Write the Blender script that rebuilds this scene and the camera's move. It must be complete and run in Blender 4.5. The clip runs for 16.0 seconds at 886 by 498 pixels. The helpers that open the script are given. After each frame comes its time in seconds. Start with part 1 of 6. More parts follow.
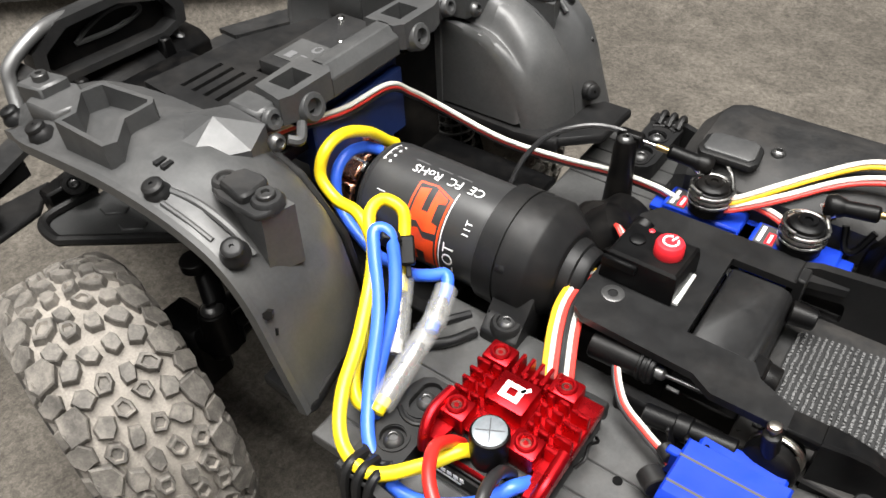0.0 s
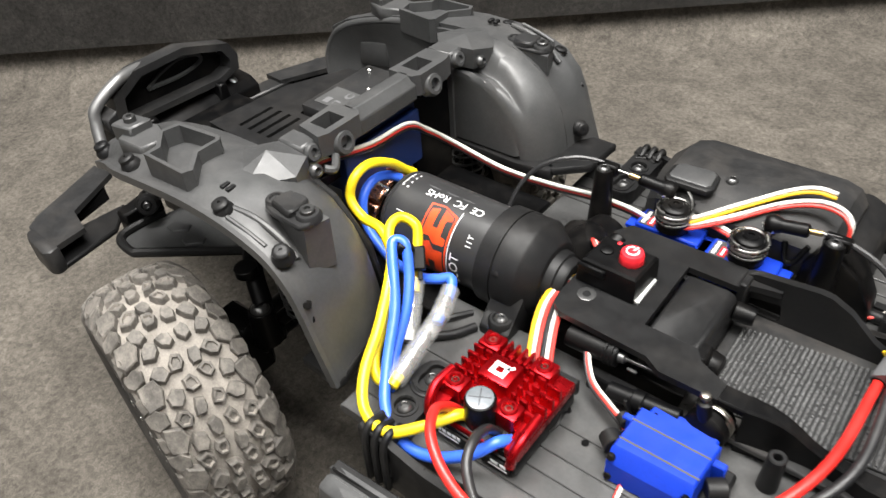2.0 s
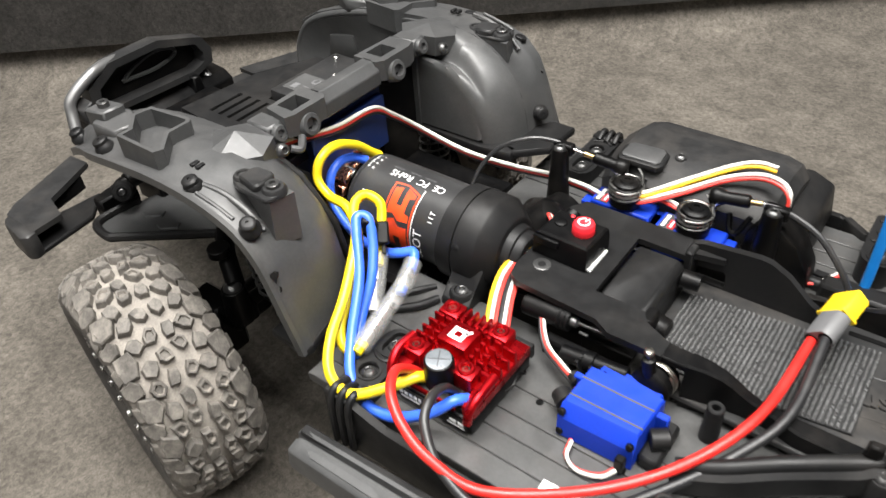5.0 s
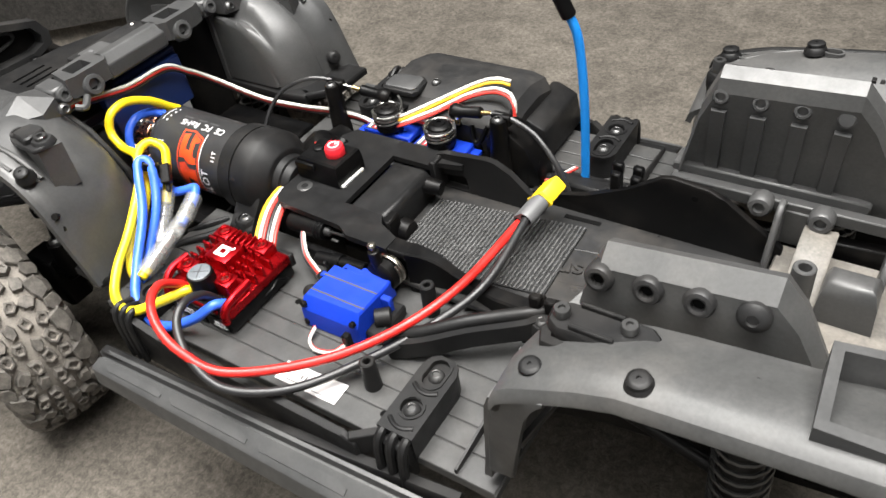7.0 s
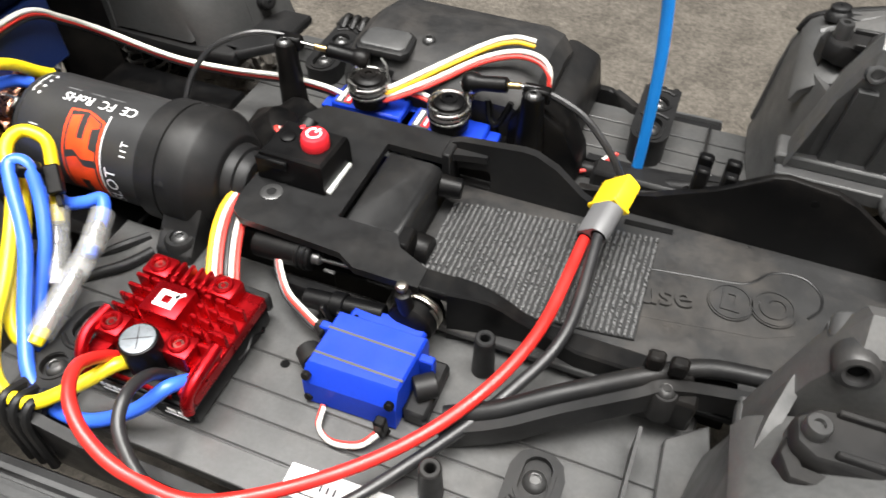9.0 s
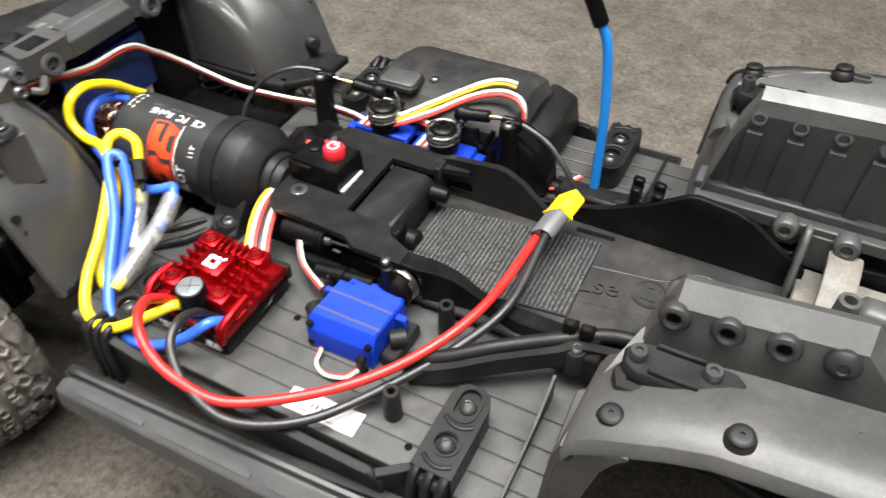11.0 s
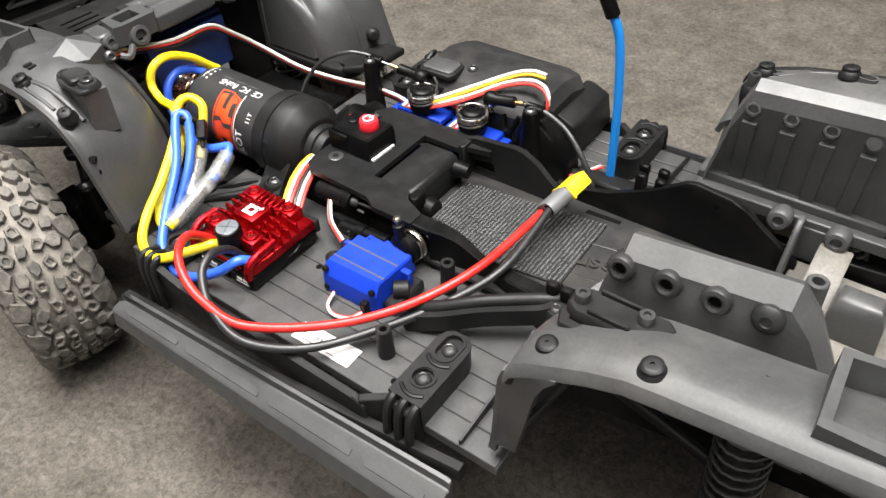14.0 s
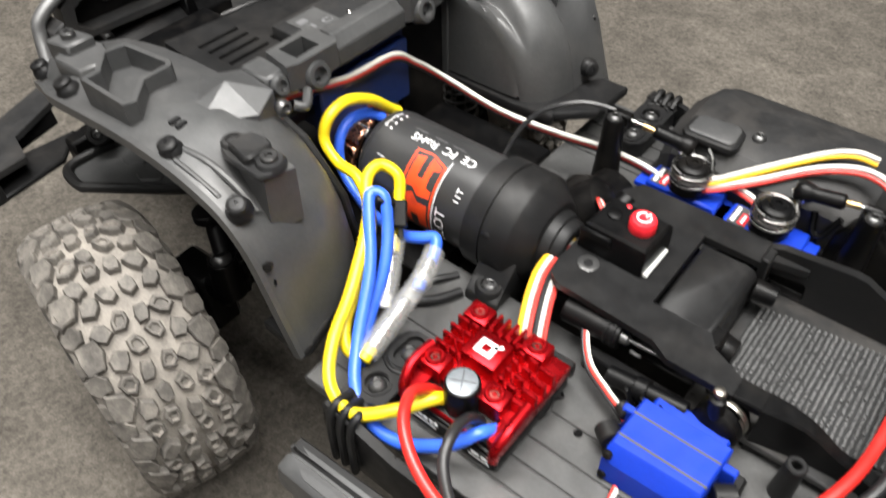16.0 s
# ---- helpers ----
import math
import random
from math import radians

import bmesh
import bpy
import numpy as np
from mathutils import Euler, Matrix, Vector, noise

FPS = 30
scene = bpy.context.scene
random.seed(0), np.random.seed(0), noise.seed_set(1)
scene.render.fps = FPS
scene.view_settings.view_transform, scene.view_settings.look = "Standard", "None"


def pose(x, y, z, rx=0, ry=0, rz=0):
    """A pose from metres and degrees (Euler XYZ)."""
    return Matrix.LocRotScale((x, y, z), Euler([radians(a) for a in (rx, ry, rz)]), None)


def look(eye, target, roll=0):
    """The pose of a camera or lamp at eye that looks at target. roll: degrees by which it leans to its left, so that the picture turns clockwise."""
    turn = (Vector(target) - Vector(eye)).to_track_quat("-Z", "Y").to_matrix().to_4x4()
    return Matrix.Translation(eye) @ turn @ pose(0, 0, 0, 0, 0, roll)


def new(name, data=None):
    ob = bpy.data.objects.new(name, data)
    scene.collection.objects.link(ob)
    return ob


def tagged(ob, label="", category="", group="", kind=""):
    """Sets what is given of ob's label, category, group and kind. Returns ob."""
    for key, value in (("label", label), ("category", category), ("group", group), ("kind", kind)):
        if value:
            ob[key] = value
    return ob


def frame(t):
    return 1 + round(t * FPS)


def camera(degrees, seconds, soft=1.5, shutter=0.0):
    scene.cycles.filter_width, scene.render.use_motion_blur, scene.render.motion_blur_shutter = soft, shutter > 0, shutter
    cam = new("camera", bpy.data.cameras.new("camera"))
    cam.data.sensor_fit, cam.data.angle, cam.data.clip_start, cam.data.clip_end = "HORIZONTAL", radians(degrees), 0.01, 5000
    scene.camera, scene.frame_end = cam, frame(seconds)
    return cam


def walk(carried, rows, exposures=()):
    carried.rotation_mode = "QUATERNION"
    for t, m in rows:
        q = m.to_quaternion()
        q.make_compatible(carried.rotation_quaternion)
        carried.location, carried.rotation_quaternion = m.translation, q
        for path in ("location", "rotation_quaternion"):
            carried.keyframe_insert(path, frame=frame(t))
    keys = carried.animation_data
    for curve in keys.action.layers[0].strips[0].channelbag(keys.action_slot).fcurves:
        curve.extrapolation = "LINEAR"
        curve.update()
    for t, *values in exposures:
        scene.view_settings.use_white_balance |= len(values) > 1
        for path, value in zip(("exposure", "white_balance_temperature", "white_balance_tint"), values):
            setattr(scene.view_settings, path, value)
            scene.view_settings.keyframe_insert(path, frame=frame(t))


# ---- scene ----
cam = camera(62.27, 16.0, soft=1.5, shutter=0.5)
PATH = [
    (0, (-0.04805, -0.15770, 0.27105), (-0.49770, 0.41759, -0.41222), -2.774),
    (0.5, (-0.04375, -0.16062, 0.27743), (-0.50721, 0.40986, -0.40063), -3.122),
    (1, (-0.04015, -0.16292, 0.27981), (-0.51724, 0.40244, -0.39305), -3.669),
    (1.5, (-0.03038, -0.17108, 0.29034), (-0.52285, 0.39312, -0.37234), -4.344),
    (2, (-0.01486, -0.18501, 0.29805), (-0.51596, 0.38764, -0.35078), -4.505),
    (2.5, (-0.00251, -0.18865, 0.29875), (-0.50338, 0.39264, -0.34251), -4.184),
    (3, (-0.01359, -0.18212, 0.29503), (-0.50659, 0.40774, -0.34452), -3.666),
    (3.2, (-0.01963, -0.17684, 0.29229), (-0.50702, 0.41394, -0.35069), -3.424),
    (5.3, (0.01588, -0.20328, 0.29965), (-0.47359, 0.38493, -0.34411), -4.769),
    (5.5, (0.03176, -0.20998, 0.30248), (-0.46072, 0.37212, -0.34453), -5.818),
    (6, (0.06532, -0.19625, 0.30236), (-0.41299, 0.38820, -0.35310), -7.843),
    (6.5, (0.09402, -0.17308, 0.29724), (-0.37320, 0.40911, -0.36817), -9.861),
    (7, (0.10019, -0.17923, 0.29812), (-0.36000, 0.39793, -0.37650), -9.569),
    (7.5, (0.07806, -0.19477, 0.30402), (-0.37769, 0.38145, -0.37441), -7.491),
    (8, (0.04730, -0.19916, 0.30233), (-0.38246, 0.38921, -0.38260), -5.189),
    (8.5, (0.01906, -0.16298, 0.28144), (-0.29315, 0.45354, -0.44135), -1.196),
    (9, (0.00710, -0.14281, 0.26741), (-0.23879, 0.47599, -0.47866), 0.047),
    (9.2, (0.00841, -0.14279, 0.26687), (-0.22051, 0.47868, -0.48238), 0.426),
    (11.3, (0.05514, -0.19389, 0.30154), (-0.31962, 0.41519, -0.39744), -1.077),
    (11.5, (0.05279, -0.20413, 0.30054), (-0.35091, 0.39220, -0.39330), -0.732),
    (12, (0.02569, -0.22810, 0.28465), (-0.43496, 0.33049, -0.40512), 0.072),
    (12.5, (0.02073, -0.24305, 0.28838), (-0.47192, 0.29885, -0.39253), -0.378),
    (13, (0.04951, -0.22419, 0.30013), (-0.44112, 0.32879, -0.37330), -2.043),
    (13.5, (0.08445, -0.19472, 0.29748), (-0.38948, 0.37389, -0.37488), -3.693),
    (14, (0.09903, -0.19077, 0.29944), (-0.36111, 0.37978, -0.38081), -3.731),
    (14.5, (0.04807, -0.18957, 0.29143), (-0.40896, 0.36206, -0.40631), -3.038),
    (15, (-0.00273, -0.16869, 0.26408), (-0.45330, 0.35853, -0.45636), -2.204),
    (15.5, (-0.01889, -0.16186, 0.26625), (-0.46240, 0.35914, -0.46304), -1.660),
    (16, (-0.03401, -0.16059, 0.28375), (-0.48072, 0.36708, -0.43877), -1.473),
]
EXPOSURES = [(0.0, -0.08), (3.0, -0.04), (6.0, 0.0), (9.0, 0.02), (11.5, 0.02), (12.6, -0.08), (14.0, 0.0), (15.0, -0.1), (16.0, -0.18)]
walk(cam, [(t, look(eye, target, roll)) for t, eye, target, roll in PATH], EXPOSURES)

# ---- world and light ----
world = bpy.data.worlds.new("room_light")
scene.world = world
world.use_nodes = True
world.node_tree.nodes["Background"].inputs[0].default_value = (0.93, 0.96, 1.0, 1)
world.node_tree.nodes["Background"].inputs[1].default_value = 0.35


def area_lamp(name, eye, target, sx, sy, watts, colour):
    d = bpy.data.lights.new(name, "AREA")
    d.shape, d.size, d.size_y, d.energy, d.color = "RECTANGLE", sx, sy, watts, colour
    ob = new(name, d)
    ob.matrix_world = look(eye, target)
    return ob


# ceiling light over the truck; second row is unseen, added for chamfers and near ground
area_lamp("ceiling_light", (0.0, -0.07, 1.22), (0.0, -0.08, 0.1), 1.2, 0.50, 60.0, (1.0, 0.98, 0.945))
area_lamp("ceiling_light", (0.0, -0.80, 1.25), (0.0, -0.66, 0.1), 1.4, 0.80, 13.0, (1.0, 0.98, 0.945))
# broad lamp added unseen on the near side for fill and low highlights
area_lamp("near_fill_light", (0.40, -1.57, 0.85), (0.0, 0.0, 0.13), 2.0, 0.34, 4.0, (1.0, 0.985, 0.96))

# ---- tools: all shapes below are in millimetres ----
MM = 0.001


def B():
    return bmesh.new()


def finish(name, bm, material, smooth=38):
    bmesh.ops.recalc_face_normals(bm, faces=bm.faces[:])
    bm.transform(Matrix.Scale(MM, 4))
    me = bpy.data.meshes.new(name)
    bm.to_mesh(me)
    bm.free()
    me.materials.append(material)
    if smooth:
        me.shade_smooth()
        me.set_sharp_from_angle(angle=radians(smooth))
    return me


def thing(name, at, label, category, group="", kind=""):
    ob = new(name)
    ob.empty_display_size = 0.005
    ob.location = Vector(at) * MM
    return tagged(ob, label, category, group, kind)


def part(name, bm, material, parent, label="", smooth=38):
    ob = new(name, finish(name, bm, material, smooth))
    ob.parent = parent
    off = Vector((0, 0, 0))
    p = parent
    while p is not None:
        off += p.location
        p = p.parent
    ob.location = -off
    return tagged(ob, label)


def solid(name, bm, material, label, category, group="", kind="", smooth=38):
    ob = new(name, finish(name, bm, material, smooth))
    return tagged(ob, label, category, group, kind)


def box(bm, x0, x1, y0, y1, z0, z1, bev=0.5, seg=1, m=None):
    g = bmesh.ops.create_cube(bm, size=1)
    vs = g["verts"]
    for v in vs:
        v.co = Vector(((x0 + x1) / 2 + v.co.x * (x1 - x0), (y0 + y1) / 2 + v.co.y * (y1 - y0), (z0 + z1) / 2 + v.co.z * (z1 - z0)))
    if bev:
        es = list({e for v in vs for e in v.link_edges})
        r = bmesh.ops.bevel(bm, geom=es, offset=bev, segments=seg, affect="EDGES", profile=0.5)
        vs = list({v for f in r["faces"] for v in f.verts} | {v for v in vs if v.is_valid})
    if m is not None:
        bmesh.ops.transform(bm, matrix=m, verts=vs)
    return vs


def prism(bm, pts, axis, a, b, bev=0.5, seg=1):
    """A flat outline (the two other coordinates, in x, y, z order) drawn out along one axis from a to b."""
    def at(p, v):
        return {"x": (v, p[0], p[1]), "y": (p[0], v, p[1]), "z": (p[0], p[1], v)}[axis]
    lo = [bm.verts.new(at(p, a)) for p in pts]
    hi = [bm.verts.new(at(p, b)) for p in pts]
    fs = [bm.faces.new(lo), bm.faces.new(hi[::-1])]
    n = len(pts)
    for i in range(n):
        fs.append(bm.faces.new((lo[i], hi[i], hi[(i + 1) % n], lo[(i + 1) % n])))
    if bev:
        es = [e for e in {e for f in fs for e in f.edges}]
        bmesh.ops.bevel(bm, geom=es, offset=bev, segments=seg, affect="EDGES", profile=0.5, clamp_overlap=True)


def plate(bm, outer, holes, z0, z1, axis="z"):
    """A flat plate with openings right through it."""
    es = []
    def at(p):
        return {"z": (p[0], p[1], z1), "y": (p[0], z1, p[1]), "x": (z1, p[0], p[1])}[axis]
    for loop in (outer, *holes):
        vs = [bm.verts.new(at(p)) for p in loop]
        es += [bm.edges.new((vs[i], vs[(i + 1) % len(vs)])) for i in range(len(vs))]
    r = bmesh.ops.triangle_fill(bm, edges=es, use_beauty=True, use_dissolve=False)
    fs = [f for f in r["geom"] if isinstance(f, bmesh.types.BMFace)]
    g = bmesh.ops.extrude_face_region(bm, geom=fs)
    d = {"z": Vector((0, 0, z0 - z1)), "y": Vector((0, z0 - z1, 0)), "x": Vector((z0 - z1, 0, 0))}[axis]
    bmesh.ops.translate(bm, vec=d, verts=[v for v in g["geom"] if isinstance(v, bmesh.types.BMVert)])


def oval(cx, cy, rx, ry, n=20, turn=0.0):
    """A slot outline with round ends: half lengths rx, ry."""
    r = min(rx, ry)
    out = []
    for i in range(n):
        a = 2 * math.pi * i / n + 0.01
        x, y = r * math.cos(a), r * math.sin(a)
        x += math.copysign(rx - r, math.cos(a))
        y += math.copysign(ry - r, math.sin(a))
        out.append((cx + x * math.cos(turn) - y * math.sin(turn), cy + x * math.sin(turn) + y * math.cos(turn)))
    return out


def rect(x0, x1, y0, y1):
    return [(x0, y0), (x1, y0), (x1, y1), (x0, y1)]


def frame_of(d):
    d = Vector(d).normalized()
    u = d.orthogonal().normalized()
    return d, u, d.cross(u)


def lathe(bm, p, d, profile, seg=20, turn=0.0, close=True):
    """Rings of (distance along d, radius) round the axis from p; closed at the ends."""
    p = Vector(p)
    d, u, w = frame_of(d)
    rings = []
    for s, r in profile:
        if r < 1e-6:
            rings.append([bm.verts.new(p + d * s)])
        else:
            rings.append([bm.verts.new(p + d * s + (u * math.cos(turn + 2 * math.pi * i / seg) + w * math.sin(turn + 2 * math.pi * i / seg)) * r) for i in range(seg)])
    for a, b in zip(rings, rings[1:]):
        for i in range(seg):
            j = (i + 1) % seg
            q = [a[i % len(a)], a[j % len(a)], b[j % len(b)], b[i % len(b)]]
            q = list(dict.fromkeys(q))
            if len(q) > 2:
                bm.faces.new(q)
    for ring, flip in ((rings[0], True), (rings[-1], False)):
        if close and len(ring) > 2:
            bm.faces.new(ring[::-1] if flip else ring)


def cyl(bm, p, q, r, r2=None, seg=18, bev=0.3):
    d = Vector(q) - Vector(p)
    h = d.length
    r2 = r if r2 is None else r2
    bev = min(bev, h / 3, r / 3, r2 / 3)
    lathe(bm, p, d, [(0, r - bev), (bev, r), (h - bev, r2), (h, r2 - bev)], seg)


def hollow(bm, p, q, r, hole, r2=None, depth=4.0, seg=18):
    """A post with a hole in its top."""
    d = Vector(q) - Vector(p)
    h = d.length
    r2 = r if r2 is None else r2
    lathe(bm, p, d, [(0, r), (h - 0.4, r2), (h, r2 - 0.4), (h, hole + 0.3), (h - 0.3, hole), (h - depth, hole), (h - depth, 0)], seg)


def spline(pts, sub=8):
    pts = [Vector(p) for p in pts]
    ext = [2 * pts[0] - pts[1], *pts, 2 * pts[-1] - pts[-2]]
    out = []
    for i in range(1, len(ext) - 2):
        a, b, c, d = ext[i - 1:i + 3]
        for k in range(sub):
            t = k / sub
            out.append(0.5 * (2 * b + (c - a) * t + (2 * a - 5 * b + 4 * c - d) * t * t + (3 * b - a - 3 * c + d) * t ** 3))
    out.append(pts[-1])
    return out


def sweep(bm, line, section):
    """Draws section(i, u, w) -> offsets along a line of points, with a frame that does not twist."""
    n = len(line)
    tang = [(line[min(i + 1, n - 1)] - line[max(i - 1, 0)]).normalized() for i in range(n)]
    u = tang[0].orthogonal().normalized()
    if abs(tang[0].z) < 0.9:
        u = (Vector((0, 0, 1)) - tang[0] * tang[0].z).normalized()
    rings = []
    for i in range(n):
        u = (u - tang[i] * u.dot(tang[i])).normalized()
        w = tang[i].cross(u)
        rings.append([bm.verts.new(line[i] + o) for o in section(i, u, w)])
    m = len(rings[0])
    for a, b in zip(rings, rings[1:]):
        for k in range(m):
            bm.faces.new((a[k], a[(k + 1) % m], b[(k + 1) % m], b[k]))
    bm.faces.new(rings[0][::-1])
    bm.faces.new(rings[-1])


def tube(bm, pts, r, seg=10, sub=8):
    line = spline(pts, sub)
    sweep(bm, line, lambda i, u, w: [(u * math.cos(2 * math.pi * k / seg) + w * math.sin(2 * math.pi * k / seg)) * r for k in range(seg)])


def coil(bm, p, q, r, wire, turns, seg=6, per=14):
    p, q = Vector(p), Vector(q)
    d, u, w = frame_of(q - p)
    h = (q - p).length
    n = int(turns * per)
    line = [p + d * (h * i / n) + (u * math.cos(2 * math.pi * i / per) + w * math.sin(2 * math.pi * i / per)) * r for i in range(n + 1)]
    sweep(bm, line, lambda i, a, b: [(a * math.cos(2 * math.pi * k / seg) + b * math.sin(2 * math.pi * k / seg)) * wire for k in range(seg)])


def shell(bm, rows, thick):
    """A skin through rows of points, with thickness."""
    g = [[bm.verts.new(p) for p in row] for row in rows]
    fs = []
    for a, b in zip(g, g[1:]):
        for i in range(len(a) - 1):
            fs.append(bm.faces.new((a[i], a[i + 1], b[i + 1], b[i])))
    bmesh.ops.recalc_face_normals(bm, faces=fs)
    bmesh.ops.solidify(bm, geom=fs, thickness=thick)


def loft(bm, rings):
    """A closed body through rings of equally many points."""
    g = [[bm.verts.new(p) for p in ring] for ring in rings]
    m = len(g[0])
    for a, b in zip(g, g[1:]):
        for i in range(m):
            bm.faces.new((a[i], a[(i + 1) % m], b[(i + 1) % m], b[i]))
    bm.faces.new(g[0][::-1])
    bm.faces.new(g[-1])


def screw_head(bm, p, d, r=3.0, h=2.0, style="button"):
    """A socket head screw: a dome or a straight head with a hexagon hole."""
    k = 0.45 * r
    if style == "cap":
        prof = [(-0.6, r), (h * 0.85, r), (h, r * 0.88), (h, k), (h - 1.0, k), (h - 1.0, 0)]
    elif style == "flat":
        prof = [(-0.3, r), (0.25, r), (0.35, r * 0.94), (0.35, k), (-0.5, k), (-0.5, 0)]
    else:
        prof = [(-0.6, r), (0.1, r), (h * 0.45, r * 0.93), (h * 0.8, r * 0.72), (h, k * 1.15), (h * 0.95, k), (h - 1.0, k), (h - 1.0, 0)]
    lathe(bm, p, d, prof, 18)


def nub_bolt(bm, p, d, r=3.2, h=4.2):
    """A rubber-capped body pin: a flared foot, a straight neck and a screw in its top."""
    lathe(bm, p, d, [(-1, r * 1.3), (0.3, r * 1.28), (h * 0.5, r * 0.96), (h * 0.56, r * 0.86), (h * 0.6, r * 1.0), (h * 0.85, r * 0.97), (h * 0.97, r * 0.78), (h, r * 0.6), (h, r * 0.2), (h - 0.5, r * 0.16), (h - 0.5, 0)], 20)

# ---- materials ----


def material(name, colour, rough=0.5, metal=0.0, grain=0.0, grain_scale=900.0, mottle=0.0, mottle_scale=60.0, bump=0.0, bump_scale=1500.0,
             dust=0.0, dust_colour=(0.23, 0.20, 0.17), dust_scale=45.0, spec=0.5, alpha=1.0, transmission=0.0, coat=0.0, rough_var=0.08):
    m = bpy.data.materials.new(name)
    m.use_nodes = True
    nt = m.node_tree
    N, L = nt.nodes, nt.links
    bsdf = N["Principled BSDF"]
    co = N.new("ShaderNodeTexCoord").outputs["Object"]

    def tex(scale, detail=4.0, rough_=0.6):
        n = N.new("ShaderNodeTexNoise")
        n.inputs["Scale"].default_value, n.inputs["Detail"].default_value, n.inputs["Roughness"].default_value = scale, detail, rough_
        L.new(co, n.inputs["Vector"])
        return n.outputs["Fac"]

    def ramp(src, a, b, va, vb):
        r = N.new("ShaderNodeMapRange")
        r.inputs[1].default_value, r.inputs[2].default_value, r.inputs[3].default_value, r.inputs[4].default_value = a, b, va, vb
        L.new(src, r.inputs[0])
        return r.outputs[0]

    def mix(kind, fac, a, b):
        x = N.new("ShaderNodeMix")
        x.data_type, x.blend_type = "RGBA", kind
        for sock, v in ((x.inputs[0], fac), (x.inputs[6], a), (x.inputs[7], b)):
            if hasattr(v, "is_output"):
                L.new(v, sock)
            elif isinstance(v, (int, float)):
                sock.default_value = v
            else:
                sock.default_value = (*v, 1)
        return x.outputs[2]

    def grey(v):
        c = N.new("ShaderNodeCombineColor")
        for k in range(3):
            L.new(v, c.inputs[k])
        return c.outputs[0]

    col = None
    if mottle:
        col = mix("MULTIPLY", 1.0, colour, grey(ramp(tex(mottle_scale), 0.3, 0.7, 1 - mottle, 1 + mottle)))
    if grain:
        col = mix("MULTIPLY", 1.0, col if col else colour, grey(ramp(tex(grain_scale, 2.0), 0.3, 0.7, 1 - grain, 1 + grain)))
    d = None
    if dust:
        d = ramp(tex(dust_scale, 6.0, 0.7), 0.46, 0.74, 0.0, dust)
        col = mix("MIX", d, col if col else colour, dust_colour)
    if col:
        L.new(col, bsdf.inputs["Base Color"])
    else:
        bsdf.inputs["Base Color"].default_value = (*colour, 1)
    L.new(ramp(tex(mottle_scale * 2.3), 0.3, 0.7, rough - rough_var, rough + rough_var), bsdf.inputs["Roughness"])
    bsdf.inputs["Metallic"].default_value = metal
    bsdf.inputs["Specular IOR Level"].default_value = spec
    bsdf.inputs["Transmission Weight"].default_value = transmission
    bsdf.inputs["Coat Weight"].default_value = coat
    bsdf.inputs["Alpha"].default_value = alpha
    if bump:
        bp = N.new("ShaderNodeBump")
        bp.inputs["Strength"].default_value = bump
        bp.inputs["Distance"].default_value = 0.0002
        L.new(tex(bump_scale, 3.0), bp.inputs["Height"])
        L.new(bp.outputs[0], bsdf.inputs["Normal"])
    return m


PLASTIC = material("satin_black_plastic", (0.008, 0.008, 0.0083), 0.45, grain=0.12, mottle=0.2, bump=0.10, bump_scale=2500, dust=0.04, spec=0.24)
FENDER = material("worn_grey_black_plastic", (0.042, 0.0425, 0.043), 0.45, grain=0.12, mottle=0.12, bump=0.10, bump_scale=2200, dust=0.06, dust_scale=30, spec=0.62)
FENDER_DUST = material("dusty_grey_black_plastic", (0.049, 0.0493, 0.0491), 0.44, grain=0.14, mottle=0.12, bump=0.10, bump_scale=2200, dust=0.10, dust_scale=30, spec=0.6)
# black parts, and painted shade on tray walls, link base and brow nose
DARK = material("deep_black_and_shade_plastic", (0.002, 0.002, 0.0022), 0.40, mottle=0.2, bump=0.1, dust=0.04, spec=0.16)
TRAY = material("matt_black_tray_plastic", (0.009, 0.009, 0.0093), 0.38, grain=0.12, mottle=0.15, bump=0.10, bump_scale=3000, dust=0.03, spec=0.25)
FLOORP = material("grey_floor_plastic", (0.048, 0.048, 0.0477), 0.36, grain=0.12, mottle=0.15, bump=0.12, dust=0.08, dust_scale=50, spec=0.5)
DUSTY = material("dusty_brown_plastic", (0.115, 0.107, 0.095), 0.55, grain=0.2, mottle=0.25, dust=0.6, dust_scale=25, dust_colour=(0.26, 0.23, 0.195))
STEEL = material("black_oxide_steel", (0.10, 0.10, 0.10), 0.35, 0.8, mottle=0.2, dust=0.08)
BRIGHT = material("bright_steel", (0.55, 0.54, 0.52), 0.28, 1.0, mottle=0.15)
STUD = material("dull_nickel", (0.36, 0.34, 0.30), 0.34, 1.0, mottle=0.2)
BRASS = material("brass", (0.62, 0.45, 0.20), 0.3, 1.0, mottle=0.2)
COPPER = material("copper", (0.72, 0.36, 0.24), 0.28, 1.0, mottle=0.3, mottle_scale=300)
RED_ALU = material("red_anodised_aluminium", (0.38, 0.005, 0.009), 0.30, 0.85, grain=0.08, mottle=0.1, bump=0.06)
BLUE = material("blue_servo_plastic", (0.005, 0.032, 0.36), 0.45, grain=0.06, mottle=0.1, bump=0.08, spec=0.3)
DKBLUE = material("dark_blue_plastic", (0.006, 0.018, 0.085), 0.45, mottle=0.15)
YEL_W = material("yellow_silicone", (0.76, 0.58, 0.010), 0.38, mottle=0.08, dust=0.06)
BLU_W = material("blue_silicone", (0.035, 0.13, 0.72), 0.36, mottle=0.08, dust=0.05)
RED_W = material("red_silicone", (0.56, 0.018, 0.014), 0.36, mottle=0.08, dust=0.04)
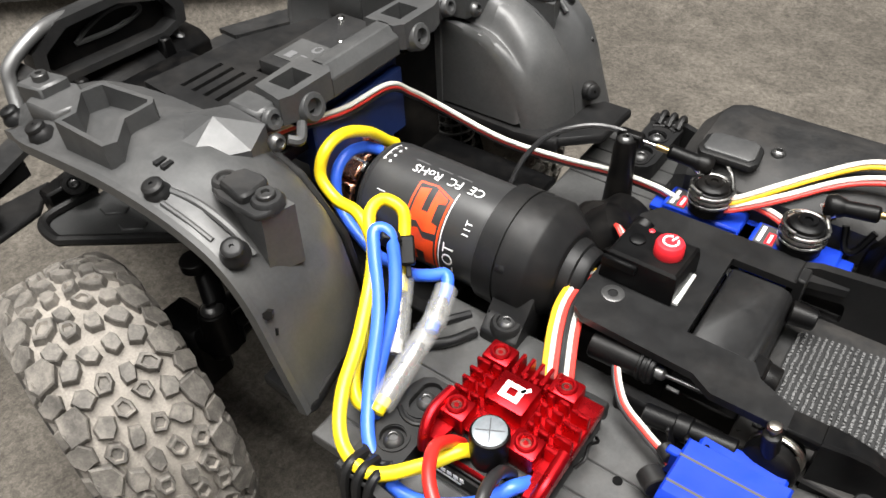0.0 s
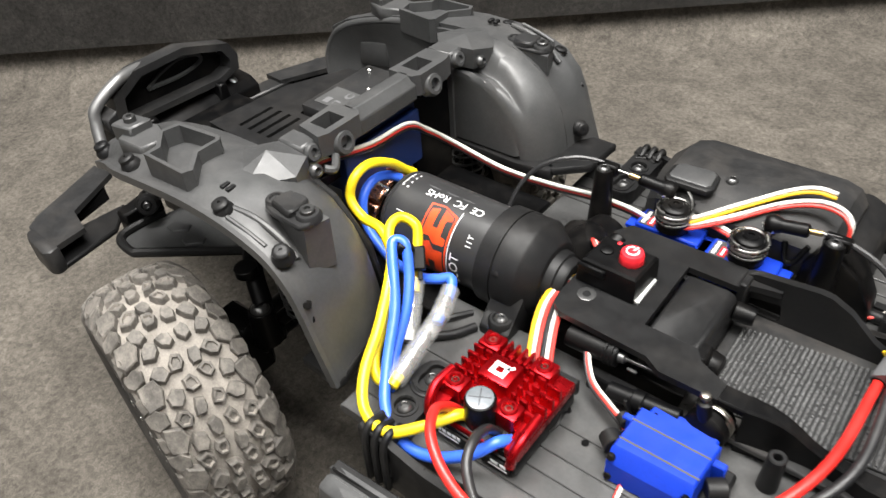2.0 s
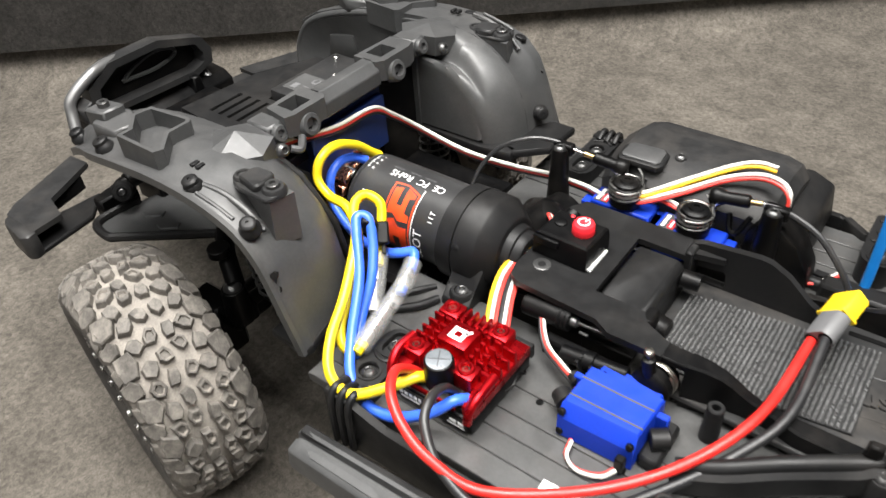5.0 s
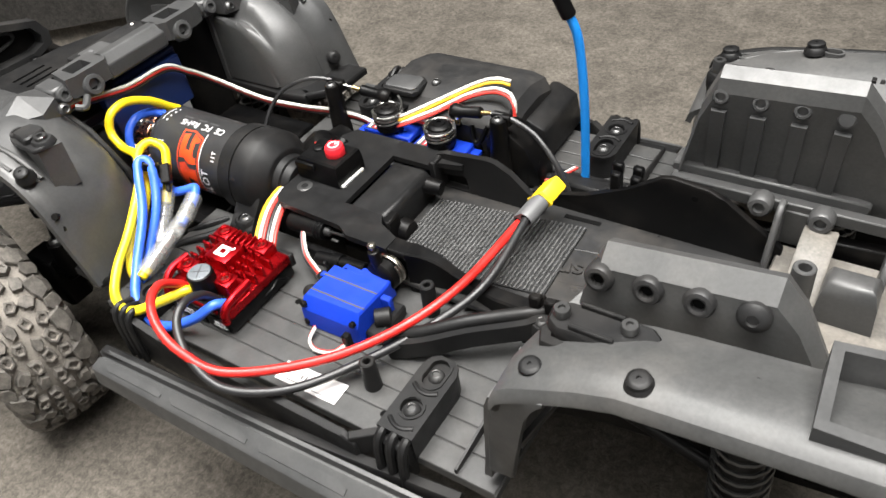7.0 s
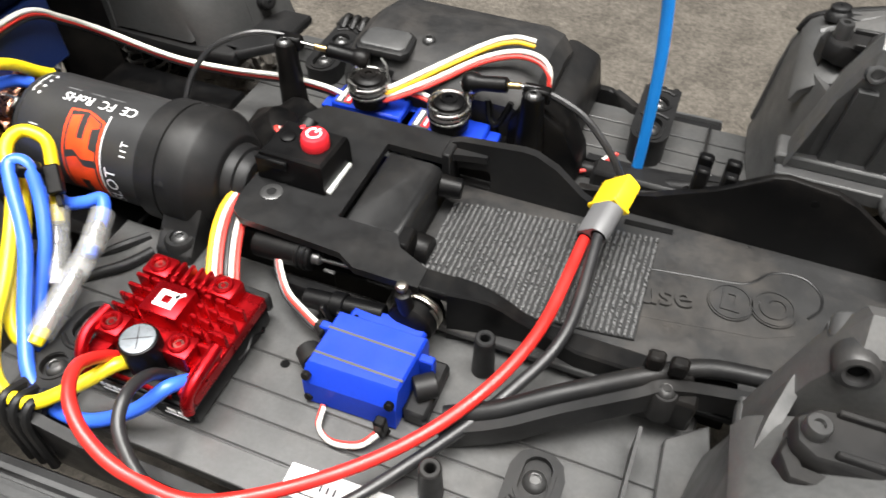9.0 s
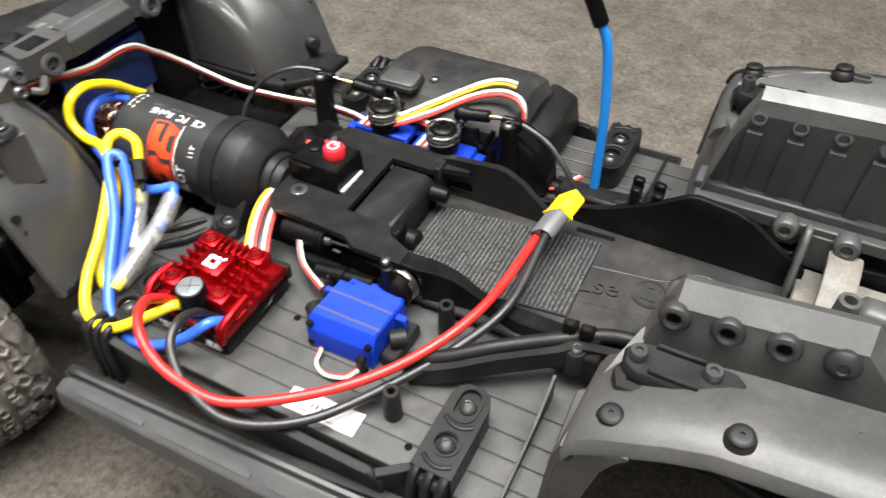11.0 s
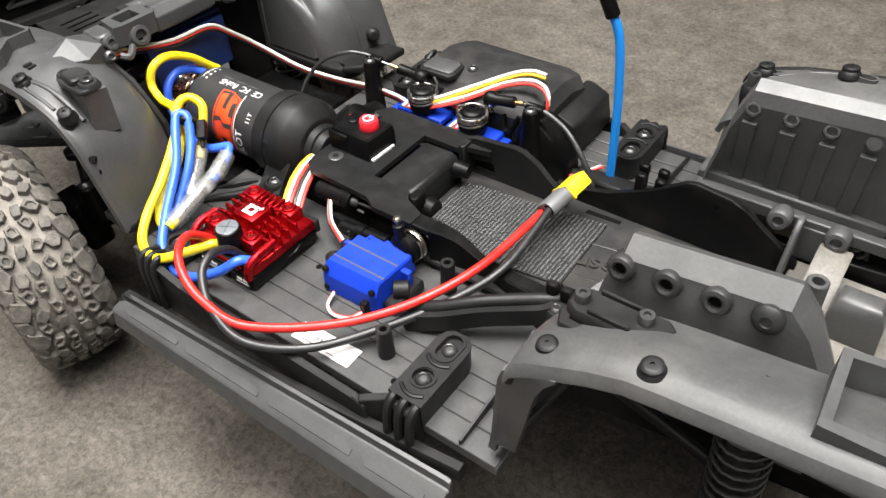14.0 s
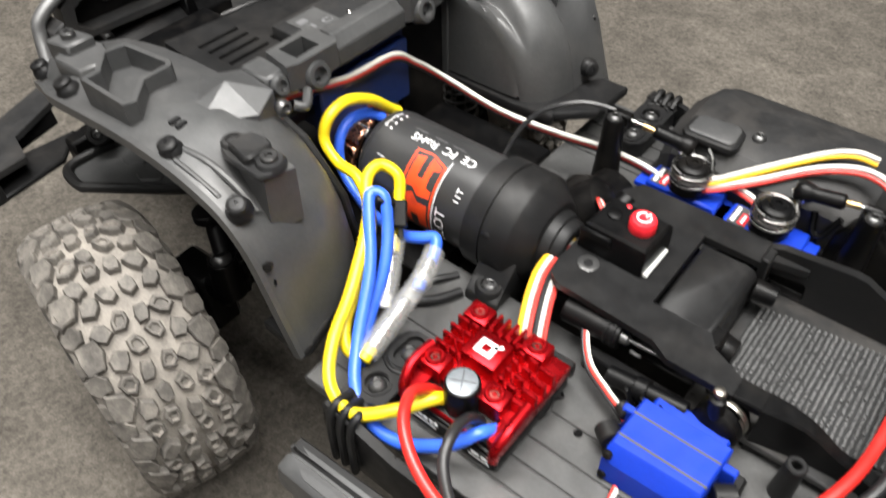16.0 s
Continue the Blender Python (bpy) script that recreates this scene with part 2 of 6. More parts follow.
BLK_W = material("black_silicone", (0.014, 0.014, 0.015), 0.38, mottle=0.15, dust=0.05)
WHT_W = material("white_wire", (0.56, 0.54, 0.50), 0.45, mottle=0.08, dust=0.1)
LEADRED = material("red_lead_wire", (0.52, 0.035, 0.026), 0.45, mottle=0.1)
LEADYEL = material("yellow_lead_wire", (0.66, 0.38, 0.012), 0.45, mottle=0.1)
GREYP = material("grey_nylon", (0.11, 0.11, 0.113), 0.5, mottle=0.1)
YELP = material("yellow_nylon", (0.85, 0.58, 0.015), 0.45, mottle=0.08)
ANT = material("blue_antenna_tube", (0.010, 0.22, 0.68), 0.4, mottle=0.06)
RUBBER = material("tread_rubber", (0.088, 0.080, 0.071), 0.75, grain=0.2, grain_scale=1200, mottle=0.35, mottle_scale=160, bump=0.25, dust=0.75, dust_scale=140, dust_colour=(0.25, 0.226, 0.196))
CARCASS = material("dusty_rubber", (0.18, 0.163, 0.143), 0.85, grain=0.2, grain_scale=1500, mottle=0.3, mottle_scale=90, bump=0.3, dust=0.6, dust_scale=70, dust_colour=(0.26, 0.235, 0.205))
SIDEWALL = material("sidewall_rubber", (0.035, 0.033, 0.031), 0.7, grain=0.15, mottle=0.25, dust=0.35, dust_scale=50)
MOTOR = material("black_motor_wrap", (0.026, 0.026, 0.0266), 0.32, grain=0.06, mottle=0.1, rough_var=0.04)
SILVER = material("worn_dark_silver_bar", (0.15, 0.15, 0.15), 0.42, 0.6, mottle=0.25, dust=0.15)
WHITE = material("white_print", (0.78, 0.78, 0.78), 0.5, mottle=0.04)
PAPER = material("white_sticker_paper", (0.74, 0.73, 0.72), 0.55, mottle=0.04)
INK = material("dark_ink", (0.04, 0.04, 0.045), 0.6)
ORANGE = material("orange_red_print", (0.70, 0.062, 0.014), 0.35, mottle=0.35, mottle_scale=130)
REDBTN = material("red_button", (0.70, 0.02, 0.03), 0.35, mottle=0.05)
FOAM = material("white_foam_tape", (0.72, 0.72, 0.70), 0.8, grain=0.1)
CLEAR = material("clear_sleeve", (0.60, 0.60, 0.58), 0.16, alpha=0.14, mottle=0.03, rough_var=0.04)
CAPSIL = material("capacitor_top", (0.24, 0.26, 0.28), 0.34, 0.6, mottle=0.25, mottle_scale=300)
HOOKPILE = material("hook_pile_loops", (0.105, 0.105, 0.105), 0.30, grain=0.3, mottle=0.2)
HOOK = material("black_hook_tape", (0.004, 0.004, 0.0042), 0.6, grain=0.4, grain_scale=1500, mottle=0.25)
# dull black for sheets that stand in for the shade inside holes
HOLE_SHADE = material("hole_shade_black", (0.004, 0.004, 0.004), 0.9, spec=0.05)
SLIDER = material("worn_black_plastic", (0.017, 0.017, 0.0174), 0.44, grain=0.15, mottle=0.25, bump=0.15, dust=0.08, dust_scale=40, spec=0.34)
# TRAY's plastic made lighter to paint its floor sheen, plus dusty stains
TRAY_SHEEN = material("sheen_and_stain_tray_plastic", (0.018, 0.018, 0.0182), 0.34, grain=0.10, mottle=0.22, mottle_scale=35, bump=0.08, dust=0.16, dust_scale=28, spec=0.6)
# screw metal tinted red: the heat sink's reflection painted into its colour
SCREW_RED_TINT = material("screw_steel_tinted_by_reflection", (0.55, 0.16, 0.14), 0.25, 1.0, mottle=0.2)
LABELG = material("grey_label", (0.05, 0.05, 0.05), 0.5, mottle=0.1)


def felt(name, colour):
    """Short-pile grey-brown felt: fibre flecks, soft blotches and a fibrous relief."""
    m = material(name, colour, 0.95, grain=0.0, mottle=0.24, mottle_scale=8.0, spec=0.15)
    nt = m.node_tree
    N, L = nt.nodes, nt.links
    bsdf = N["Principled BSDF"]
    co = N.new("ShaderNodeTexCoord").outputs["Object"]
    old = bsdf.inputs["Base Color"].links[0].from_socket
    hs = []
    for scale, a, b, detail in ((300.0, 0.62, 1.40, 6.0), (46.0, 0.72, 1.26, 6.0), (1100.0, 0.82, 1.18, 2.0)):
        n = N.new("ShaderNodeTexNoise")
        n.inputs["Scale"].default_value, n.inputs["Detail"].default_value, n.inputs["Roughness"].default_value = scale, detail, 0.7
        n.inputs["Distortion"].default_value = 0.6
        L.new(co, n.inputs["Vector"])
        r = N.new("ShaderNodeMapRange")
        r.inputs[1].default_value, r.inputs[2].default_value, r.inputs[3].default_value, r.inputs[4].default_value = 0.32, 0.68, a, b
        L.new(n.outputs["Fac"], r.inputs[0])
        c = N.new("ShaderNodeCombineColor")
        for k in range(3):
            L.new(r.outputs[0], c.inputs[k])
        x = N.new("ShaderNodeMix")
        x.data_type, x.blend_type = "RGBA", "MULTIPLY"
        x.inputs[0].default_value = 1.0
        L.new(old, x.inputs[6])
        L.new(c.outputs[0], x.inputs[7])
        old = x.outputs[2]
        hs.append(n.outputs["Fac"])
    L.new(old, bsdf.inputs["Base Color"])
    bp = N.new("ShaderNodeBump")
    bp.inputs["Strength"].default_value, bp.inputs["Distance"].default_value = 0.55, 0.0012
    L.new(hs[0], bp.inputs["Height"])
    L.new(bp.outputs[0], bsdf.inputs["Normal"])
    return m


FELT = felt("grey_brown_felt", (0.094, 0.0842, 0.0718))
FELT_WALL = felt("dark_felt_wall", (0.026, 0.0242, 0.0222))
PLASTER = material("grey_plaster", (0.06, 0.059, 0.057), 0.9, mottle=0.05, mottle_scale=3)

# ---- setting ----
NW = Vector((-0.641, 0.767, 0)).normalized()          # normal of the felt wall behind
TW = Vector((NW.y, -NW.x, 0))
bm = B()
rows = []
for s in (-1150, 1150):
    row = []
    for d, z in ((-1150, 0), (-800, 0), (-400, 0), (0, 0), (300, 0), (420, 0), (436, 0.6), (450, 2.4), (463, 6), (474, 11.5), (482, 18), (487, 26), (489, 34)):
        p = NW * d + TW * s
        row.append((p.x, p.y, z))
    rows.append(row)
shell(bm, rows, -12)
solid("ground_mat", bm, FELT, "grey-brown felt mat under the truck", "ground", kind="structure")
bm = B()
rows = []
for s in (-1150, 1150):
    rows.append([tuple((NW * d + TW * s) + Vector((0, 0, z))) for d, z in ((489, 34), (490.5, 60), (492, 200), (492, 420))])
shell(bm, rows, 14)
solid("wall_back", bm, FELT_WALL, "dark felt wall behind the truck", "wall", kind="structure")

# plain unseen room round the truck, with a wide opening behind the near lamp
bm = B()
box(bm, -2200, 2600, -1700, 2400, -40, -12.4, 0)
solid("floor", bm, PLASTER, "plain grey floor under the felt mat", "floor", kind="structure")
bm = B()
box(bm, -2200, 2600, -1700, 2400, 1360, 1390, 0)
solid("ceiling", bm, PLASTER, "plain grey ceiling", "ceiling", kind="structure")
bm = B()
plate(bm, rect(-2200, 2600, -40, 1360), [rect(-640, 1440, 640, 1060)], -1700, -1590, "y")
solid("wall_south", bm, PLASTER, "plain grey wall with a wide opening added behind the near lamp", "wall", kind="structure")
for nm, ext in (("wall_north", (-2200, 2600, 2300, 2400)), ("wall_west", (-2300, -2200, -1700, 2400)), ("wall_east", (2600, 2700, -1700, 2400))):
    bm = B()
    box(bm, *ext, -40, 1360, 0)
    solid(nm, bm, PLASTER, "plain grey room wall", "wall", kind="structure")


# ---- shared small parts ----
def screws(parent, rows, material=None, name="screw", label=""):
    """Rows of (place, direction, radius, height, style); one part each."""
    for p, d, r, h, style in rows:
        bm = B()
        screw_head(bm, p, d, r, h, style)
        part(name, bm, material or STEEL, parent, label)


UP = (0, 0, 1)


# ---- chassis ----
chassis = thing("chassis", (-20, 0, 96), "black ribbed plastic truck chassis floor with bolted straps", "vehicle chassis")
for s, nm in ((-1, "near"), (1, "far")):
    bm = B()
    y = lambda a, b: sorted((s * a, s * b))
    box(bm, -150, 34, *y(26, 91), 91.5, 95.3, 0.4)
    part("floor_panel", bm, FLOORP, chassis, "grey-black floor panel")
    for a, b in ((27, 54.4), (54.9, 65.0), (65.5, 73.0), (73.5, 81.6), (82.1, 91)):
        bm = B()
        box(bm, -149, 33.5, *y(a, b), 94.8, 96, 0.3)
        part("floor_strip", bm, FLOORP, chassis)
    bm = B()
    prism(bm, [(-132, 79), (-132, 104.5), (-123, 104.5), (-108, 99.5), (-19, 99.5), (-14, 97), (-14, 79)], "y", *y(95.2, 98), 0.5)
    part("side_lip", bm, PLASTIC, chassis)
    bm = B()
    prism(bm, [(-16, s * 98), (-7, s * 91), (-7, s * 88.5), (-9, s * 88.5), (-18, s * 95.4)], "z", 86, 99.5, 0.4)
    part("lip_end", bm, PLASTIC, chassis)
    bm = B()
    for k in range(3):
        x = -129.5 + 3.9 * k
        tube(bm, [(x, s * 90, 104), (x, s * 95.5, 106.3), (x, s * 98.6, 102), (x, s * 99.4, 90), (x, s * 99.6, 82)], 1.4, 8, 5)
    box(bm, -134, -122, *y(92, 98), 84, 104.5, 0.8)
    part("lip_rib", bm, PLASTIC, chassis)
    # inner sill bar under the lip
    bm = B()
    line = [Vector((-140, s * 105, 84.5)), Vector((-60, s * 101.5, 86)), Vector((24, s * 95.5, 92))]
    sweep(bm, line, lambda i, u, w: [u * a + w * b for a, b in ((1.6, -1.5), (1.6, 1.5), (0.9, 2.0), (-4, 2.0), (-4, -2.0), (0.9, -2.0))])
    part("sill_bar", bm, PLASTIC, chassis)
    # strap brackets with slots, at the rear and the front of the floor
    for x0, z1 in ((0.0, 107.5), (-126.5, 103.5)):
        bm = B()
        yc = s * 77
        outer = [(x0 + a, s * b) for a, b in ((-6.6, 92.5), (6.6, 92.5), (6.6, 66), (5.2, 62.4), (2.6, 60.6), (-2.6, 60.6), (-5.2, 62.4), (-6.6, 66))]
        slot1 = oval(x0, s * 68, 3.4, 5.8, 20)
        slot2 = oval(x0, s * 82.5, 3.6, 3.6, 18)
        plate(bm, outer, [slot1, slot2], z1 - 1.6, z1)
        inner = [(x0 + a * 0.96, s * (77 + (b - 77) * 0.98)) for a, b in ((-6.6, 92.5), (6.6, 92.5), (6.6, 66), (5.2, 62.4), (2.6, 60.6), (-2.6, 60.6), (-5.2, 62.4), (-6.6, 66))]
        prism(bm, inner, "z", 95.8, z1 - 1.5, 0)
        for ring, w in ((oval(x0, s * 68, 4.4, 6.8, 22), 0.9), (oval(x0, s * 82.5, 4.6, 4.6, 20), 0.9)):
            rin = [((p[0] - x0) * 0.8 + x0, (p[1] - (s * 68 if ring[0][1] * s < 76 else s * 82.5)) * 0.84 + (s * 68 if ring[0][1] * s < 76 else s * 82.5)) for p in ring]
            plate(bm, ring, [rin], z1 - 0.6, z1 + 0.5)
        # curved raised cheeks between and beside the screws
        for yy in (75.4, 89.6):
            tube(bm, [(x0 - 4.6, s * (yy - 1.4), z1), (x0 - 1.5, s * (yy + 0.5), z1), (x0 + 1.8, s * (yy + 0.7), z1), (x0 + 4.8, s * (yy - 0.8), z1)], 0.8, 8, 4)
        strap = part("strap_bracket", bm, PLASTIC, chassis, "slotted black strap bracket")
        bm = B()
        for k in (-4.6, 0.0, 4.6):
            tube(bm, [(x0 + k, s * 90, z1 - 1.8), (x0 + k, s * 93.6, z1 - 1.8), (x0 + k, s * 96.0, z1 - 5), (x0 + k, s * 97.0, 95), (x0 + k, s * 97.8, 87)], 1.6, 8, 5)
        box(bm, x0 - 5.6, x0 + 5.6, *sorted((s * 90, s * 95.4)), 86, z1 - 3.4, 1.2)
        part("strap_leg", bm, PLASTIC, strap)
        for yy in (68, 82.5):
            bm = B()
            screw_head(bm, (x0, s * yy, z1 - 1.5), UP, 2.9, 2.0)
            part("screw", bm, STEEL, strap)
    # frame rail and the flat bar beside it, rising to the rear
    bm = B()
    tube(bm, [(-26, -58, 103), (-14, -54, 107), (0, -46, 111), (18, -34.5, 112.5), (31, -27.5, 113), (46, -25, 113)] if s < 0 else [(-20, 51, 97.5), (0, 48, 100), (16, 45.5, 104.5), (34, 44, 110), (46, 44, 113)], 2.5, 12, 6)
    part("frame_tube", bm, PLASTIC, chassis)
    bm = B()
    line = spline([(-26, -62, 102), (-12, -57, 106), (1, -49.5, 109.5), (17, -39.5, 111), (23, -36.6, 113.2), (33, -33, 111.5), (46, -31, 111.5)] if s < 0 else [(-18, 57, 97), (4, 54, 99.5), (20, 52, 103), (24, 51.5, 105), (44, 50, 108)], 4)
    sweep(bm, line, lambda i, u, w: [u * a + w * b for a, b in ((1.2, -1.6), (1.2, 1.6), (-6, 1.6), (-6, -1.6))])
    part("side_bar", bm, PLASTIC, chassis)
    bm = B()
    lathe(bm, (23, s * (37.4 if s < 0 else 53.5), 103.5 if s < 0 else 91.5), UP, [(0, 3.6), (8.6, 3.4), (9.4, 2.9), (9.4, 0)] if s < 0 else [(0, 4.4), (10.6, 4.2), (11.6, 3.6), (11.6, 0)], 18)
    boss = part("bar_boss", bm, PLASTIC, chassis)
    bm = B()
    screw_head(bm, (23, s * (37.4 if s < 0 else 53.5), 112.8 if s < 0 else 103.0), UP, 2.4, 1.6)
    part("screw", bm, STEEL, boss)
    # ribs and the gusset at the rear end of the floor
    bm = B()
    prism(bm, [(s * 46, 96), (s * 46, 108.5), (s * 62, 101.5), (s * 90.5, 98.4), (s * 90.5, 95.5)], "x", 19.3, 20.2, 0.2)
    part("floor_rib", bm, TRAY, chassis)
    bm = B()
    prism(bm, [(26.5, s * 42), (36.5, s * 34), (38.5, s * 46), (36, s * 60), (34, s * 74), (27.5, s * 70)], "z", 96.5, 99.4, 0.4)
    part("floor_rib", bm, FLOORP, chassis)
    bm = B()
    prism(bm, [(-330, 84), (-290, 92), (-150, 92), (-150, 78), (-330, 74)], "y", *y(30, 35), 0.6)
    prism(bm, [(-152, 76), (-152, 91.8), (34, 91.8), (44, 108), (135, 114), (135, 96), (50, 84), (30, 76)], "y", *y(40, 45), 0.6)
    part("frame_rail", bm, DARK, chassis)
for p, h in (((-23, -75), 109.5), ((-23, -37.5), 111)):
    bm = B()
    hollow(bm, (*p, 95.8), (*p, h), 3.2, 1.25, 2.75, 6)
    part("standoff_post", bm, PLASTIC, chassis)
# black discs on the closed floor, painted shade of two screw holes
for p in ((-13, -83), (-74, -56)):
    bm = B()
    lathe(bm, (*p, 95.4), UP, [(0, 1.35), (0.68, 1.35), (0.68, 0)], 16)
    part("floor_hole_disc", bm, HOLE_SHADE, chassis)
bm = B()
box(bm, -318, -150, -30, 30, 74, 90, 1)
box(bm, -150, 30, -28, 28, 70, 80, 1)
part("skid_plate", bm, DARK, chassis)

# ---- rock sliders ----
for s in (-1, 1):
    slider = thing("rock_slider", (-60, s * 106, 76), "long black plastic rock slider with a worn grooved top", "rock slider", "rock sliders")
    def edge(x, a, b):
        return a + (b - a) * (x + 141) / 165

    def section(x, e):
        """Inner lip, groove, wide sloping top, outer face and hollow underside at x."""
        yi, zi = edge(x, 105, 100), edge(x, 84.6, 91.4)
        yb, zb = edge(x, 113.6, 111.8), edge(x, 82.4, 85.4)
        yl, zl = edge(x, 114.8, 113.6), edge(x, 73.0, 75.5)
        ring = [(yi, zi - 1), (yi + 0.3, zi + 1.4), (yi + 1.7, zi + 1.3), (yi + 2.1, zi - 2.0), (yi + 3.0, zi - 2.0), (yi + 3.4, zi - 1.0), (yb - 0.9, zb + 0.2), (yb, zb - 0.7), (yl, zl + 1.4), (yl - 0.9, zl), (yl - 8, zl - 2), (yi, zl + 2)]
        cy, cz = (yi + yl) / 2, (zi + zl) / 2
        return [(x, s * (cy + (a - cy) * e), cz + (b - cz) * e) for a, b in ring]
    bm = B()
    loft(bm, [section(x, e) for x, e in ((-141, 0.86), (-139.5, 0.97), (-138, 1.0), (-100, 1.0), (-60, 1.0), (-20, 1.0), (22, 1.0), (23.5, 0.97), (24, 0.9))])
    part("slider_rail", bm, FENDER, slider, smooth=30)
    # low raised panels with slanted ends on the top face
    for xa, xb in ((-134, -101), (-97, -56), (-52, -12), (-8, 18)):
        bm = B()
        rings = []
        for x, f0, f1 in ((xa, 0.42, 0.44), (xa + 3, 0.30, 0.80), (xb - 4, 0.30, 0.80), (xb, 0.52, 0.80)):
            ya, yb_ = edge(x, 105, 100) + 3.4, edge(x, 113.6, 111.8) - 0.9
            za, zb_ = edge(x, 84.6, 91.4) - 1.0, edge(x, 82.4, 85.4) + 0.2
            p = [(x, s * (ya + (yb_ - ya) * t), za + (zb_ - za) * t) for t in (f0, f1)]
            rings.append([(p[0][0], p[0][1], p[0][2] - 0.4), (p[0][0], p[0][1], p[0][2] + 0.45), (p[1][0], p[1][1], p[1][2] + 0.45), (p[1][0], p[1][1], p[1][2] - 0.4)])
        loft(bm, rings)
        part("grip_panel", bm, FENDER, slider)

# ---- paper sticker on the floor ----
bm = B()
m = Matrix.Translation((-45, -85.0, 96.2)) @ Matrix.Rotation(radians(1.5), 4, "Z")
c = [m @ Vector(p) for p in ((-12.5, -3.2, 0), (14.5, -3.4, 0), (14.5, 5.2, 0), (-12.5, 4.8, 0))]
prism(bm, [(p.x, p.y) for p in c], "z", 96.05, 96.3, 0)
sticker = thing("sticker", (-46, -86, 96), "white printed paper sticker stuck on the chassis floor", "sticker")
part("paper", bm, PAPER, sticker)
for i, (x, w, h) in enumerate(((-9, 0.5, 1.8), (-7.2, 1.1, 0.4), (-3, 0.5, 1.8), (-1.2, 0.5, 1.8), (0.6, 0.5, 1.8), (6, 5, 0.3), (-6, 6, 0.3))):
    bm = B()
    yy = 1.0 if h > 1 else (-2.2 if i == 5 else -1.8)
    c = [m @ Vector(p) for p in ((x - w / 2, yy - h / 2, 0), (x + w / 2, yy - h / 2, 0), (x + w / 2, yy + h / 2, 0), (x - w / 2, yy + h / 2, 0))]
    prism(bm, [(p.x, p.y) for p in c], "z", 96.28, 96.36, 0)
    part("print_bar", bm, INK, sticker)

# ---- battery tray ----
tray = thing("battery_tray", (0, 0, 100), "matt black plastic battery tray with high side walls", "battery tray")
bm = B()
plate(bm, [(-107, -20), (-105.5, -25), (-102, -27.5), (-69, -29), (-63, -32.5), (-44, -32.5), (-44, -25.5), (-54, -21), (-57, -16.6), (-75.6, -16.6), (-75.6, 18), (-57, 18), (-54, 21), (-44, 23), (-44, 27.5), (-57, 28.5), (-62, 29), (-103, 28.5), (-107, 22)], [], 113.4, 116)
part("deck", bm, TRAY, tray, "flat black deck plate")
bm = B()
# lower block that stops the battery, with a rounded rear edge
prof = [(-74.8, 97), (-74.8, 113.0), (-73.8, 114), (-60, 114.2), (-57.4, 113.4), (-56, 111), (-55.6, 107), (-55.4, 97)]
prism(bm, [(a, b) for a, b in prof], "y", -15.4, 16.8, 0.6)
part("battery_stop", bm, TRAY, tray)
bm = B()
box(bm, -77, -50, -22, 25, 84, 97, 0.6)
part("under_block", bm, DARK, tray)
bm = B()
cyl(bm, (-55.5, 12.5, 110), (-48.5, 13.5, 109.5), 3.6, 3.2)
cyl(bm, (-55, -9, 103), (-50, -9, 103), 5.2, 4.6)
box(bm, -58, -53.5, -18, -10, 98, 113.2, 0.8)
part("stop_boss", bm, DARK, tray)
bm = B()
box(bm, -55.5, 82, -32, 33, 98.6, 101, 0.5)
part("tray_floor", bm, TRAY_SHEEN, tray, "flat tray floor with raised panel")
bm = B()
# open below its flange beside the deck, full height further back
box(bm, -63, -35.5, -31.9, -24.5, 112.6, 115.6, 0.6)
rings = []
for x, yo, zt in ((-36, -31.8, 116.2), (-30, -30.6, 115.8), (-25, -29.6, 114.6), (-21, -29, 112.6), (-17, -28.6, 110.0), (-13, -28.4, 108.4), (-8, -29, 107.8), (0, -31, 107.6), (40, -31, 107.6)):
    rings.append([(x, -24.5, 94), (x, -24.5, zt - 0.7), (x, -25.2, zt), (x, yo + 0.7, zt), (x, yo, zt - 0.7), (x, yo, 94)])
loft(bm, rings)
# same plastic as the deck; the darker copy paints its shade
part("near_wall", bm, DARK, tray)
bm = B()
plate(bm, [(-57, 96), (-57, 117.5), (-53, 119), (-33, 121), (-29, 120.6), (-22, 117), (-13, 109), (-8, 106.5), (-8, 96)], [[(-54.5, 102), (-43.4, 102), (-42.6, 103), (-43, 108.4), (-44, 109.4), (-53.4, 108), (-55, 106.6)]], 24.2, 27, "y")
prism(bm, [(-57.5, 18), (-54.5, 18), (-54.5, 27), (-57.5, 27)], "z", 101, 117.5, 0.5)
part("front_far_wall", bm, TRAY, tray)
# dark sheet added behind the wall opening so it reads as shade
bm = B()
box(bm, -60, -38, 28.6, 30, 98, 112, 0.4)
part("opening_shade_sheet", bm, DARK, tray)
bm = B()
prism(bm, [(-16, 96), (-16, 106.5), (-9, 106), (-2, 107), (8, 110.6), (24, 118.5), (37, 128), (41, 129), (55, 127.4), (60, 125), (82, 110), (82, 96)], "y", 31.4, 34, 0.7, 2)
# shaded copy of the tray plastic again
part("far_wall", bm, DARK, tray)
# shallow black disc drawn as the shade of a hole in the wall
bm = B()
cyl(bm, (50, 31.2, 122.6), (50, 31.45, 122.6), 1.2, bev=0.05)
part("wall_hole_disc", bm, HOLE_SHADE, tray)
# engraved panel: a keyhole outline, two ring shapes and plain marks in place of its lettering
bm = B()
edge = spline([(12.5, 10.6, 101.1), (24, 12.4, 101.1), (36, 14.2, 101.1), (41, 16.2, 101.1), (45, 21, 101.1), (50, 23.6, 101.1), (56, 23, 101.1), (60, 18.5, 101.1), (60, 13, 101.1), (57, 8.5, 101.1)], 4)
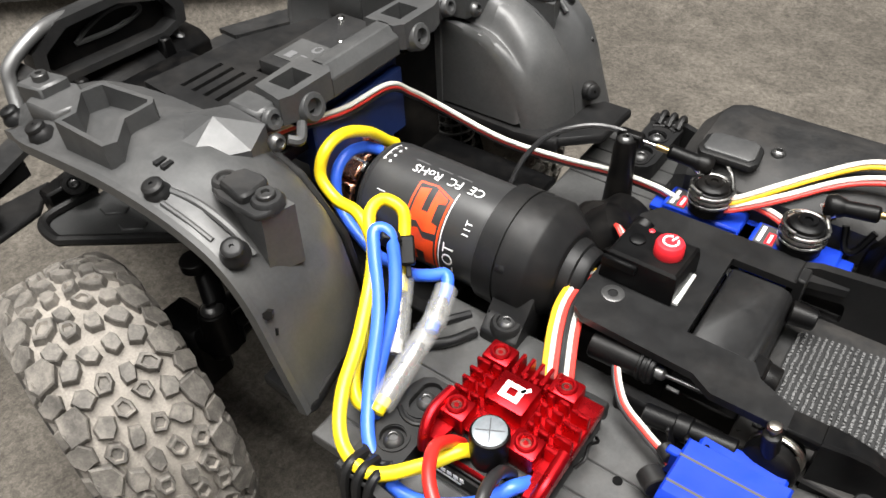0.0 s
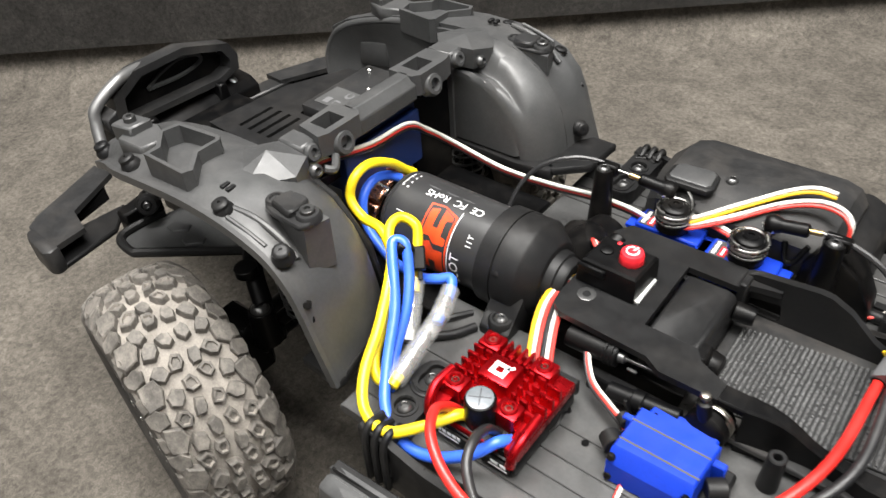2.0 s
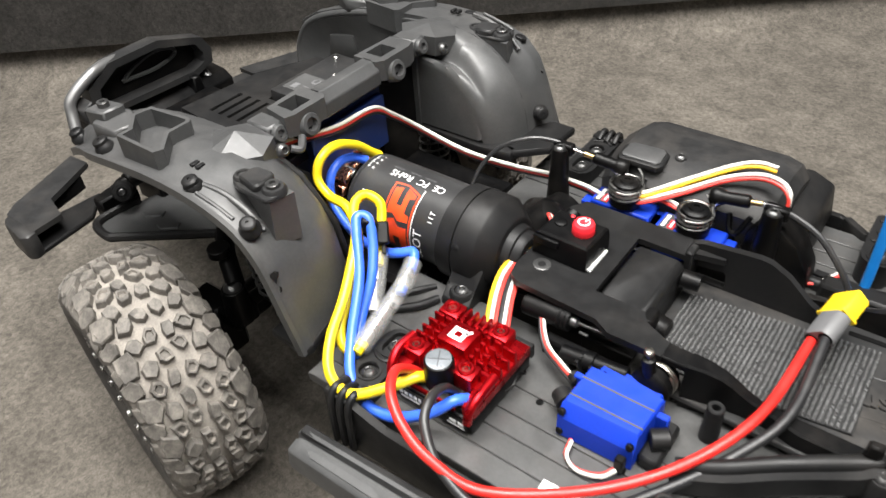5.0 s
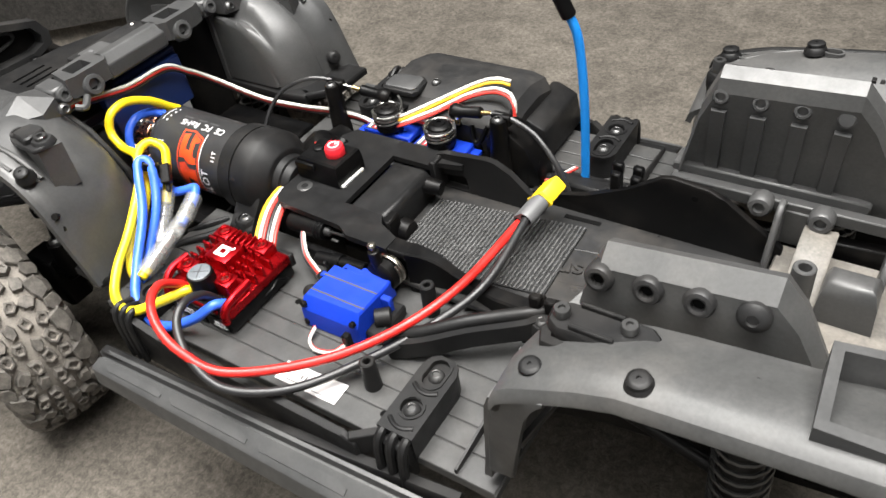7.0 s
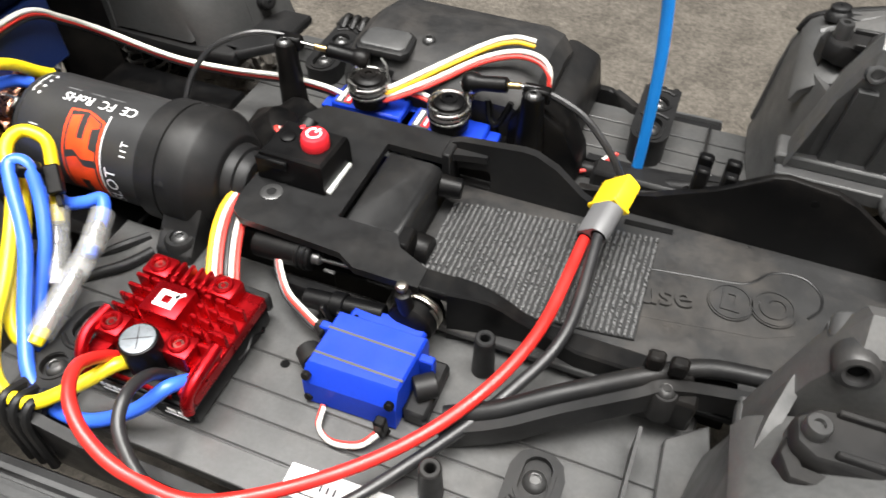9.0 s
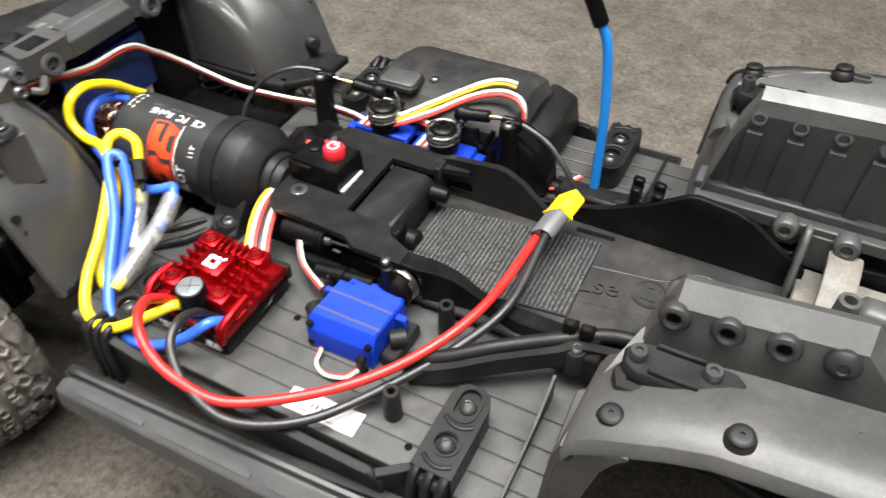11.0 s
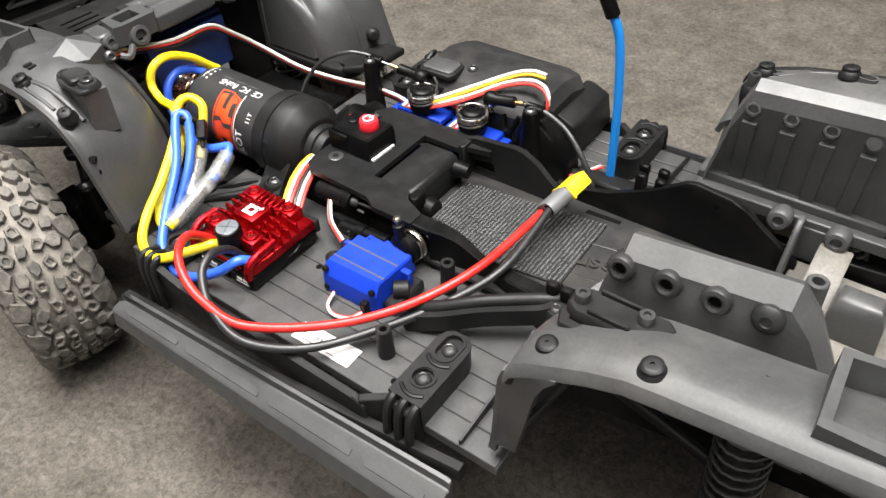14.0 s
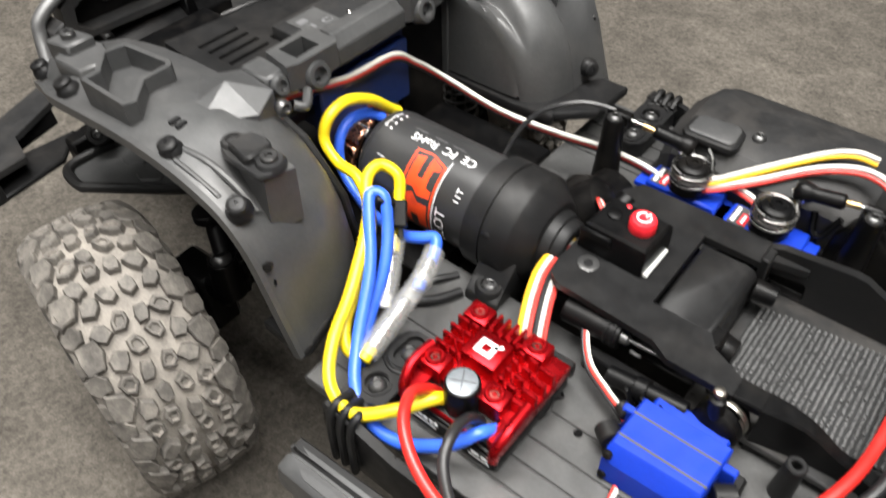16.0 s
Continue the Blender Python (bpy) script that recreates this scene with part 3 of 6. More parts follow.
sweep(bm, edge, lambda i, u, w: [(u * math.cos(k * math.pi / 3) * 0.35 + w * math.sin(k * math.pi / 3) * 0.45) for k in range(6)])
badge = part("panel_edge", bm, TRAY, tray, "engraved keyhole outline")
bm = B()
prism(bm, [(12.5, -8), (12.5, 10.4), (36, 14.0), (41, 16), (45, 20.8), (50, 23.3), (56, 22.7), (59.7, 18.3), (59.7, 13), (56.5, 8), (54, 1), (46, -3)], "z", 100.8, 101.12, 0)
part("panel_floor", bm, TRAY_SHEEN, badge)
for cx, cy, rx, ry in ((36, 6.4, 6.4, 6.8), (47.6, 8.2, 6.6, 6.8)):
    bm = B()
    plate(bm, oval(cx, cy, rx, ry, 28), [], 101.0, 101.8)
    part("ring_mark", bm, TRAY_SHEEN, badge)
    bm = B()
    plate(bm, oval(cx, cy, rx - 0.4, ry - 0.4, 28), [oval(cx, cy, rx - 1.2, ry - 1.2, 28)], 101.7, 102.2)
    part("inner_mark", bm, TRAY_SHEEN, badge)

# plain moulded shapes inside and beside the rings
bm = B()
plate(bm, rect(33.4, 38.6, 2.6, 10.2), [rect(35.0, 37.0, 5.6, 8.6)], 101.7, 102.3)
part("bar_mark", bm, TRAY_SHEEN, badge)
bm = B()
plate(bm, oval(47.6, 8.2, 4.0, 4.2, 24), [oval(48.4, 8.4, 2.4, 2.6, 24)], 101.7, 102.3)
part("bar_mark", bm, TRAY_SHEEN, badge)
cu = bpy.data.curves.new("lettering", "FONT")
cu.body, cu.size, cu.extrude, cu.offset, cu.resolution_u = "use", 11.2, 0.55, 0.12, 3
tmp = bpy.data.objects.new("lettering", cu)
me = bpy.data.meshes.new_from_object(tmp)
bpy.data.objects.remove(tmp)
bm = B()
bm.from_mesh(me)
bpy.data.meshes.remove(me)
bm.transform(Matrix.Translation((11.6, -3.4, 101.5)) @ Matrix.Rotation(radians(13), 4, "Z"))
part("lettering", bm, TRAY_SHEEN, badge, "raised moulded word")
screws(tray, [((-98.5, -15, 116), UP, 3.4, 0.4, "flat")])
# flat black patch painted as the shade of a slot
bm = B()
plate(bm, [(1, 26), (16, 26.8), (16, 29), (1, 28.2)], [], 101.0, 101.25)
part("slot_shade_patch", bm, HOLE_SHADE, tray)
for s in (-1, 1):
    bm = B()
    o = 0 if s > 0 else 4.5
    lo = 0 if s > 0 else 6
    for dx in (0, 8.0) if s > 0 else (0, 5.6):
        prism(bm, [(16.6 + dx, s * (38.6 - o)), (20.8 + dx, s * (38.2 - o)), (21.0 + dx, s * (33.0 - o)), (16.8 + dx, s * (33.4 - o))], "z", 104, 123 - lo, 0.7)
        prism(bm, [(16.6 + dx, s * (39.2 - o)), (20.9 + dx, s * (38.8 - o)), (21.0 + dx, s * (35.6 - o)), (16.6 + dx, s * (36 - o))], "z", 121 - lo, 126 - lo, 0.7)
    prism(bm, [(16.6, s * (38.4 - o)), (29, s * (37.6 - o)), (29, s * (33.0 - o)), (16.6, s * (33.4 - o))], "z", 104, 113.5, 0.7)
    box(bm, 15, 31, *sorted((s * 33, s * 39)), 100, 112, 0.8)
    part("cable_clip", bm, DARK, tray)

# ---- hook tape on the tray floor ----
tape = thing("hook_tape", (-18, 0, 101), "black hook-and-loop tape strip stuck on the battery tray floor", "hook tape")
bm = B()
cn = [(-51.5, -24.5), (13.2, -17), (12.4, 22.6), (-51.5, 14.6)]
prism(bm, cn, "z", 101.0, 101.9, 0.15)
part("backing", bm, HOOK, tape)
bm = B()
rng = random.Random(4)
NX, NY = 38, 60
for i in range(NX):
    for j in range(NY):
        if rng.random() < 0.03 or abs(j - 17) < 1 and rng.random() < 0.5:
            continue
        u, v = (i + 0.5 + rng.uniform(-0.08, 0.08)) / NX, (j + 0.5 + rng.uniform(-0.2, 0.2)) / NY
        x = -51.5 + 64.4 * u
        yl, yh = -24.5 + 7.5 * u, 14.6 + 8 * u
        y = yl + (yh - yl) * v
        h = rng.uniform(0.5, 1.0)
        a, w = 0.42, 0.24
        t = rng.uniform(-0.5, 0.5)
        vs = [bm.verts.new((x + dx * a + dy * t * 0.2, y + dy * w * 1.2, 101.85)) for dx, dy in ((-1, -1), (1, -1), (1, 1), (-1, 1))]
        ws = [bm.verts.new((x + dx * a * 0.7 + t * 0.2, y + dy * w, 101.85 + h)) for dx, dy in ((-1, -1), (1, -1), (1, 1), (-1, 1))]
        bm.faces.new(ws)
        for k in range(4):
            bm.faces.new((vs[k], vs[(k + 1) % 4], ws[(k + 1) % 4], ws[k]))
hooks = part("pile", bm, HOOKPILE, tape, smooth=0)
tagged(hooks, kind="stuff")

# ---- front fenders ----


def front_fender(s):
    y = lambda v: s * v
    f = thing("front_fender", (-220, s * 70, 104), "worn grey-black plastic front inner fender with a flared arch", "fender", "front fenders")
    bm = B()
    outer = [(-304, 131), (-290, 138), (-275, 145), (-258, 151), (-238, 154.5), (-215, 156.5), (-196, 156), (-182, 153.5), (-172, 149.5), (-165, 142), (-161, 133), (-157, 120), (-153, 108), (-151.5, 103)]
    crown = [(-300, 138), (-288, 145), (-274, 150), (-257, 154.5), (-238, 157), (-216, 158.5), (-198, 158.2), (-185, 155.6), (-174, 149.6), (-165.5, 141.2), (-160.5, 131.5), (-158, 122), (-156, 110), (-155, 103)]
    inner = [(-290, 140), (-280, 144), (-268, 147), (-255, 149.5), (-240, 151), (-222, 151.5), (-206, 150), (-196, 147), (-186, 141.5), (-177.5, 133.5), (-172.5, 124), (-170.5, 115), (-169, 108), (-168, 102)]
    if s > 0:
        outer, crown = ([(a, 103 + (b - 103) * 0.935) for a, b in q] for q in (outer, crown))
    # the arch draws in towards its nose
    nose_y = lambda x, v: v if v < 66 else 66 + (v - 66) * (1 - 0.27 / 23.5 * max(0.0, -254 - x))
    rows = []
    span = [(89.5, 0.0, -2.2), (88.6, 0.0, -0.4), (84.5, 0.0, 0.0), (82.5, 0.35, 0.3), (79, 0.8, 0.0), (72, 1.0, 0.6), (65, 1.08, 0.6), (59, 1.25, 0.2), (54, 1.5, 0.0), (50, 1.75, 0.0), (47.5, 2.0, 0.0), (46.5, 2.3, -2.0)]
    for v, k, n in span if s < 0 else span[:6] + [(66, 1.0, 0.4)]:
        row = []
        for a, b, c in zip(outer, crown, inner):
            p, q, t = (a, b, k) if k <= 1 else (b, c, k - 1)
            x = p[0] + (q[0] - p[0]) * t
            dip = {79: 2.6, 72: 3.4, 65: 2.4, 59: 1.0}.get(v, 0.0) * max(0.0, 1 - abs(x + 172) / 17)
            row.append((x, y(nose_y(x, v)), p[1] + (q[1] - p[1]) * t + n - dip))
        rows.append(row)
    shell(bm, rows, 2.0 if s < 0 else -2.0)
    part("fender_shell", bm, FENDER, f, "curved shell with a raised rim")
    # rim along the arch
    bm = B()
    line = spline([(a, y(nose_y(a, 89.4)), b - 1.0) for a, b in outer], 3)
    sweep(bm, line, lambda i, u, w: [u * p + w * q for p, q in ((0.9, -1.0), (0.9, 0.8), (-2.4, 0.8), (-2.4, -1.0))])
    part("arch_rim", bm, FENDER, f)
    # ramp of the raised rib
    bm = B()
    tube(bm, [(-196, y(82.5), 155.9), (-186, y(81), 155.0), (-176, y(80.5), 151.6), (-169, y(80), 145.4)], 1.2, 8, 6)
    part("arch_rib", bm, FENDER, f)
    bm = B()
    tube(bm, [(-193, y(86.4), 155.6), (-184, y(86.2), 153.6), (-176, y(86), 151.0)], 0.8, 8, 6)
    part("arch_rib", bm, FENDER, f)
    # square body-mount socket
    bm = B()
    hexa = [(-236.5, 85.6), (-236.5, 80.4), (-245, 73.4), (-243.4, 65.2), (-223, 62.8), (-220.8, 64.6), (-220.8, 74), (-213, 82), (-214.6, 85.6)]
    inn = [(-234.9, 84.2), (-234.9, 79.6), (-243.2, 72.6), (-241.8, 66.6), (-223.4, 64.4), (-222.4, 65.4), (-222.4, 74.6), (-214.8, 82.4), (-215.6, 84.2)]
    if s > 0:
        hexa, inn = ([(a - 5, b - 1.5) for a, b in q] for q in (hexa, inn))
    dz = 0 if s < 0 else -4.5
    plate(bm, [(a, y(b)) for a, b in hexa], [[(a, y(b)) for a, b in inn]], 148, 164 + dz)
    part("mount_socket", bm, FENDER, f, "hollow angular body-mount socket")
    bm = B()
    prism(bm, [(a, y(b)) for a, b in inn], "z", 153.4 + dz, 154.3 + dz, 0)
    floor_part = part("socket_floor", bm, PLASTIC, f)
    # black patch on the closed floor, painted shade of its opening
    bm = B()
    prism(bm, [(a, y(b)) for a, b in ((-238, 70), (-237, 66.8), (-227, 66), (-226, 72), (-231, 75))], "z", 154.0 + dz, 154.42 + dz, 0)
    part("socket_hole_shade", bm, HOLE_SHADE, floor_part)
    # facetted block
    bm = B()
    P = [(-208, 73.8, 156.6), (-219.5, 56.5, 156.8), (-211, 47, 157.5), (-194, 49, 158), (-190, 58.5, 156.2), (-199.5, 73, 156.6)]
    top = [bm.verts.new((a, y(b), c)) for a, b, c in P]
    low = [bm.verts.new((a, y(b), 149)) for a, b, c in P]
    peak = bm.verts.new((-204.2, y(58), 161.8 if s < 0 else 159.5))
    for i in range(6):
        bm.faces.new((top[i], top[(i + 1) % 6], peak))
        bm.faces.new((top[i], low[i], low[(i + 1) % 6], top[(i + 1) % 6]))
    bm.faces.new(low)
    part("facet_block", bm, FENDER, f, smooth=0)
    if s > 0:
        # rounded dome of the wheel well: its crown, its rear end and its inner wall run into one another
        line = spline([(a, b + 0.2, 0) for a, b in crown[5:]], 6)
        line = [p for p in line if p.y > 110]
        line = [p for p in line if p.x > -207]

        def dome(a, v):
            """A point of the dome; a runs along the crown and down its rear end (0 to 1), v from the crown to the inner wall and down it."""
            p = line[round(a * (len(line) - 1))]
            x, z = p.x, p.y
            c = min(1.0, v) * math.pi / 2
            yy = 66.5 - 18 * math.sin(c) ** 1.1
            z -= (1 - math.cos(c)) * 11 * max(0.0, min(1.0, (z - 113) / 30))
            x -= (1 - math.cos(c)) * 12 * max(0.0, (x + 190) / 33)
            # teardrop hollow that narrows towards the rear
            if a < 0.62:
                w = 0.40 * (1 - a / 0.62) + 0.05
                q = (v - 0.52 - 0.25 * a) / w
                if abs(q) < 1:
                    z -= 7.5 * (1 - q * q) ** 2 * (1 - a / 0.62)
                    yy += 1.5 * (1 - q * q) ** 2 * (1 - a / 0.62)
            if v > 1:
                z += (113.5 - z) * (v - 1)
                yy -= 0.8 * (v - 1)
            return (x, y(yy), z)
        bm = B()
        shell(bm, [[dome(i / 40, j * 1.0 / 22 if j <= 22 else 1 + (j - 22) / 6) for i in range(41)] for j in range(29)], -1.8)
        part("well_dome", bm, FENDER, f, "smooth rounded wheel-well dome")
        # post at the dome's front corner
        bm = B()
        loft(bm, [[(a, y(b), c) for a, b in ((-209, 45), (-203.5, 45.5), (-202.5, 50), (-209, 52))] for c in (112, 152)])
        part("corner_post", bm, FENDER, f)
        # hollow side of the fender's nose with a raised pad and a rolled edge
        bm = B()
        top = [(-305, 124), (-299, 134), (-288, 141), (-274, 146), (-257, 150), (-240, 153), (-222, 155), (-205, 156)]
        rows = []
        for k in range(9):
            t = k / 8
            rows.append([(a, y(66 + 6.0 * math.sin(math.pi * t) * math.sin(math.pi * min(1, max(0, (a + 306) / 68))) - 4 * t), 104 + (b - 104) * (1 - t)) for a, b in top])
        shell(bm, rows, -1.8)
        nose = part("nose_wall", bm, FENDER, f, "hollow nose wall of the fender")
        bm = B()
        prism(bm, [(-283, 121), (-281, 134), (-263, 137), (-262, 124)], "y", *sorted((y(66), y(72))), 1.2, 2)
        part("pad_plate", bm, FENDER, nose)
        bm = B()
        tube(bm, [(-303, y(63), 106), (-306, y(64.5), 116), (-304.5, y(65.5), 125), (-298, y(66), 135), (-287, y(66), 142), (-273, y(66), 147), (-256, y(66), 151), (-242, y(66), 153)], 2.0, 10, 6)
        part("rolled_edge", bm, FENDER, nose)
        # ledge below the dome and the foot along its wall
        bm = B()
        prism(bm, [(-169, y(54)), (-150, y(82)), (-138, y(82)), (-139, y(60)), (-152, y(48))], "z", 108.5, 112.5, 0.8)
        part("ledge", bm, PLASTIC, f)
        bm = B()
        prism(bm, [(-207, y(44)), (-207, y(50)), (-166, y(51)), (-152, y(52)), (-152, y(46)), (-168, y(43.5))], "z", 107, 112.5, 0.8)
        part("foot", bm, PLASTIC, f)
        bm = B()
        nub_bolt(bm, (-153.6, y(75), 119.0), (0.8, -0.5, 0.3), 3.0, 3.6)
        part("body_pin", bm, PLASTIC, f)
    else:
        # flat inner wall
        bm = B()
        prism(bm, [(-207, 152), (-207, 115), (-196, 111.5), (-181, 108.5), (-169, 106), (-170.5, 116), (-173, 125), (-178, 134), (-187, 142), (-197, 148)], "y", *sorted((y(48.4), y(51))), 0.9)
        part("inner_wall", bm, FENDER, f)
    # bracket pad with its tapered pillar
    px, pz = (0, 0) if s < 0 else (-5, -3.5)
    bm = B()
    loft(bm, [[(a + px, y(b), 138) for a, b in ((-182, 76.5), (-166.5, 78.5), (-163, 69.5), (-178, 66.5))], [(a + px, y(b), 156.5 + pz) for a, b in ((-181.5, 75), (-166, 77.5), (-163.5, 68.5), (-178.5, 67.5))]])
    part("pillar", bm, FENDER, f)
    bm = B()
    prism(bm, [(a + px, y(b)) for a, b in ((-186, 73), (-184.5, 77), (-180, 78.6), (-166.5, 79), (-164.6, 76.5), (-164.6, 70.5), (-167, 68), (-180, 67.4), (-184.6, 69.6))], "z", 156.2 + pz, 158.2 + pz, 0.5)
    pad = part("pad", bm, SLIDER, f)
    for ex, ey, er in ((-183.2, 73, 3.4), (-168.6, 72.6, 3.9)):
        bm = B()
        lathe(bm, (ex + px, y(ey), 156.4 + pz), UP, [(0, er + 0.5), (2.2, er + 0.3), (3.0, er - 0.3), (3.1, 2.2), (2.3, 1.9), (2.3, 0)], 20)
        part("ear", bm, SLIDER, pad)
    bm = B()
    prism(bm, [(a + px, y(b)) for a, b in ((-182.2, 76.0), (-172.4, 77.8), (-171.4, 75.6), (-171.8, 68.6), (-175, 67.6), (-180.4, 68.2), (-181.8, 70.4))], "z", 157.4 + pz, 160.8 + pz, 0.7)
    part("raised_block", bm, SLIDER, pad)
    screws(f, [((-168.6 + px, y(72.6), 158.9 + pz), UP, 2.5, 2.0, "cap"), ((-183.2 + px, y(73), 158.6 + pz), UP, 1.6, 0.5, "flat"), ((-190, y(49.5), 153.5), (0.9, s * 0.1, 0.35), 2.7, 1.8, "button")])
    for p in ((-252, 84.5, 153.2), (-197, 84.5, 155.6), (-169.5, 85, 149.3), (-291, 76, 140.5)):
        bm = B()
        nub_bolt(bm, (p[0] + px * 0.6, y(p[1]), p[2] + pz), (0.25 if p[0] > -180 else (-0.15 if p[0] < -240 else 0.0), s * 0.25, 1), 3.0, 4.0)
        part("body_pin", bm, PLASTIC, f)
    # small stepped block and its screw at the fender's nose
    bm = B()
    prism(bm, [(a, y(b)) for a, b in ((-266, 80), (-252, 79), (-250, 68), (-262, 64), (-272, 68))], "z", 150, 157, 0.7)
    prism(bm, [(a, y(b)) for a, b in ((-272, 78), (-262, 76), (-262, 66), (-272, 68))], "z", 153, 160.5, 0.7)
    part("nose_block", bm, FENDER, f)
    screws(f, [((-267, y(72), 160.4), UP, 2.4, 2.4, "cap")])
    # thin bars in place of the moulded side letters
    for i in range(2):
        bm = B()
        box(bm, -205 + 3 * i, -203.4 + 3 * i, *sorted((y(75.5), y(79))), 157.6, 158.95, 0.1)
        part("side_mark", bm, PLASTIC, f)
    # side apron inside the arch and the outer skirt of the inner wheel well
    bm = B()
    prism(bm, [(-240, 118), (-240, 149), (-206, 148), (-188, 141), (-173, 124), (-168, 102), (-200, 102), (-228, 112)], "y", *sorted((y(43.5), y(46.2))), 0.6)
    if s < 0:
        part("inner_apron", bm, PLASTIC, f)
    else:
        bm.free()
    bm = B()
    prism(bm, [(-170, 50), (-170, 88), (-152, 89), (-151, 86), (-158, 60), (-160, 48)] if s > 0 else [(-170, -50), (-160, -48), (-158, -60), (-151, -86), (-152, -89), (-170, -88)], "z", 99.5, 103.4, 0.5)
    part("foot_flange", bm, PLASTIC, f)
    bm = B()
    for k in range(4):
        tube(bm, [(-160.5 + 0.6 * k, y(87), 134 - 6 * k), (-163 + 0.6 * k, y(84), 132 - 6 * k)], 1.4, 6, 3)
    part("vent_rib", bm, DARK, f)
    return f


for s in (-1, 1):
    front_fender(s)

bm = B()
prism(bm, [(-207, 18), (-207, 46), (-150, 46), (-150, 20)], "z", 90, 97, 0.8)
box(bm, -209, -206, 20, 46, 90, 150, 0.5)
part("bulkhead", bm, DARK, chassis)

# ---- crossbar with the steering servo below it ----
bar = thing("front_crossbar", (-202, -4, 150), "grey-black plastic crossbar clamped between the front fenders", "crossbar")
bm = B()
plate(bm, [(-208, -39), (-196, -41), (-194.5, -37), (-194.5, -21), (-197, -19), (-209, -19)], [rect(-206, -197.6, -35.5, -25.5)], 152, 161)
part("clamp_block", bm, FENDER, bar)
bm = B()
plate(bm, [(-209, 12), (-197, 12), (-194.5, 15), (-194.5, 31), (-196, 36), (-208, 35)], [rect(-206.5, -198, 17, 27)], 152, 161)
part("clamp_block", bm, FENDER, bar)
bm = B()
prism(bm, [(-207, 150), (-207, 158.5), (-204, 161), (-199, 161), (-195.5, 157), (-195.5, 151), (-198, 149)], "y", -20, 13, 0.4)
part("bar", bm, FENDER, bar, smooth=20)
# black sheets added under the clamp openings to paint their shade
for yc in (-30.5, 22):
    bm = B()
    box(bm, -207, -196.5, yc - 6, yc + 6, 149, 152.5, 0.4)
    part("clamp_shade", bm, HOLE_SHADE, bar)
for yc in (-31, 21.5):
    bm = B()
    lathe(bm, (-198, yc, 152.8), (0.93, 0, 0.3), [(0, 5.0), (4.2, 5.0), (5.6, 4.2), (5.8, 2.7), (3.2, 2.4), (3.0, 0)], 20)
    boss = part("clamp_boss", bm, FENDER, bar)
    # black hexagon drawn as the shade of the socket
    bm = B()
    lathe(bm, (-198, yc, 152.8), (0.93, 0, 0.3), [(3.1, 2.3), (3.3, 2.2), (3.3, 0)], 6)
    part("hex_socket_shade", bm, HOLE_SHADE, boss)
for yc in (-43, 44):
    bm = B()
    lathe(bm, (-201, yc, 153.8), (0.93, 0, 0.3), [(0, 3.6), (3.4, 3.6), (4.4, 3.0), (4.5, 1.7), (3.0, 1.5), (3.0, 0)], 18)
    lathe(bm, (-201, yc, 153.8), (0.93, 0, 0.3), [(3.1, 1.4), (3.2, 1.3), (3.2, 0)], 6)
    box(bm, -212, -199, yc - 4.5, yc + 4.5, 150, 158.5, 1.0)
    part("end_boss", bm, FENDER, bar)
bm = B()
tube(bm, [(-194, -36, 151), (-190, -41, 149.5), (-192, -44, 150.5)], 1.6, 8, 5)
part("wire_hook", bm, FENDER, bar)

servo = thing("steering_servo", (-220, -2, 132), "steering servo with a dark grey lid and a blue body", "servo")
bm = B()
box(bm, -229, -207.5, -20, 20.5, 146, 154.5, 1.0, 2)
part("lid", bm, SLIDER, servo, "dark grey servo lid")
bm = B()
box(bm, -244, -203, -19, 19.5, 116, 145.8, 0.8)
box(bm, -206, -199.5, -27, 18, 118, 143, 0.8)
part("case", bm, DKBLUE, servo, "dark blue servo case")
bm = B()
plate(bm, rect(-226, -211, -15.5, -2), [], 154.5, 154.75)
lab = part("label", bm, LABELG, servo)
for i, (a, b) in enumerate(((-14, -10), (-13.4, -10.6))):
    bm = B()
    plate(bm, rect(-223 + 5 * i, -220 + 5 * i, a, b), [], 154.74, 154.85)
    part("print_bar", bm, GREYP, lab)
bm = B()
plate(bm, oval(-215.5, -5.5, 1.8, 2.2), [oval(-215.5, -5.0, 1.1, 1.5)], 154.74, 154.85)
part("print_ring", bm, GREYP, lab)
screws(servo, [((-225.5, 17, 154.4), UP, 1.6, 0.7, "button"), ((-214, 4, 154.4), UP, 1.2, 0.5, "button"), ((-211.5, -17.8, 154.4), UP, 1.3, 0.6, "button")], BRIGHT)

grille = thing("front_grille_panel", (-252, -2, 146), "dark grey louvred panel between the front fenders", "panel")
bm = B()
holes = [rect(-244 + 5.5 * i, -242.0 + 5.5 * i, -41, -24) for i in range(4)]
plate(bm, [(-256, -46), (-212, -50), (-206, -40), (-208, -21), (-229.5, -21), (-229.5, 20), (-240, 18), (-252, -8)], holes, 147, 150.5)
part("louvre_plate", bm, PLASTIC, grille)
bm = B()
box(bm, -246, -204, -46, 20, 132, 137, 0.6)
part("under_tray", bm, DARK, grille)

# ---- front bumper ----
bumper = thing("front_bumper", (-330, 0, 90), "black plastic front bumper with a silver tube hoop and square wings", "bumper")
bm = B()
prism(bm, [(-346, 92), (-346, 102), (-352, 106), (-374, 108), (-386, 106), (-388, 102), (-386, 94), (-380, 90)], "y", -40, 44, 1.2, 2)
part("winch_tray", bm, DARK, bumper)
# light tray on top: a rear-facing recess with a sloped brow
bm = B()
loft_out = [(-42, 117), (-41, 127), (-28, 136), (-1, 136.5), (23, 128), (27, 120), (26, 112), (15, 108), (-36, 110)]
loft_in = [(-37, 117), (-36, 125), (-25, 132), (-2, 132.5), (18.5, 125.5), (22, 119), (21, 114), (14, 111.5), (-32, 113)]
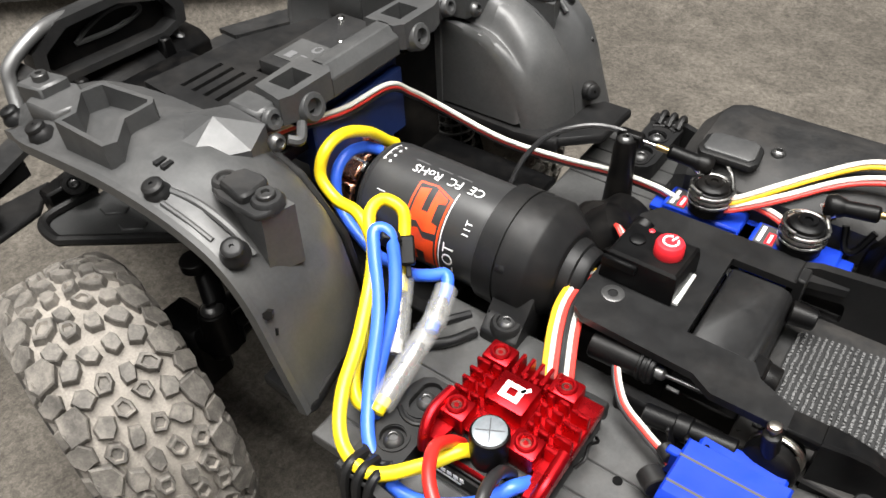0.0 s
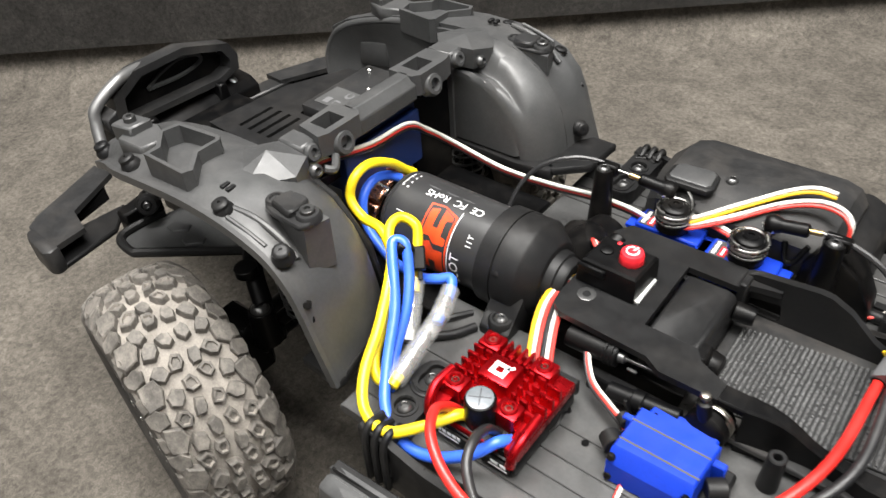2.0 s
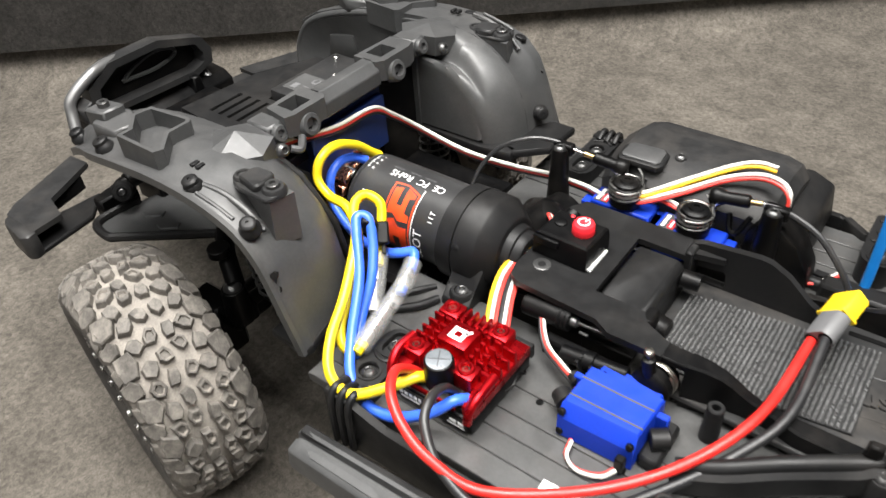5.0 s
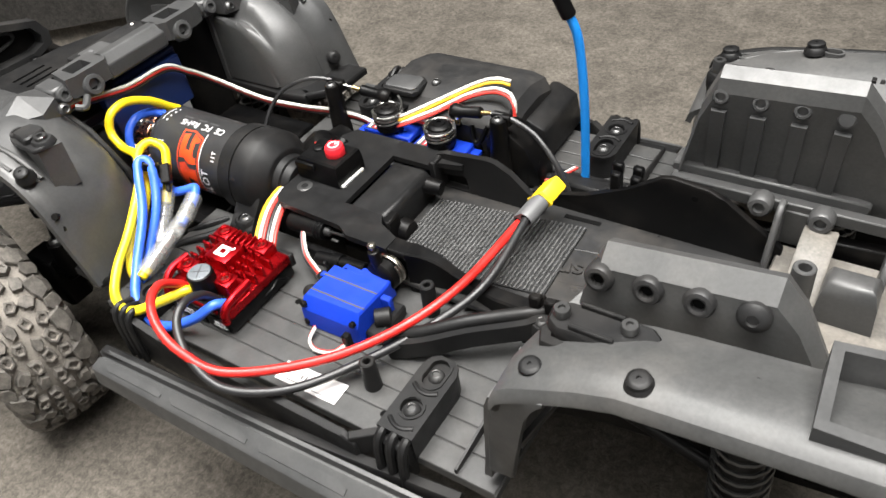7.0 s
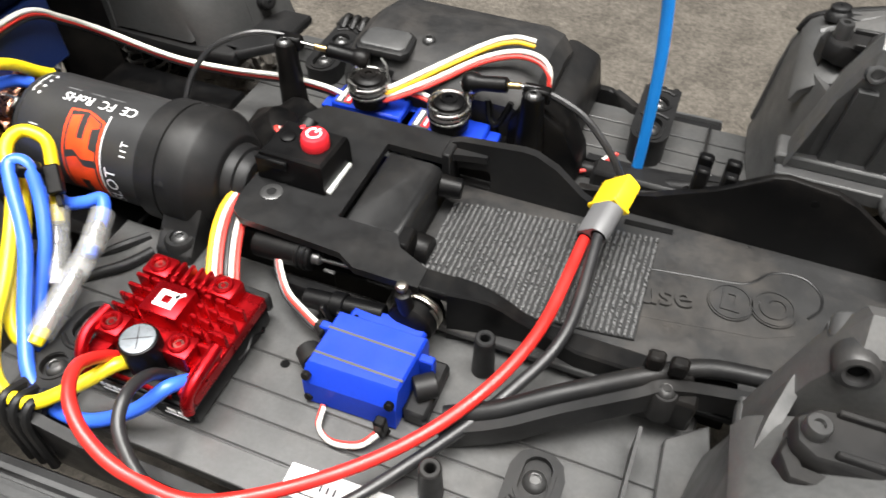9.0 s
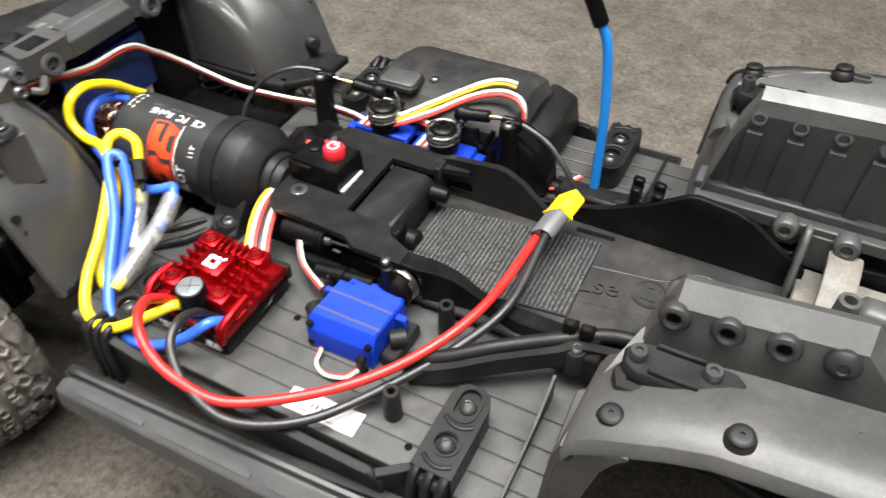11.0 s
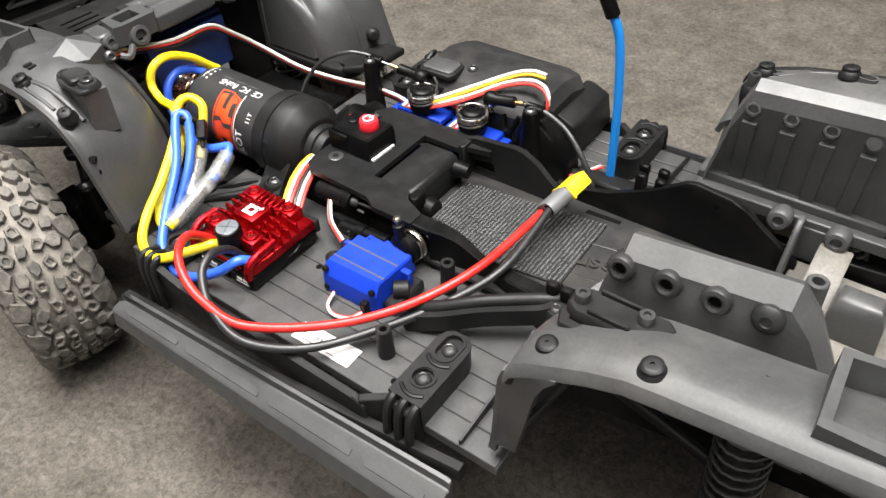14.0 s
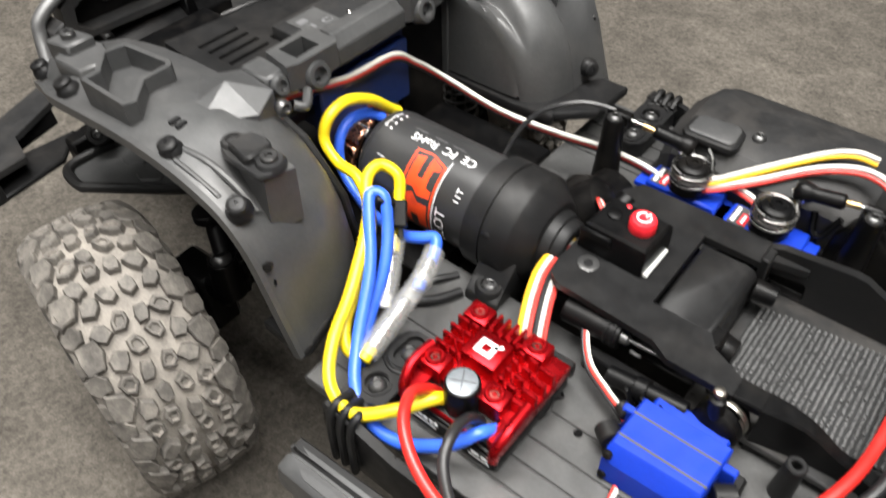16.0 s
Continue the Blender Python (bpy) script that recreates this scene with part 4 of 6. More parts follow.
loft_out, loft_in = ([(a * 1.12 + 7, b + 2) for a, b in q] for q in (loft_out, loft_in))
plate(bm, loft_out, [loft_in], -359, -350, "x")
part("brow", bm, SLIDER, bumper, "angular hollow brow")
# darkest plastic here paints the shade inside the brow's hollow
bm = B()
loft(bm, [[(-359, a, b) for a, b in loft_out], [(-363, a * 0.96, 119 + (b - 120) * 0.85) for a, b in loft_out], [(-366, a * 0.88, 116 + (b - 120) * 0.5) for a, b in loft_out]])
part("brow_nose", bm, DARK, bumper)
bm = B()
prism(bm, [(-49, 117), (-49, 124), (-42.4, 127), (-42.4, 113)], "x", -356, -343, 0.6)
part("brow_block", bm, SLIDER, bumper)
bm = B()
line = spline([(-358.2, a + 8, b + 2) for a, b in ((-24, 120), (-16, 124.5), (-2, 128), (9, 126), (10, 121.5), (-4, 119), (-24, 120))], 5)
sweep(bm, line, lambda i, u, w: [(u * math.cos(k * math.pi / 3) + w * math.sin(k * math.pi / 3)) * 1.2 for k in range(6)])
part("oval_lip", bm, FENDER, bumper)
for yy in (-28, 17):
    bm = B()
    prism(bm, [(yy, 95), (yy + 8, 95), (yy + 6, 112), (yy + 1, 112)], "x", -362, -346, 0.8)
    part("brow_stay", bm, DARK, bumper)
bm = B()
prism(bm, [(-359, 24), (-347, 22), (-338, 92), (-350, 94)], "z", 91.5, 96.4, 0.8)
part("arm_bar", bm, SLIDER, bumper, "flat black arm bar")
bm = B()
box(bm, -366, -322, -30, 34, 92, 97, 0.8)
box(bm, -346, -318, -24, 28, 96.5, 104, 1.2)
prism(bm, [(-318, -12), (-318, 16), (-272, 30), (-272, -30)], "z", 92, 100, 1.0)
part("deck", bm, DARK, bumper)
bm = B()
tube(bm, [(-343, -55.8, 112), (-344, -55.5, 113.5), (-349, -52, 122), (-351, -48, 129), (-352, -31, 136.5), (-358, -12, 134.5), (-366, 4, 130), (-366, 18, 125), (-364, 28, 117), (-358, 32, 108), (-350, 34, 100)], 2.9, 12, 7)
part("hoop", bm, SILVER, bumper, "worn silver tube hoop")
for s in (-1, 1):
    # upper and lower arm of the wing, open between them, joined by the tip
    bm = B()
    plate(bm, [(a, s * b) for a, b in ((-357, 58), (-341, 98), (-336, 104.5), (-312, 106.5), (-313.6, 89.5), (-329.5, 85.5), (-343.5, 57))], [], 95.8, 98.6)
    part("wing_top", bm, SLIDER, bumper, "flat wing top plate with a stepped rear edge")
    bm = B()
    prism(bm, [(a, s * b) for a, b in ((-334, 102), (-311, 106), (-315, 76), (-330, 62))], "z", 85.5, 88.3, 0.6)
    part("wing_lip", bm, PLASTIC, bumper)
    bm = B()
    prism(bm, [(a, s * b) for a, b in ((-335.5, 103), (-333.5, 107.5), (-328, 109.5), (-313, 111), (-309.5, 108.5), (-311, 103.5))], "z", 85.5, 98.8, 1.6, 2)
    part("wing", bm, SLIDER, bumper, "square-ended bumper wing tip")
    # black filler between the arms, put in for the slot's shadow
    bm = B()
    prism(bm, [(a, s * b) for a, b in ((-334, 104), (-346, 66), (-340, 64), (-330, 103))], "z", 88, 96, 0)
    part("wing_slot_shade", bm, HOLE_SHADE, bumper)
    bm = B()
    prism(bm, [(a, s * b) for a, b in ((-322, 52), (-318, 72), (-311, 72), (-310, 52))], "z", 84, 95, 1.0)
    part("wing_bracket", bm, DARK, bumper)
    bm = B()
    prism(bm, [(a, s * b) for a, b in ((-304, 54), (-305, 77), (-302, 80), (-291, 81), (-247, 50), (-238, 40), (-300, 40))], "z", 86, 89, 0.6)
    for a, b in ((-276, 62), (-290, 60)):
        prism(bm, [(a - 4, s * (b - 3)), (a + 5, s * (b - 6)), (a + 7, s * (b - 2)), (a + 1, s * (b + 3)), (a - 4, s * (b + 2))], "z", 88.6, 90.0, 0.5)
    guard = part("splash_guard", bm, FENDER, bumper, "flat grey splash guard plate")
    bm = B()
    tube(bm, [(-304, s * 56, 90), (-306, s * 70, 90), (-305.5, s * 78, 90), (-301, s * 81.5, 90), (-291, s * 82.5, 90), (-286, s * 79.5, 90), (-262, s * 62, 90), (-246, s * 50, 90)], 2.2, 8, 5)
    part("guard_rim", bm, PLASTIC, guard)
    bm = B()
    lathe(bm, (-304, s * 62, 99), (0.75, s * 0.5, 0.35), [(-8, 5.4), (3, 5.0), (4.4, 4.2), (4.6, 2.6), (3.6, 2.4), (3.6, 0)], 20)
    boss = part("guard_boss", bm, PLASTIC, guard)
    bm = B()
    screw_head(bm, Vector((-304, s * 62, 99)) + Vector((0.75, s * 0.5, 0.35)).normalized() * 3.4, (0.75, s * 0.5, 0.35), 2.2, 1.4)
    part("screw", bm, STEEL, boss)
    bm = B()
    for xx, zz in ((-314, 115), (-306, 101)) if s < 0 else ((-306, 90),):
        cyl(bm, (xx, s * 46, zz), (xx, s * 58, zz), 4.2)
        cyl(bm, (xx, s * 58, zz), (xx, s * 61, zz), 3.0)
    box(bm, -318, -296, *sorted((s * 40, s * 48)), 82, 124 if s < 0 else 94, 1.2)
    part("mount_boss", bm, DARK, bumper)

# ---- front axle and steering parts ----
axle = thing("front_axle", (-235, 0, 57), "black plastic front axle with steering arms", "axle")
bm = B()
cyl(bm, (-235, -76, 57), (-235, 76, 57), 9)
lathe(bm, (-235, 12, 57), (1, 0, 0.1), [(-22, 8), (-18, 18), (0, 22), (14, 18), (20, 9)], 20)
part("axle_housing", bm, DARK, axle)
for s in (-1, 1):
    bm = B()
    box(bm, -246, -224, *sorted((s * 66, s * 80)), 44, 74, 2)
    cyl(bm, (-216, s * 72, 70), (-216, s * 72, 88), 6.5, 5.2)
    box(bm, -226, -212, *sorted((s * 64, s * 78)), 66, 76, 2)
    part("knuckle", bm, DARK, axle)
    screws(axle, [((-216, s * 72, 88), UP, 4.0, 2.4, "button")])
bm = B()
cyl(bm, (-218, -74, 74), (-205, 70, 80), 3.4)
tube(bm, [(-216, -70, 88), (-232, -60, 96), (-250, -40, 104)], 4.2, 10, 5)
cyl(bm, (-228, -66, 97), (-228, -66, 101), 5.0)
part("link_rod", bm, DARK, axle)


def shock(name_label, x, y, x1, y1, z0, z1, r=8.6):
    t = thing("shock_absorber", (x, y, z0), name_label, "shock absorber", "shock absorbers")
    bm = B()
    d = Vector((x1 - x, y1 - y, z1 - z0)).normalized()
    p = Vector((x, y, z0))
    h = (Vector((x1, y1, z1)) - p).length
    lathe(bm, p, d, [(0, 3.6), (4, 4.6), (7, 6.2), (8.2, 7.0), (9.4, 6.8), (9.6, 2.4), (h * 0.45, 2.2), (h * 0.45, 5.4), (h, 5.4)], 18)
    part("body", bm, DARK, t)
    bm = B()
    lathe(bm, p + d * (h - 4), d, [(0, 6), (0.4, r), (3.0, r), (3.6, 6)], 18)
    part("collar", bm, PLASTIC, t)
    bm = B()
    coil(bm, p + d * 9.5, p + d * (h - 4), r - 1.0, 0.62, (h - 13) / 4.4)
    part("spring", bm, STEEL, t, "dark steel coil spring", smooth=60)
    bm = B()
    lathe(bm, p - d * 4, d, [(-4, 1.5), (-3, 3.6), (0, 4.4), (3, 3.6), (5, 3)], 14)
    part("rod_end", bm, DARK, t)
    return t


shock("black coil-over front shock absorber under the fender", -205, -57, -209, -60, 72, 148)
shock("black coil-over front shock absorber beside the motor", -205, 57, -209, 60, 72, 140)
shock("black coil-over rear shock absorber below the rear fender", 97, -69.5, 93, -69.5, 70, 150, 8.0)
shock("black coil-over rear shock absorber below the rear fender", 96, 69.5, 90, 69.5, 70, 150)

# ---- rear fenders ----


def rear_fender(s):
    y = lambda v: s * v + (2.0 if s > 0 else 0.0)
    up, xo = (3.8, 1.8) if s > 0 else (1.8, 0.0)
    f = thing("rear_fender", (70, s * 65, 110), "dusty grey-black plastic rear inner fender with a box ridge", "fender", "rear fenders")
    # box ridge: section of (distance from the middle, height), tapering towards both ends
    sec = [(47, 114), (39.8, 156.6), (41.0, 161.6), (45.4, 164.2), (51.0, 159.4), (52.6, 146), (54, 112)]
    bm = B()
    rings = []
    for x, dz, k in ((38.0, -38, 0.9), (43.5, -11, 0.96), (48, 0, 1.0), (91, 2.0, 1.0), (97, -5, 0.95), (110, -30, 0.7)):
        lean = 3.0 * max(0.0, min(1.0, (x - 48) / 43)) if s < 0 else 0.0
        rings.append([(x + xo, y(49 + (a - 49) * k) + (lean if b > 120 else 0), b if b < 120 else b + dz + up) for a, b in sec])
    loft(bm, rings)
    part("box_ridge", bm, FENDER_DUST, f, "box-shaped ridge with chamfered edges", smooth=18)
    for i in range(4):
        x = (47.8 if s < 0 else 51.8) + 12.8 * i
        zb = 156.4 + 0.4 * i + up
        bm = B()
        lathe(bm, (x + 0.6, y(51.0) + (0.7 * i if s < 0 else 0), zb), (0, s * 0.97, 0.2), [(-3, 4.1), (1.2, 4.1), (2.2, 3.5), (2.5, 2.5), (2.2, 1.9), (0.4, 1.7), (0.4, 0)] if i < 3 else [(-3, 4.1), (1.4, 4.1), (2.4, 3.2), (2.8, 1.6), (2.2, 1.4), (2.2, 0)], 20)
        part("outer_boss", bm, SLIDER, f)
        bm = B()
        lathe(bm, (x - 0.6, y(41.4), 155.0 + up), (0, -s * 0.96, 0.25), [(-3, 3.0), (1.2, 3.0), (2.0, 2.4), (2.1, 1.7), (0.6, 1.5), (0.6, 0)] if i < 3 else [(-3, 3.0), (1.2, 3.0), (2.0, 2.2), (2.1, 0)], 18)
        boss = part("inner_boss", bm, FENDER, f)
        for q, d, r in (((x + 0.6, y(51.0) + (0.7 * i if s < 0 else 0), zb), (0, s * 0.97, 0.2), 1.9), ((x - 0.6, y(41.4), 155.0 + up), (0, -s * 0.96, 0.25), 1.5)):
            if i < 3:
                # black plug in the recess, darkening it as shade would
                bm = B()
                lathe(bm, q, d, [(-0.6, 0), (-0.55, r), (0.6, r), (0.65, 0)], 14)
                part("boss_hole_shade", bm, HOLE_SHADE, f)
        bm = B()
        loft(bm, [[(x - 3.4, y(44), 154), (x + 2.2, y(44), 154), (x + 1.8, y(38.6), 154), (x - 3.0, y(38.6), 154)], [(x - 4.4, y(50), 120), (x + 1.4, y(50), 120), (x + 0.8, y(44.6), 120), (x - 3.8, y(44.6), 120)]])
        part("rib", bm, FENDER, f)
    # foot rails along the inner face
    bm = B()
    box(bm, 37, 104, *sorted((y(42), y(52))), 119.5 + up, 123.5 + up, 0.7)
    box(bm, 38, 130, *sorted((y(38.0), y(42.4))), 115.0 + up, 120.0 + up, 0.5)
    part("foot_rail", bm, FENDER, f)
    # top flange of the arch
    bm = B()
    prof = [(36, 141), (37.5, 145), (41, 147.6), (48, 150.4), (57, 153.6), (66, 155.6), (76, 157), (90, 158.6), (104, 160.2), (120, 162), (140, 164)]
    prof = [(a, b + (1.5 if s > 0 else 0)) for a, b in prof]
    draw = lambda a, v: 56 + (v - 56) * (1 - 0.13 * max(0.0, min(1.0, (a - 36) / 30)))
    rows = []
    for v, dz in ((88.2, -2.4), (88, -1.4), (87.4, -0.5), (85, -0.4), (82.5, 0.2), (77, 0.4), (70, -1.6), (63, -4.2), (56, -6.5)):
        rows.append([(a, y(draw(a, v)), b + dz) for a, b in prof])
    shell(bm, rows, 2.2 if s > 0 else -2.2)
    part("arch_top", bm, FENDER_DUST, f, "smooth flared arch top")
    bm = B()
    line = spline([(a, y(draw(a, 88.2)), b - 1.6) for a, b in prof], 3)
    sweep(bm, line, lambda i, u, w: [u * (1.9 * math.cos(k * math.pi / 5)) + w * (1.5 * math.sin(k * math.pi / 5)) for k in range(10)])
    part("arch_rim", bm, PLASTIC, f)
    bm = B()
    tube(bm, [(40, y(76), 147.5), (46, y(77.6), 150.0), (54, y(79.5), 152.8), (62, y(82), 154.6), (68, y(82.6), 155.6), (74, y(82), 156.2)], 1.5, 8, 6)
    part("edge_rib", bm, FENDER, f)
    # leg at the front of the arch
    bm = B()
    rows = []
    for v, g in ((88.5, 0), (87, 0), (70, 1.5), (58, 4.5), (50, 7.0), (45, 9.0)):
        rows.append([(31.8 + g * 0.7, y(v), 100.5), (33.0 + g * 0.8, y(v), 110), (34.2 + g, y(v), 128), (35.0 + g, y(v), 137), (36.5 + g, y(v), 141.8 + g * 0.5)])
    shell(bm, rows, 2.6 if s > 0 else -2.6)
    part("front_leg", bm, FENDER_DUST, f)
    # broad flange on the outer side of the leg, running out into the arch
    bm = B()
    prism(bm, [(31.2, 105), (33.2, 128), (34.4, 138), (37, 143.4), (41, 146.2), (50, 149.6), (50, 147.4), (46, 144.6), (43.6, 139), (42.4, 128), (39.5, 106.5)], "y", *sorted((y(86.4), y(88.9))), 0.8, 2)
    part("leg_flange", bm, FENDER, f)
    # bracket pad
    bm = B()
    prism(bm, [(a, y(b)) for a, b in ((40, 62), (44, 58.5), (50, 59.5), (66, 58), (69.5, 61), (68.5, 66), (64, 66.5), (60, 68.5), (44, 69.5), (40.5, 67))], "z", 148, 154.2, 0.8)
    prism(bm, [(a, y(b)) for a, b in ((39, 68), (41, 62), (42.5, 70), (60, 70.5), (58, 72.5), (41, 72.5))], "z", 138, 151.0, 0.5)
    brk = part("bracket", bm, PLASTIC, f)
    for v in (59.4, 67.6):
        bm = B()
        box(bm, 47, 59, *sorted((y(v - 0.6), y(v + 0.6))), 153.8, 155.6, 0.3)
        part("bracket_rail", bm, PLASTIC, brk)
    screws(f, [((43.6, y(64), 154.2), UP, 2.3, 2.6 if s < 0 else 4.6, "cap"), ((61, y(62), 154.2), UP, 2.3, 2.6 if s < 0 else 4.6, "cap")])
    for p in ((43.0, 80.5, 149.2), (70, 79.0, 157.8)) if s < 0 else ((43.5, 80.5, 151.8), (72, 79.0, 159.6)):
        bm = B()
        nub_bolt(bm, (p[0], y(p[1]), p[2]), (-0.1, s * 0.1, 1), 3.0, 3.2)
        part("body_pin", bm, PLASTIC, f)
        bm = B()
        plate(bm, oval(p[0] + 6.0, y(p[1] - 0.5), 3.4, 2.2, 20), [oval(p[0] + 6.0, y(p[1] - 0.5), 2.7, 1.5, 20)], p[2] - 1.5, p[2] + 0.9)
        part("oval_lip", bm, FENDER, f)
    # square body-mount socket
    bm = B()
    hexa = [(104, 56), (136, 51), (140, 74), (124, 80), (105, 80)]
    cx, cy = 122, 66
    plate(bm, [(a, y(b)) for a, b in hexa], [[(cx + (a - cx) * 0.86, y(cy + (b - cy) * 0.80)) for a, b in hexa]], 150, 167)
    part("mount_socket", bm, FENDER, f, "hollow angular body-mount socket")
    # black block added where the socket is open below, as its dark inside
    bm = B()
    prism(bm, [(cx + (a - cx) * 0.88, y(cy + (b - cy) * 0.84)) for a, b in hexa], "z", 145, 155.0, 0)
    part("socket_floor", bm, HOLE_SHADE, f)
    for i in range(2):
        bm = B()
        box(bm, 92.0 + 2.6 * i, 93.4 + 2.6 * i, *sorted((y(66), y(70))), 156.2, 158.9, 0.1)
        part("side_mark", bm, PLASTIC, f)
    bm = B()
    prism(bm, [(a, y(b)) for a, b in ((98, 76), (104, 74.5), (140, 77), (140, 82), (100, 80))], "z", 153, 156.6, 0.5)
    part("edge_step", bm, FENDER, f)
    return f


for s in (-1, 1):
    rear_fender(s)

cross = thing("rear_cross_plate", (105, 0, 104), "dusty brown-grey plastic plate between the rear fenders", "plate")
bm = B()
box(bm, 80, 150, -38, 38, 103, 107, 0.6)
part("plate", bm, DUSTY, cross)
bm = B()
prism(bm, [(22, 104), (23, 110), (31, 124), (34, 127), (38, 127), (41, 124), (41, 104)], "x", 77, 79.2, 0.6)
gus = part("gusset", bm, FENDER, cross, "thin bent gusset plate")
bm = B()
prism(bm, [(77, 39.5), (92, 39.5), (92, 42), (77, 42)], "z", 106, 121, 0.6)
part("gusset_side", bm, FENDER, gus)
for p in ((71, 37, 122), (91, 36, 122)):
    bm = B()
    lathe(bm, (p[0], p[1] + 4, p[2]), (0, -1, 0.15), [(0, 4.2), (5, 4.2), (6.2, 3.4), (6.4, 2.0), (5.0, 1.8), (5.0, 0)], 22)
    part("hinge_boss", bm, FENDER, cross)
bm = B()
line = spline([(92, 36, 118), (92, 30, 118.5), (92, 22, 116), (92, 14, 111), (91.5, 8, 107.6)], 5)
sweep(bm, line, lambda i, u, w: [u * a + w * b for a, b in ((1.4, -5.4), (1.8, -4.6), (1.2, 0), (1.8, 4.6), (1.4, 5.4), (-1.6, 5.4), (-1.6, -5.4))])
part("web", bm, DUSTY, cross, "dusty tan strap web")
for p, h in (((92, -1), 135),):
    bm = B()
    hollow(bm, (*p, 106), (*p, h), 4.2, 1.9, 3.4, 5)
    lathe(bm, (*p, 106), UP, [(0, 6.2), (4, 5.6), (5, 4.2)], 18)
    part("standoff_post", bm, FENDER, cross)
bm = B()
loft(bm, [[(a - 5, b + 5, z) for a, b in q] for z, q in ((106, [(102, 1), (120, 1), (120, 13), (102, 13)]), (118, [(102.6, 1.4), (119, 1.4), (119, 12.6), (102.6, 12.6)]), (122.4, [(104, 2.8), (117.6, 2.8), (117.6, 11.4), (104, 11.4)]), (123.6, [(106, 4.4), (116, 4.4), (116, 10), (106, 10)]))])
part("block", bm, FENDER, cross, smooth=50)
bm = B()
prism(bm, [(16, 106), (16, 119), (20, 125), (31, 126), (33, 106)], "x", 112, 114.2, 0.5)
part("gusset", bm, FENDER, cross, "thin bent gusset plate")

t = thing("suspension_link", (40, -62, 100), "slim black rear suspension link under the fender", "suspension link")
bm = B()
cyl(bm, (44, -64, 130), (92, -67, 117.5), 2.2, 2.2, 14)
lathe(bm, (92, -67, 117.5), (0.4, 0.9, 0.1), [(-4, 3.6), (-3, 4.4), (3, 4.4), (4, 3.6)], 16)
lathe(bm, (44, -64, 130), (0.1, 1, 0.1), [(-4, 3.2), (-3, 4.0), (3, 4.0), (4, 3.2)], 16)
part("rod", bm, DARK, t)

# ---- motor ----
MY, MZ, MR = -8.0, 110.0, 18.0
motor = thing("motor", (-165, MY, MZ - MR), "black brushed electric motor with an orange printed wrap", "electric motor")
bm = B()
lathe(bm, (-190.5, MY, MZ), (1, 0, 0), [(2, 16.6), (2.8, 17.6), (3.8, 17.7), (4.2, 17.2), (4.8, 17.2), (5.2, MR), (52, MR), (52, 0)], 64)
part("can", bm, MOTOR, motor)
bm = B()
lathe(bm, (-189.9, MY, MZ), (1, 0, 0), [(0, 15.2), (1.6, 16.8)], 48)
part("steel_rim", bm, STEEL, motor)
bm = B()
lathe(bm, (-199.5, MY, MZ), (1, 0, 0), [(0, 5), (0.5, 9.5), (5, 10.5), (8, 14.5)], 32)
part("endbell", bm, DARK, motor)
for a in (60, 98, 128, 158, 188, 218, 300):
    t = radians(a)
    bm = B()
    mm = Matrix.Translation((-195.5, MY + 13.4 * math.cos(t), MZ + 13.4 * math.sin(t))) @ Matrix.Rotation(t, 4, "X")
    box(bm, -3.6, 3.6, -2.6, 2.6, -3.4, 3.4, 0.6, m=mm)
    part("brush_holder", bm, COPPER, motor)
    bm = B()
    tube(bm, [mm @ Vector(p) for p in ((-3.4, 1, 2), (-6, 2, 0), (-5, 1.5, -4), (-2, 2, -6.5))], 0.9, 8, 5)
    part("brush_wire", bm, COPPER, motor)
for a, nm in ((62, "tab"), (118, "tab")):
    t = radians(a)
    bm = B()
    mm = Matrix.Translation((-195, MY + 14.6 * math.cos(t), MZ + 14.6 * math.sin(t))) @ Matrix.Rotation(t, 4, "X")
    box(bm, -5.5, 4, -0.8, 0.8, -2, 2, 0.3, m=mm)
    lathe(bm, mm @ Vector((-4, 0.4, 0)), (0.1, math.cos(t), math.sin(t)), [(0, 2.6), (1.4, 2.2), (2.4, 0.9), (2.6, 0)], 12)
    part("solder_tab", bm, BRIGHT, motor)


def wrap(name, pts, material, parent, lift=0.12, sub=6, label=""):
    """A printed shape on the can: outline points (x, degrees round the can from straight up towards the near side)."""
    bm = B()
    vs = []
    n = len(pts)
    outline = []
    for i in range(n):
        a, b = pts[i], pts[(i + 1) % n]
        k = max(1, int(abs(b[1] - a[1]) / 4))
        for j in range(k):
            outline.append((a[0] + (b[0] - a[0]) * j / k, a[1] + (b[1] - a[1]) * j / k))
    es = []
    vs = [bm.verts.new((p[0], p[1] * 0.3, 0)) for p in outline]
    es = [bm.edges.new((vs[i], vs[(i + 1) % len(vs)])) for i in range(len(vs))]
    bmesh.ops.triangle_fill(bm, edges=es, use_beauty=True)
    bmesh.ops.subdivide_edges(bm, edges=[e for e in bm.edges if abs(e.verts[0].co.y - e.verts[1].co.y) > 1.0], cuts=3, use_grid_fill=False)
    bmesh.ops.triangulate(bm, faces=bm.faces[:])
    for v in bm.verts:
        t = radians(v.co.y / 0.3)
        r = MR + lift
        v.co = Vector((v.co.x, MY - r * math.sin(t), MZ + r * math.cos(t)))
    return part(name, bm, material, parent, label)


# angular orange emblem, its thin outline, and plain bars for the lettering
wrap("emblem_outline", [(-167.6, 20), (-161.0, 18), (-153.8, 26), (-153.8, 112), (-167.6, 112)], ORANGE, motor, 0.05)
wrap("emblem_field", [(-166.9, 22), (-161.2, 20), (-154.5, 28), (-154.5, 111), (-166.9, 111)], MOTOR, motor, 0.10)
